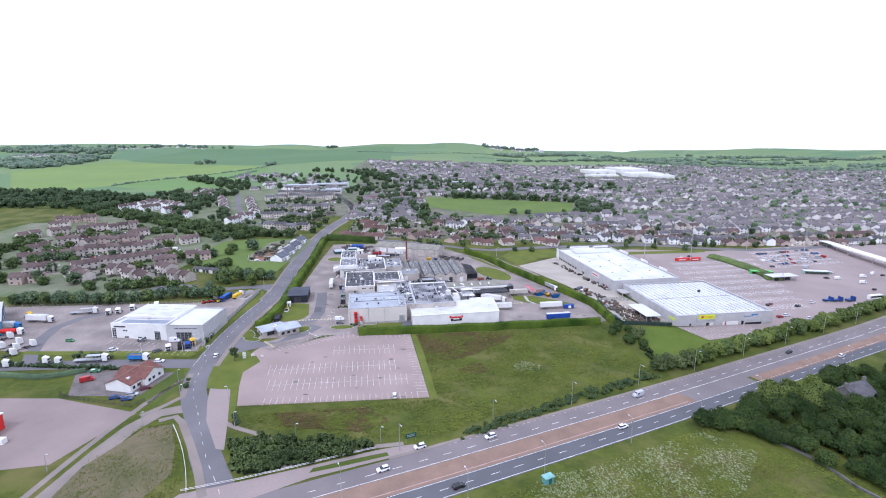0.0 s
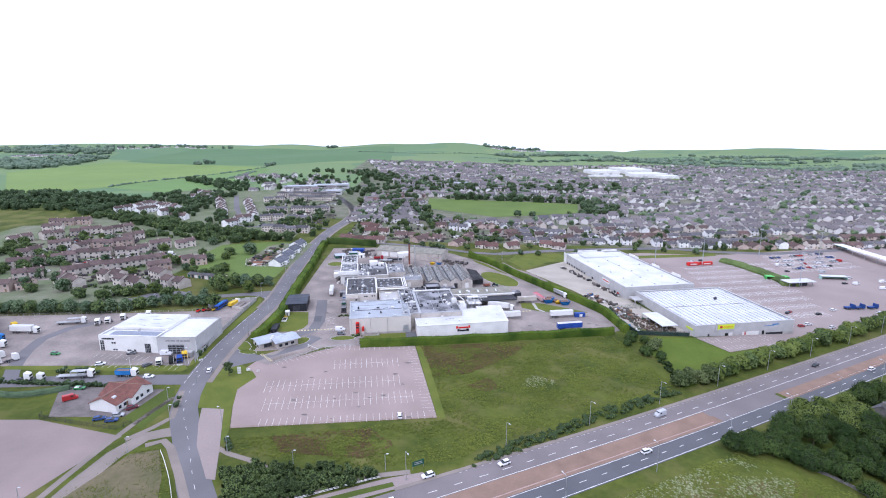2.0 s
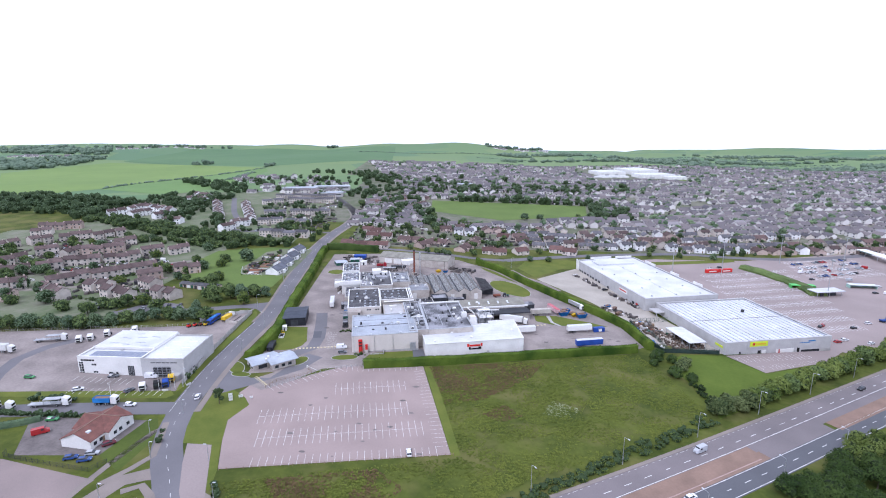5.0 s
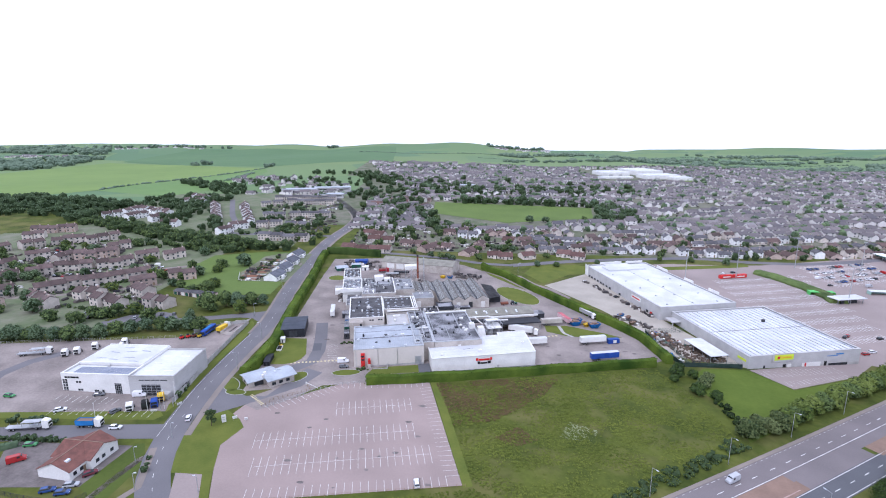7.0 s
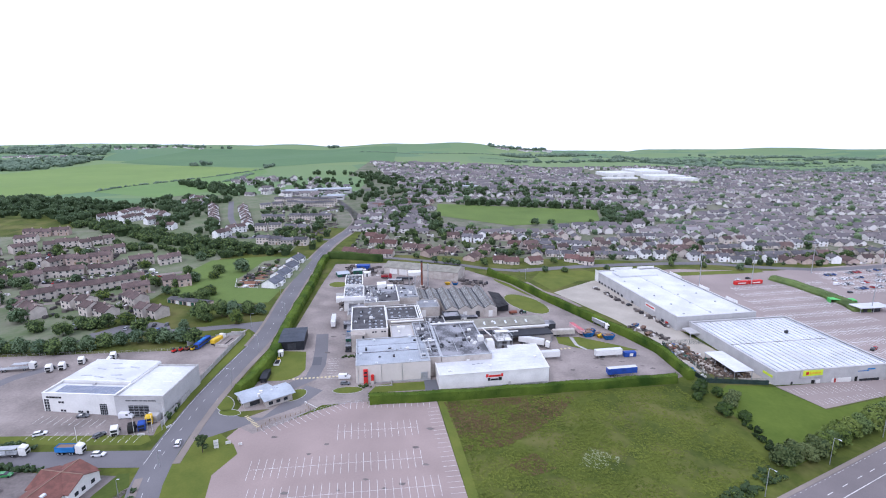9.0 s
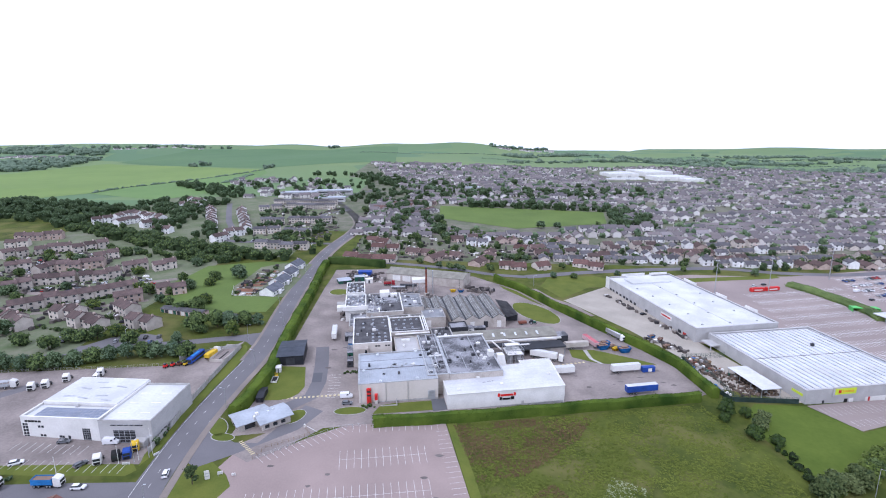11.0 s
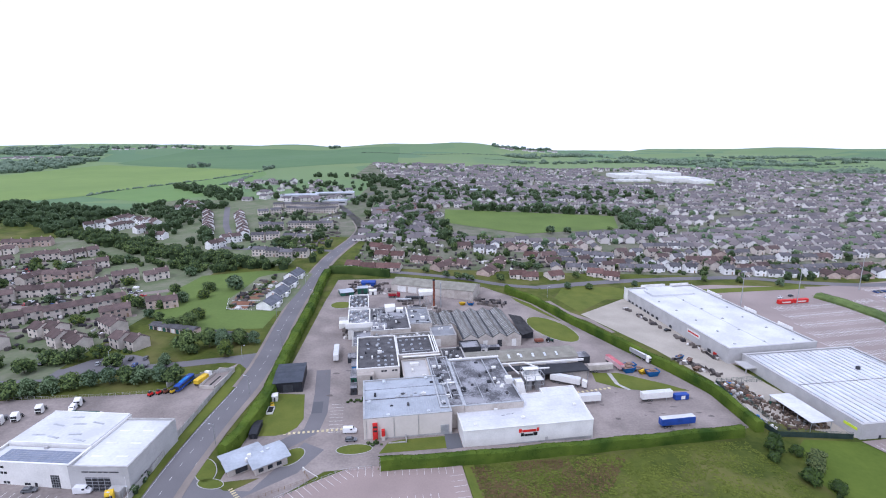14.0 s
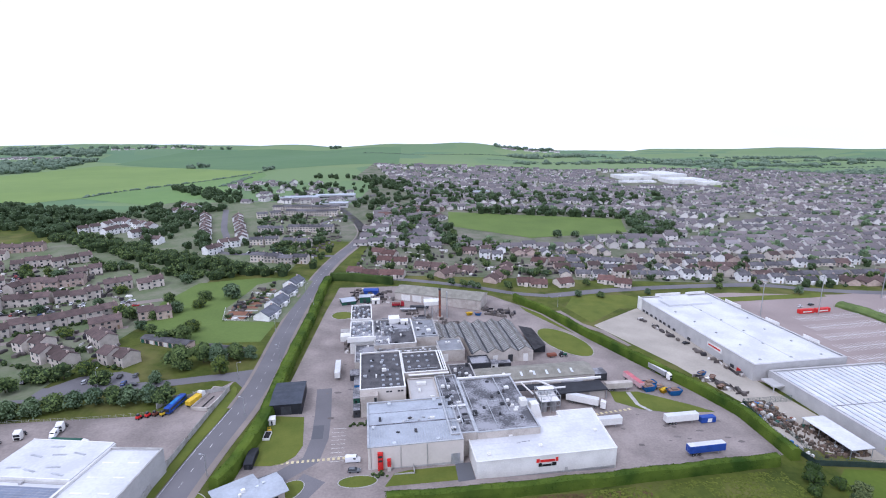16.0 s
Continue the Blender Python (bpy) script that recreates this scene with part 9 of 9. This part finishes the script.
# yellow hatched strips at the works gate
for a, c, n in ((site(-33, 7.0), site(-9, 7.6), 14), (site(86, 24), site(108, 27), 10), ((-90.5, 241), (-83, 233.5), 9)):
    bm = bmesh.new()
    a, c = Vector(a), Vector(c)
    for i in range(n):
        p = a.lerp(c, (i + 0.2) / n)
        q = a.lerp(c, (i + 0.7) / n)
        t = (c - a).normalized()
        nn = Vector((-t.y, t.x)) * 0.7
        bm.faces.new([bm.verts.new((r.x, r.y, height(r.x, r.y) + 0.08)) for r in (p - nn, q - nn, q + nn, p + nn)])
    tagged(part("crossing_marks", bm, YPAINT, None), "pale yellow hatched crossing marks in the yard", "road marking", kind="structure")

# ---- lawns and kerbs of the works ----
def blob(name, cx, cy, rx, ry, rz, label, material=None, dz=0.09, n=22):
    pts = [turn(rx * math.cos(2 * math.pi * i / n), ry * math.sin(2 * math.pi * i / n), rz, cx, cy) for i in range(n)]
    k = [turn((rx + 0.3) * math.cos(2 * math.pi * i / n), (ry + 0.3) * math.sin(2 * math.pi * i / n), rz, cx, cy) for i in range(n)]
    sheet("kerb", k, dz - 0.02, KERB, "pale concrete kerb round a lawn", "kerb")
    return sheet(name, pts, dz, material or LAWN, label, "lawn")


blob("lawn", *site(106.5, 98), 10.5, 20.5, SITE + 17, "oval mown lawn in the works yard")
blob("lawn", *site(-15.5, 150), 6.5, 6.5, 0, "small round lawn at the yard's end")
sheet("lawn", [site(103.5, 33), site(112, 26), site(121, 22.8), site(142, 20.5), site(135.5, 27), site(124, 36), site(118, 40.5), site(105.5, 42)], 0.09, LAWN, "mown lawn between the yard lanes", "lawn")
sheet("path_strip", [site(112.5, 40.8), site(114.5, 40.6), site(113.2, 30), site(116, 24.2), site(114.4, 24), site(111.4, 30)], 0.11, KERB, "pale concrete path across a lawn", "path")
sheet("lawn", [(-92, 269), (-86, 269.4), (-82.3, 271), (-79.4, 275), (-78.4, 281), (-83.0, 300), (-98, 300), (-96, 280)], 0.09, LAWN, "mown lawn before the black shed", "lawn")
blob("lawn", *site(-5.0, -5.4), 6.2, 2.8, SITE, "small oval lawn before the hall")
sheet("lawn", [site(3.5, -9), site(33, -8.5), site(32, -1.0), site(12, -1.6), site(7, -2.8)], 0.09, LAWN, "narrow mown lawn before the hall", "lawn")
sheet("forecourt", [site(27.5, -9.5), site(33.4, -9), site(33.4, 0), site(28, 0)], 0.1, ASPHALT_DARK, "dark tarmac drive to the roller door", "yard")
blob("lawn", -102.0, 249.5, 3.2, 6.5, 30, "small lawn beside the gatehouse")
blob("lawn", -97.5, 243.0, 4.2, 2.2, -10, "small lawn beside the gatehouse")
blob("lawn", -76.5, 257.5, 3.6, 5.5, -30, "small lawn beside the gatehouse")
sheet("lane", [site(-47, -26), site(-38, -34), site(-28, -28), site(-14, -16), site(-16, -8), site(-30, -14)], 0.055, YARD, "worn tarmac entrance lane to the works", "road")
sheet("lane", [(-109, 232), (-99, 226), (-90, 233), (-82, 240), (-72, 249), (-66, 262), (-74, 266), (-84, 240), (-92, 240), (-107, 248)], 0.058, ASPHALT, "grey tarmac works entrance", "road")
ribbon("lane", [site(-20, 58), site(-19, 36), site(-19, 20), site(-21, 8), site(-30, 0), site(-42, -5)], -3.2, 3.2, 0.062, ASPHALT, "grey tarmac lane through the works yard", "road")
sheet("roof_patch", [site(-22, 20), site(-18, 20), site(-18, 29), site(-22, 29)], 0.07, ASPHALT_DARK, "dark tarmac patch in the yard", "patch")
sheet("verge", [(-5.6, 187.6), (-2.6, 188.4), (-14.0, 257.0), (-17.4, 255.4)], 0.03, LAWN, "bright mown strip beside the car park", "verge")
sheet("verge", [(-119.2, 232), (-117.5, 226), (-115.8, 234), (-116.4, 255), (-116.2, 278), (-115.0, 296), (-115.2, 312), (-118, 321), (-120.4, 324), (-120.4, 310), (-120.2, 290), (-119.6, 262)], 0.07, LAWN, "mown verge along the yard fence", "verge")
sheet("verge", [(-195, 219), (-119, 221), (-117, 224), (-120, 227.2), (-196, 222.5)], 0.07, LAWN, "mown verge before the dealer yard", "verge")
sheet("verge", [(-121, 184), (-110, 176), (-108, 196), (-114, 206.5), (-117, 206)], 0.05, GRASS, "rough grass verge round the house", "verge")
sheet("paved_strip", [(-95.9, 191.5), (-92.3, 181), (-86.6, 167.5), (-76, 151), (-73, 150.5), (-79, 168), (-87.3, 191)], 0.1, TARMAC_LILAC, "old pinkish tarmac strip beside the road", "pavement")
ribbon("footpath", [(-80, 167), (-74, 163.6), (-66, 160.5), (-58, 156)], -1.0, 1.0, 0.06, PAVING, "grey tarmac path to the shrubs", "path")
ribbon("footpath", [(-56.5, 140.0), (-45, 145), (-34, 150), (-24, 154.5), (-14, 156.6)], -1.2, 1.0, 0.07, PAVING, "pale footpath beside the carriageway", "path")
sheet("footway", [(44, 432), (51, 408), (62, 398), (72, 378), (74.5, 379), (66, 400), (56, 411), (47.5, 433)], 0.07, PAVING, "grey concrete path behind the hedge", "path")

# ---- lamps, poles, signs ----
def street_lamp(x, y, rz, h, arm, label, group):
    b = thing("street_lamp", x, y, rz, label, "street lamp", group)
    bm = bmesh.new()
    tube(bm, (0, 0, -0.3), (0, 0, 1.4), 0.15, 0.13, 8)
    tube(bm, (0, 0, 1.4), (0, 0, h), 0.11, 0.07, 8)
    part("column", bm, STEEL, b)
    bm = bmesh.new()
    tube(bm, (0, 0, h), (arm, 0, h + 0.25), 0.05, 0.05, 6)
    part("bracket", bm, STEEL, b)
    part("lantern", boxes((arm - 0.15, arm + 0.65, -0.16, 0.16, h + 0.14, h + 0.34), bevel=0.05), SKYLIGHT, b)
    return b


L1 = street_lamp(18.0, 170.2, -63, 10, 1.6, "tall grey street lamp by the carriageway", "carriageway lamps")
line = offset(smooth(DC, 1.0), 7.6)
line2 = offset(smooth(DC, 1.0), -22.2)
for ln, rz, start in ((line, -63, (-15.2, 153.0)), (line2, 117, (31.6, 142.4))):
    i0 = min(range(len(ln)), key=lambda i: (ln[i] - Vector(start)).length)
    run = 0
    for i in range(i0, len(ln) - 1):
        step = (ln[i + 1] - ln[i]).length
        if (i == i0 or (run - 36.8 * int(run / 36.8 + 0.001) < step and run > 5)) and ln[i].x < 460 and abs(ln[i].x - 18.9) > 8:
            copy_thing(L1, pose(ln[i].x, ln[i].y, height(ln[i].x, ln[i].y), 0, 0, rz))
        run += step
copy_thing(L1, pose(6.8, 129.0, height(6.8, 129), 0, 0, 117))
copy_thing(L1, pose(-29.9, 129.1, height(-29.9, 129.1), 0, 0, 117))
L2 = street_lamp(-51.3, 157.9, 0, 5.6, 0.5, "short grey path lamp on the verge", "path lamps")
for x, y, rz in ((-21.9, 157.1, 0), (-75.1, 164.6, 0), (-103.8, 183.4, 0), (-84.7, 182.9, 180), (-107, 163, 0), (-111, 196, 0), (-122, 138, 0), (-106.5, 210, 0)):
    copy_thing(L2, pose(x, y, height(x, y), 0, 0, rz))
L3 = street_lamp(-120.8, 262, 0, 8, 1.2, "grey street lamp on the side road", "side road lamps")
for x, y, rz in ((-120.2, 228, 0), (-104.8, 263.5, 180), (-106.5, 300, 180), (-121, 330, 0), (-108.5, 350, 180), (-122, 385, 0), (-109.5, 420, 180), (-123, 452, 0), (-116.7, 230.6, 0), (-178, 320, 90), (47, 440, 0)):
    copy_thing(L3, pose(x, y, height(x, y), 0, 0, rz))
for x, y, h in ((-116.7, 232.6, 9.5), (-124.6, 227.0, 6.5), (-119.2, 229, 6.5), (-140.5, 221, 6.0)):
    f = thing("flagpole", x, y, 0, "slim white flagpole before the showroom", "flagpole", "flagpoles")
    bm = bmesh.new()
    tube(bm, (0, 0, -0.2), (0, 0, h), 0.09, 0.05, 8)
    part("pole", bm, WHITE_WALL, f)
    part("finial", boxes((-0.1, 0.1, -0.1, 0.1, h, h + 0.2), bevel=0.04), WHITE_WALL, f)
for x, y, rz, w, z0, z1, mt, lb in ((-92.7, 220.4, 20, 1.5, 0.1, 3.2, WHITE_WALL, "white upright sign board at the entrance"), (-89.5, 222.4, 20, 1.6, 0.5, 1.6, WHITE_WALL, "low white sign board at the entrance"), (-85.2, 222.2, 10, 1.2, 0.3, 1.2, WHITE_WALL, "low white sign board at the entrance"), (-11.5, 158.0, 26, 4.0, 1.4, 3.2, GREENP, "green direction sign beside the carriageway"), (-122.0, 226.6, 5, 2.4, 0.2, 0.9, WHITE_WALL, "low white sign at the showroom"), (-115.0, 232.0, 60, 2.0, 0.2, 1.0, WHITE_WALL, "low white sign at the yard corner")):
    s = thing("sign", x, y, rz, lb, "sign", "signs")
    part("board", boxes((-w / 2, w / 2, -0.06, 0.06, z0, z1), bevel=0.02), mt, s)
    part("post", boxes((-w / 2 + 0.1, -w / 2 + 0.2, 0.06, 0.14, -0.3, z1 - 0.1)), STEEL, s)
    part("post", boxes((w / 2 - 0.2, w / 2 - 0.1, 0.06, 0.14, -0.3, z1 - 0.1)), STEEL, s)
    part("text_bars", boxes(*[(-w * 0.35, w * 0.35, -0.09, -0.06, z0 + (z1 - z0) * f, z0 + (z1 - z0) * (f + 0.12)) for f in (0.3, 0.6)]), STEEL, s)
hut = thing("utility_hut", 32.0, 138.2, 27, "small turquoise utility hut on the verge", "hut")
part("body", boxes((-1.6, 1.6, -1.1, 1.1, -0.3, 2.1), bevel=0.04), mat("turquoise_paint", (0.12, 0.30, 0.28), None, 0.6, 0.6, 4.0), hut)
part("roof", boxes((-1.8, 1.8, -1.3, 1.3, 2.1, 2.25), bevel=0.03), mat("turquoise_roof", (0.22, 0.42, 0.40), None, 0.6, 0.6, 4.0), hut)
part("door", boxes((-0.5, 0.5, -1.16, -1.1, -0.2, 1.8)), GREENP, hut)


def guard_rail(pts, label):
    b = thing("guard_rail", 0, 0, 0, label, "guard rail", "guard rails", z=0)
    ln = smooth(pts, 4.0)
    bm = bmesh.new()
    for a, c in zip(ln, ln[1:]):
        za, zc = height(a.x, a.y), height(c.x, c.y)
        for z in (0.65, 1.05):
            tube(bm, (a.x, a.y, za + z), (c.x, c.y, zc + z), 0.07, n=5)
    part("rail", bm, WHITE_WALL, b)
    bm = bmesh.new()
    for a in ln:
        z = height(a.x, a.y)
        tube(bm, (a.x, a.y, z - 0.2), (a.x, a.y, z + 1.1), 0.05, n=5)
    part("posts", bm, STEEL, b)["kind"] = "stuff"


guard_rail([(-77, 129.8), (-65.6, 134.1), (-54, 138.9), (-42.7, 144.0), (-32, 149), (-23.1, 152.8)], "pale steel guard rail beside the carriageway")
guard_rail([(-96.5, 163.5), (-93, 159), (-86, 149), (-79.5, 138), (-75.0, 129)], "pale steel guard rail along the footway")
mesh_fence([(-151, 184), (-150.4, 182.0), (-134.6, 178.4), (-118.8, 175.6), (-115.8, 180.0)], 1.8, "dark wooden fence behind the house yard", DARK_STEEL, 2.2, (0.3, 0.6, 0.95), wires=0.3)
mesh_fence([(-79.4, 177.9), (-42, 183.0), (-5, 188.2)], 1.0, "low post and rail fence by the car park", WOOD, 2.6, (0.5, 0.95), wires=0)
mesh_fence([(-80.4, 231.2), (-67, 242.6), (-57, 249.8), (-48, 252)], 1.6, "wire fence along the car park", STEEL, 2.4, (0.5, 0.95), wires=0)
mesh_fence([(-260, 279), (-195, 290), (-165, 294), (-140, 299.5)], 1.4, "pale rail fence along the dealer yard", KERB, 2.6, (0.5, 0.95), wires=0)
scatter_plants("yard_hedge", "low hedge of shrubs behind the access road", "shrubs", [(x, 206.5 + (x + 150) * -0.02) for x in range(-200, -140, 2)], LEAF_DARK, 61, 1.2, 2.2, 2.2, 3.2, 50, 0.25)
scatter_plants("verge_shrubs", "shrubs on the verge by the dealer", "shrubs", [(-168, 217.5), (-165, 218), (-160, 217.5), (-157, 218), (-153, 218), (-118.4, 238), (-118.6, 243), (-119, 246)], LEAF_DARK, 62, 1.6, 3.0, 2.2, 3.6, 90, 0.25)
scatter_plants("works_shrubs", "low shrubs by the hall entrance", "shrubs", [site(-8 + i * 1.3, 27 + (i % 2)) for i in range(6)] + [site(0 + i * 1.5, -3 - (i % 2)) for i in range(4)], LEAF, 63, 0.6, 1.4, 1.2, 2.2, 50, 0.2)
scatter_plants("corner_shrubs", "low shrubs on the verge by the path", "shrubs", [(-76, 168), (-77, 170), (-75.5, 166), (-78, 172), (-106, 192), (-107, 195), (-108, 198)], LEAF_DARK, 64, 0.8, 1.8, 1.8, 2.8, 60, 0.22)

# oil stains and patched tarmac
rg = random.Random(9)
for k in range(46):
    if k < 16:
        x, y = rg.uniform(-76, -14), 0
        y = 195 + (x + 45) * 0.16 + rg.uniform(-14, 40)
    elif k < 34:
        x, y = site(rg.uniform(86, 140), rg.uniform(-8, 24))
    else:
        x, y = site(rg.uniform(-24, -8), rg.uniform(30, 150))
    r = rg.uniform(0.5, 1.8)
    n = 9
    sheet("stain", [(x + r * rg.uniform(0.6, 1.2) * math.cos(i * 6.283 / n), y + 0.6 * r * rg.uniform(0.6, 1.2) * math.sin(i * 6.283 / n)) for i in range(n)], 0.064, CINDER, "dark oily stain on worn tarmac", "stain")

# dry stone wall below the wood
sw = thing("stone_wall", 121.5, 158.0, 0, "low grey dry stone wall below the wood", "wall", z=0)
sw.matrix_basis = Matrix()
bm = bmesh.new()
wr = random.Random(12)
for q in smooth([(119, 161), (121.5, 158.0), (125.1, 151.9), (127.2, 144.5), (128.6, 138.6), (132, 132)], 0.55):
    z = height(q.x, q.y)
    for lv in range(3):
        c, w_ = Vector((q.x + wr.uniform(-0.08, 0.08), q.y, z + 0.15 + lv * 0.3)), wr.uniform(0.2, 0.3)
        box(bm, c.x - w_, c.x + w_, c.y - 0.3, c.y + 0.3, c.z - 0.17, c.z + 0.16)
part("stones", bm, ASBESTOS, sw)["kind"] = "stuff"
# hedge between the access road and the field
hedge([(-215, 196), (-186.3, 197.8), (-170.9, 196.8), (-161.6, 199.6), (-154.9, 203.6)], 2.4, 1.8, "rough dark hedge along the access road", 15, LEAF_DARK, 0.7)
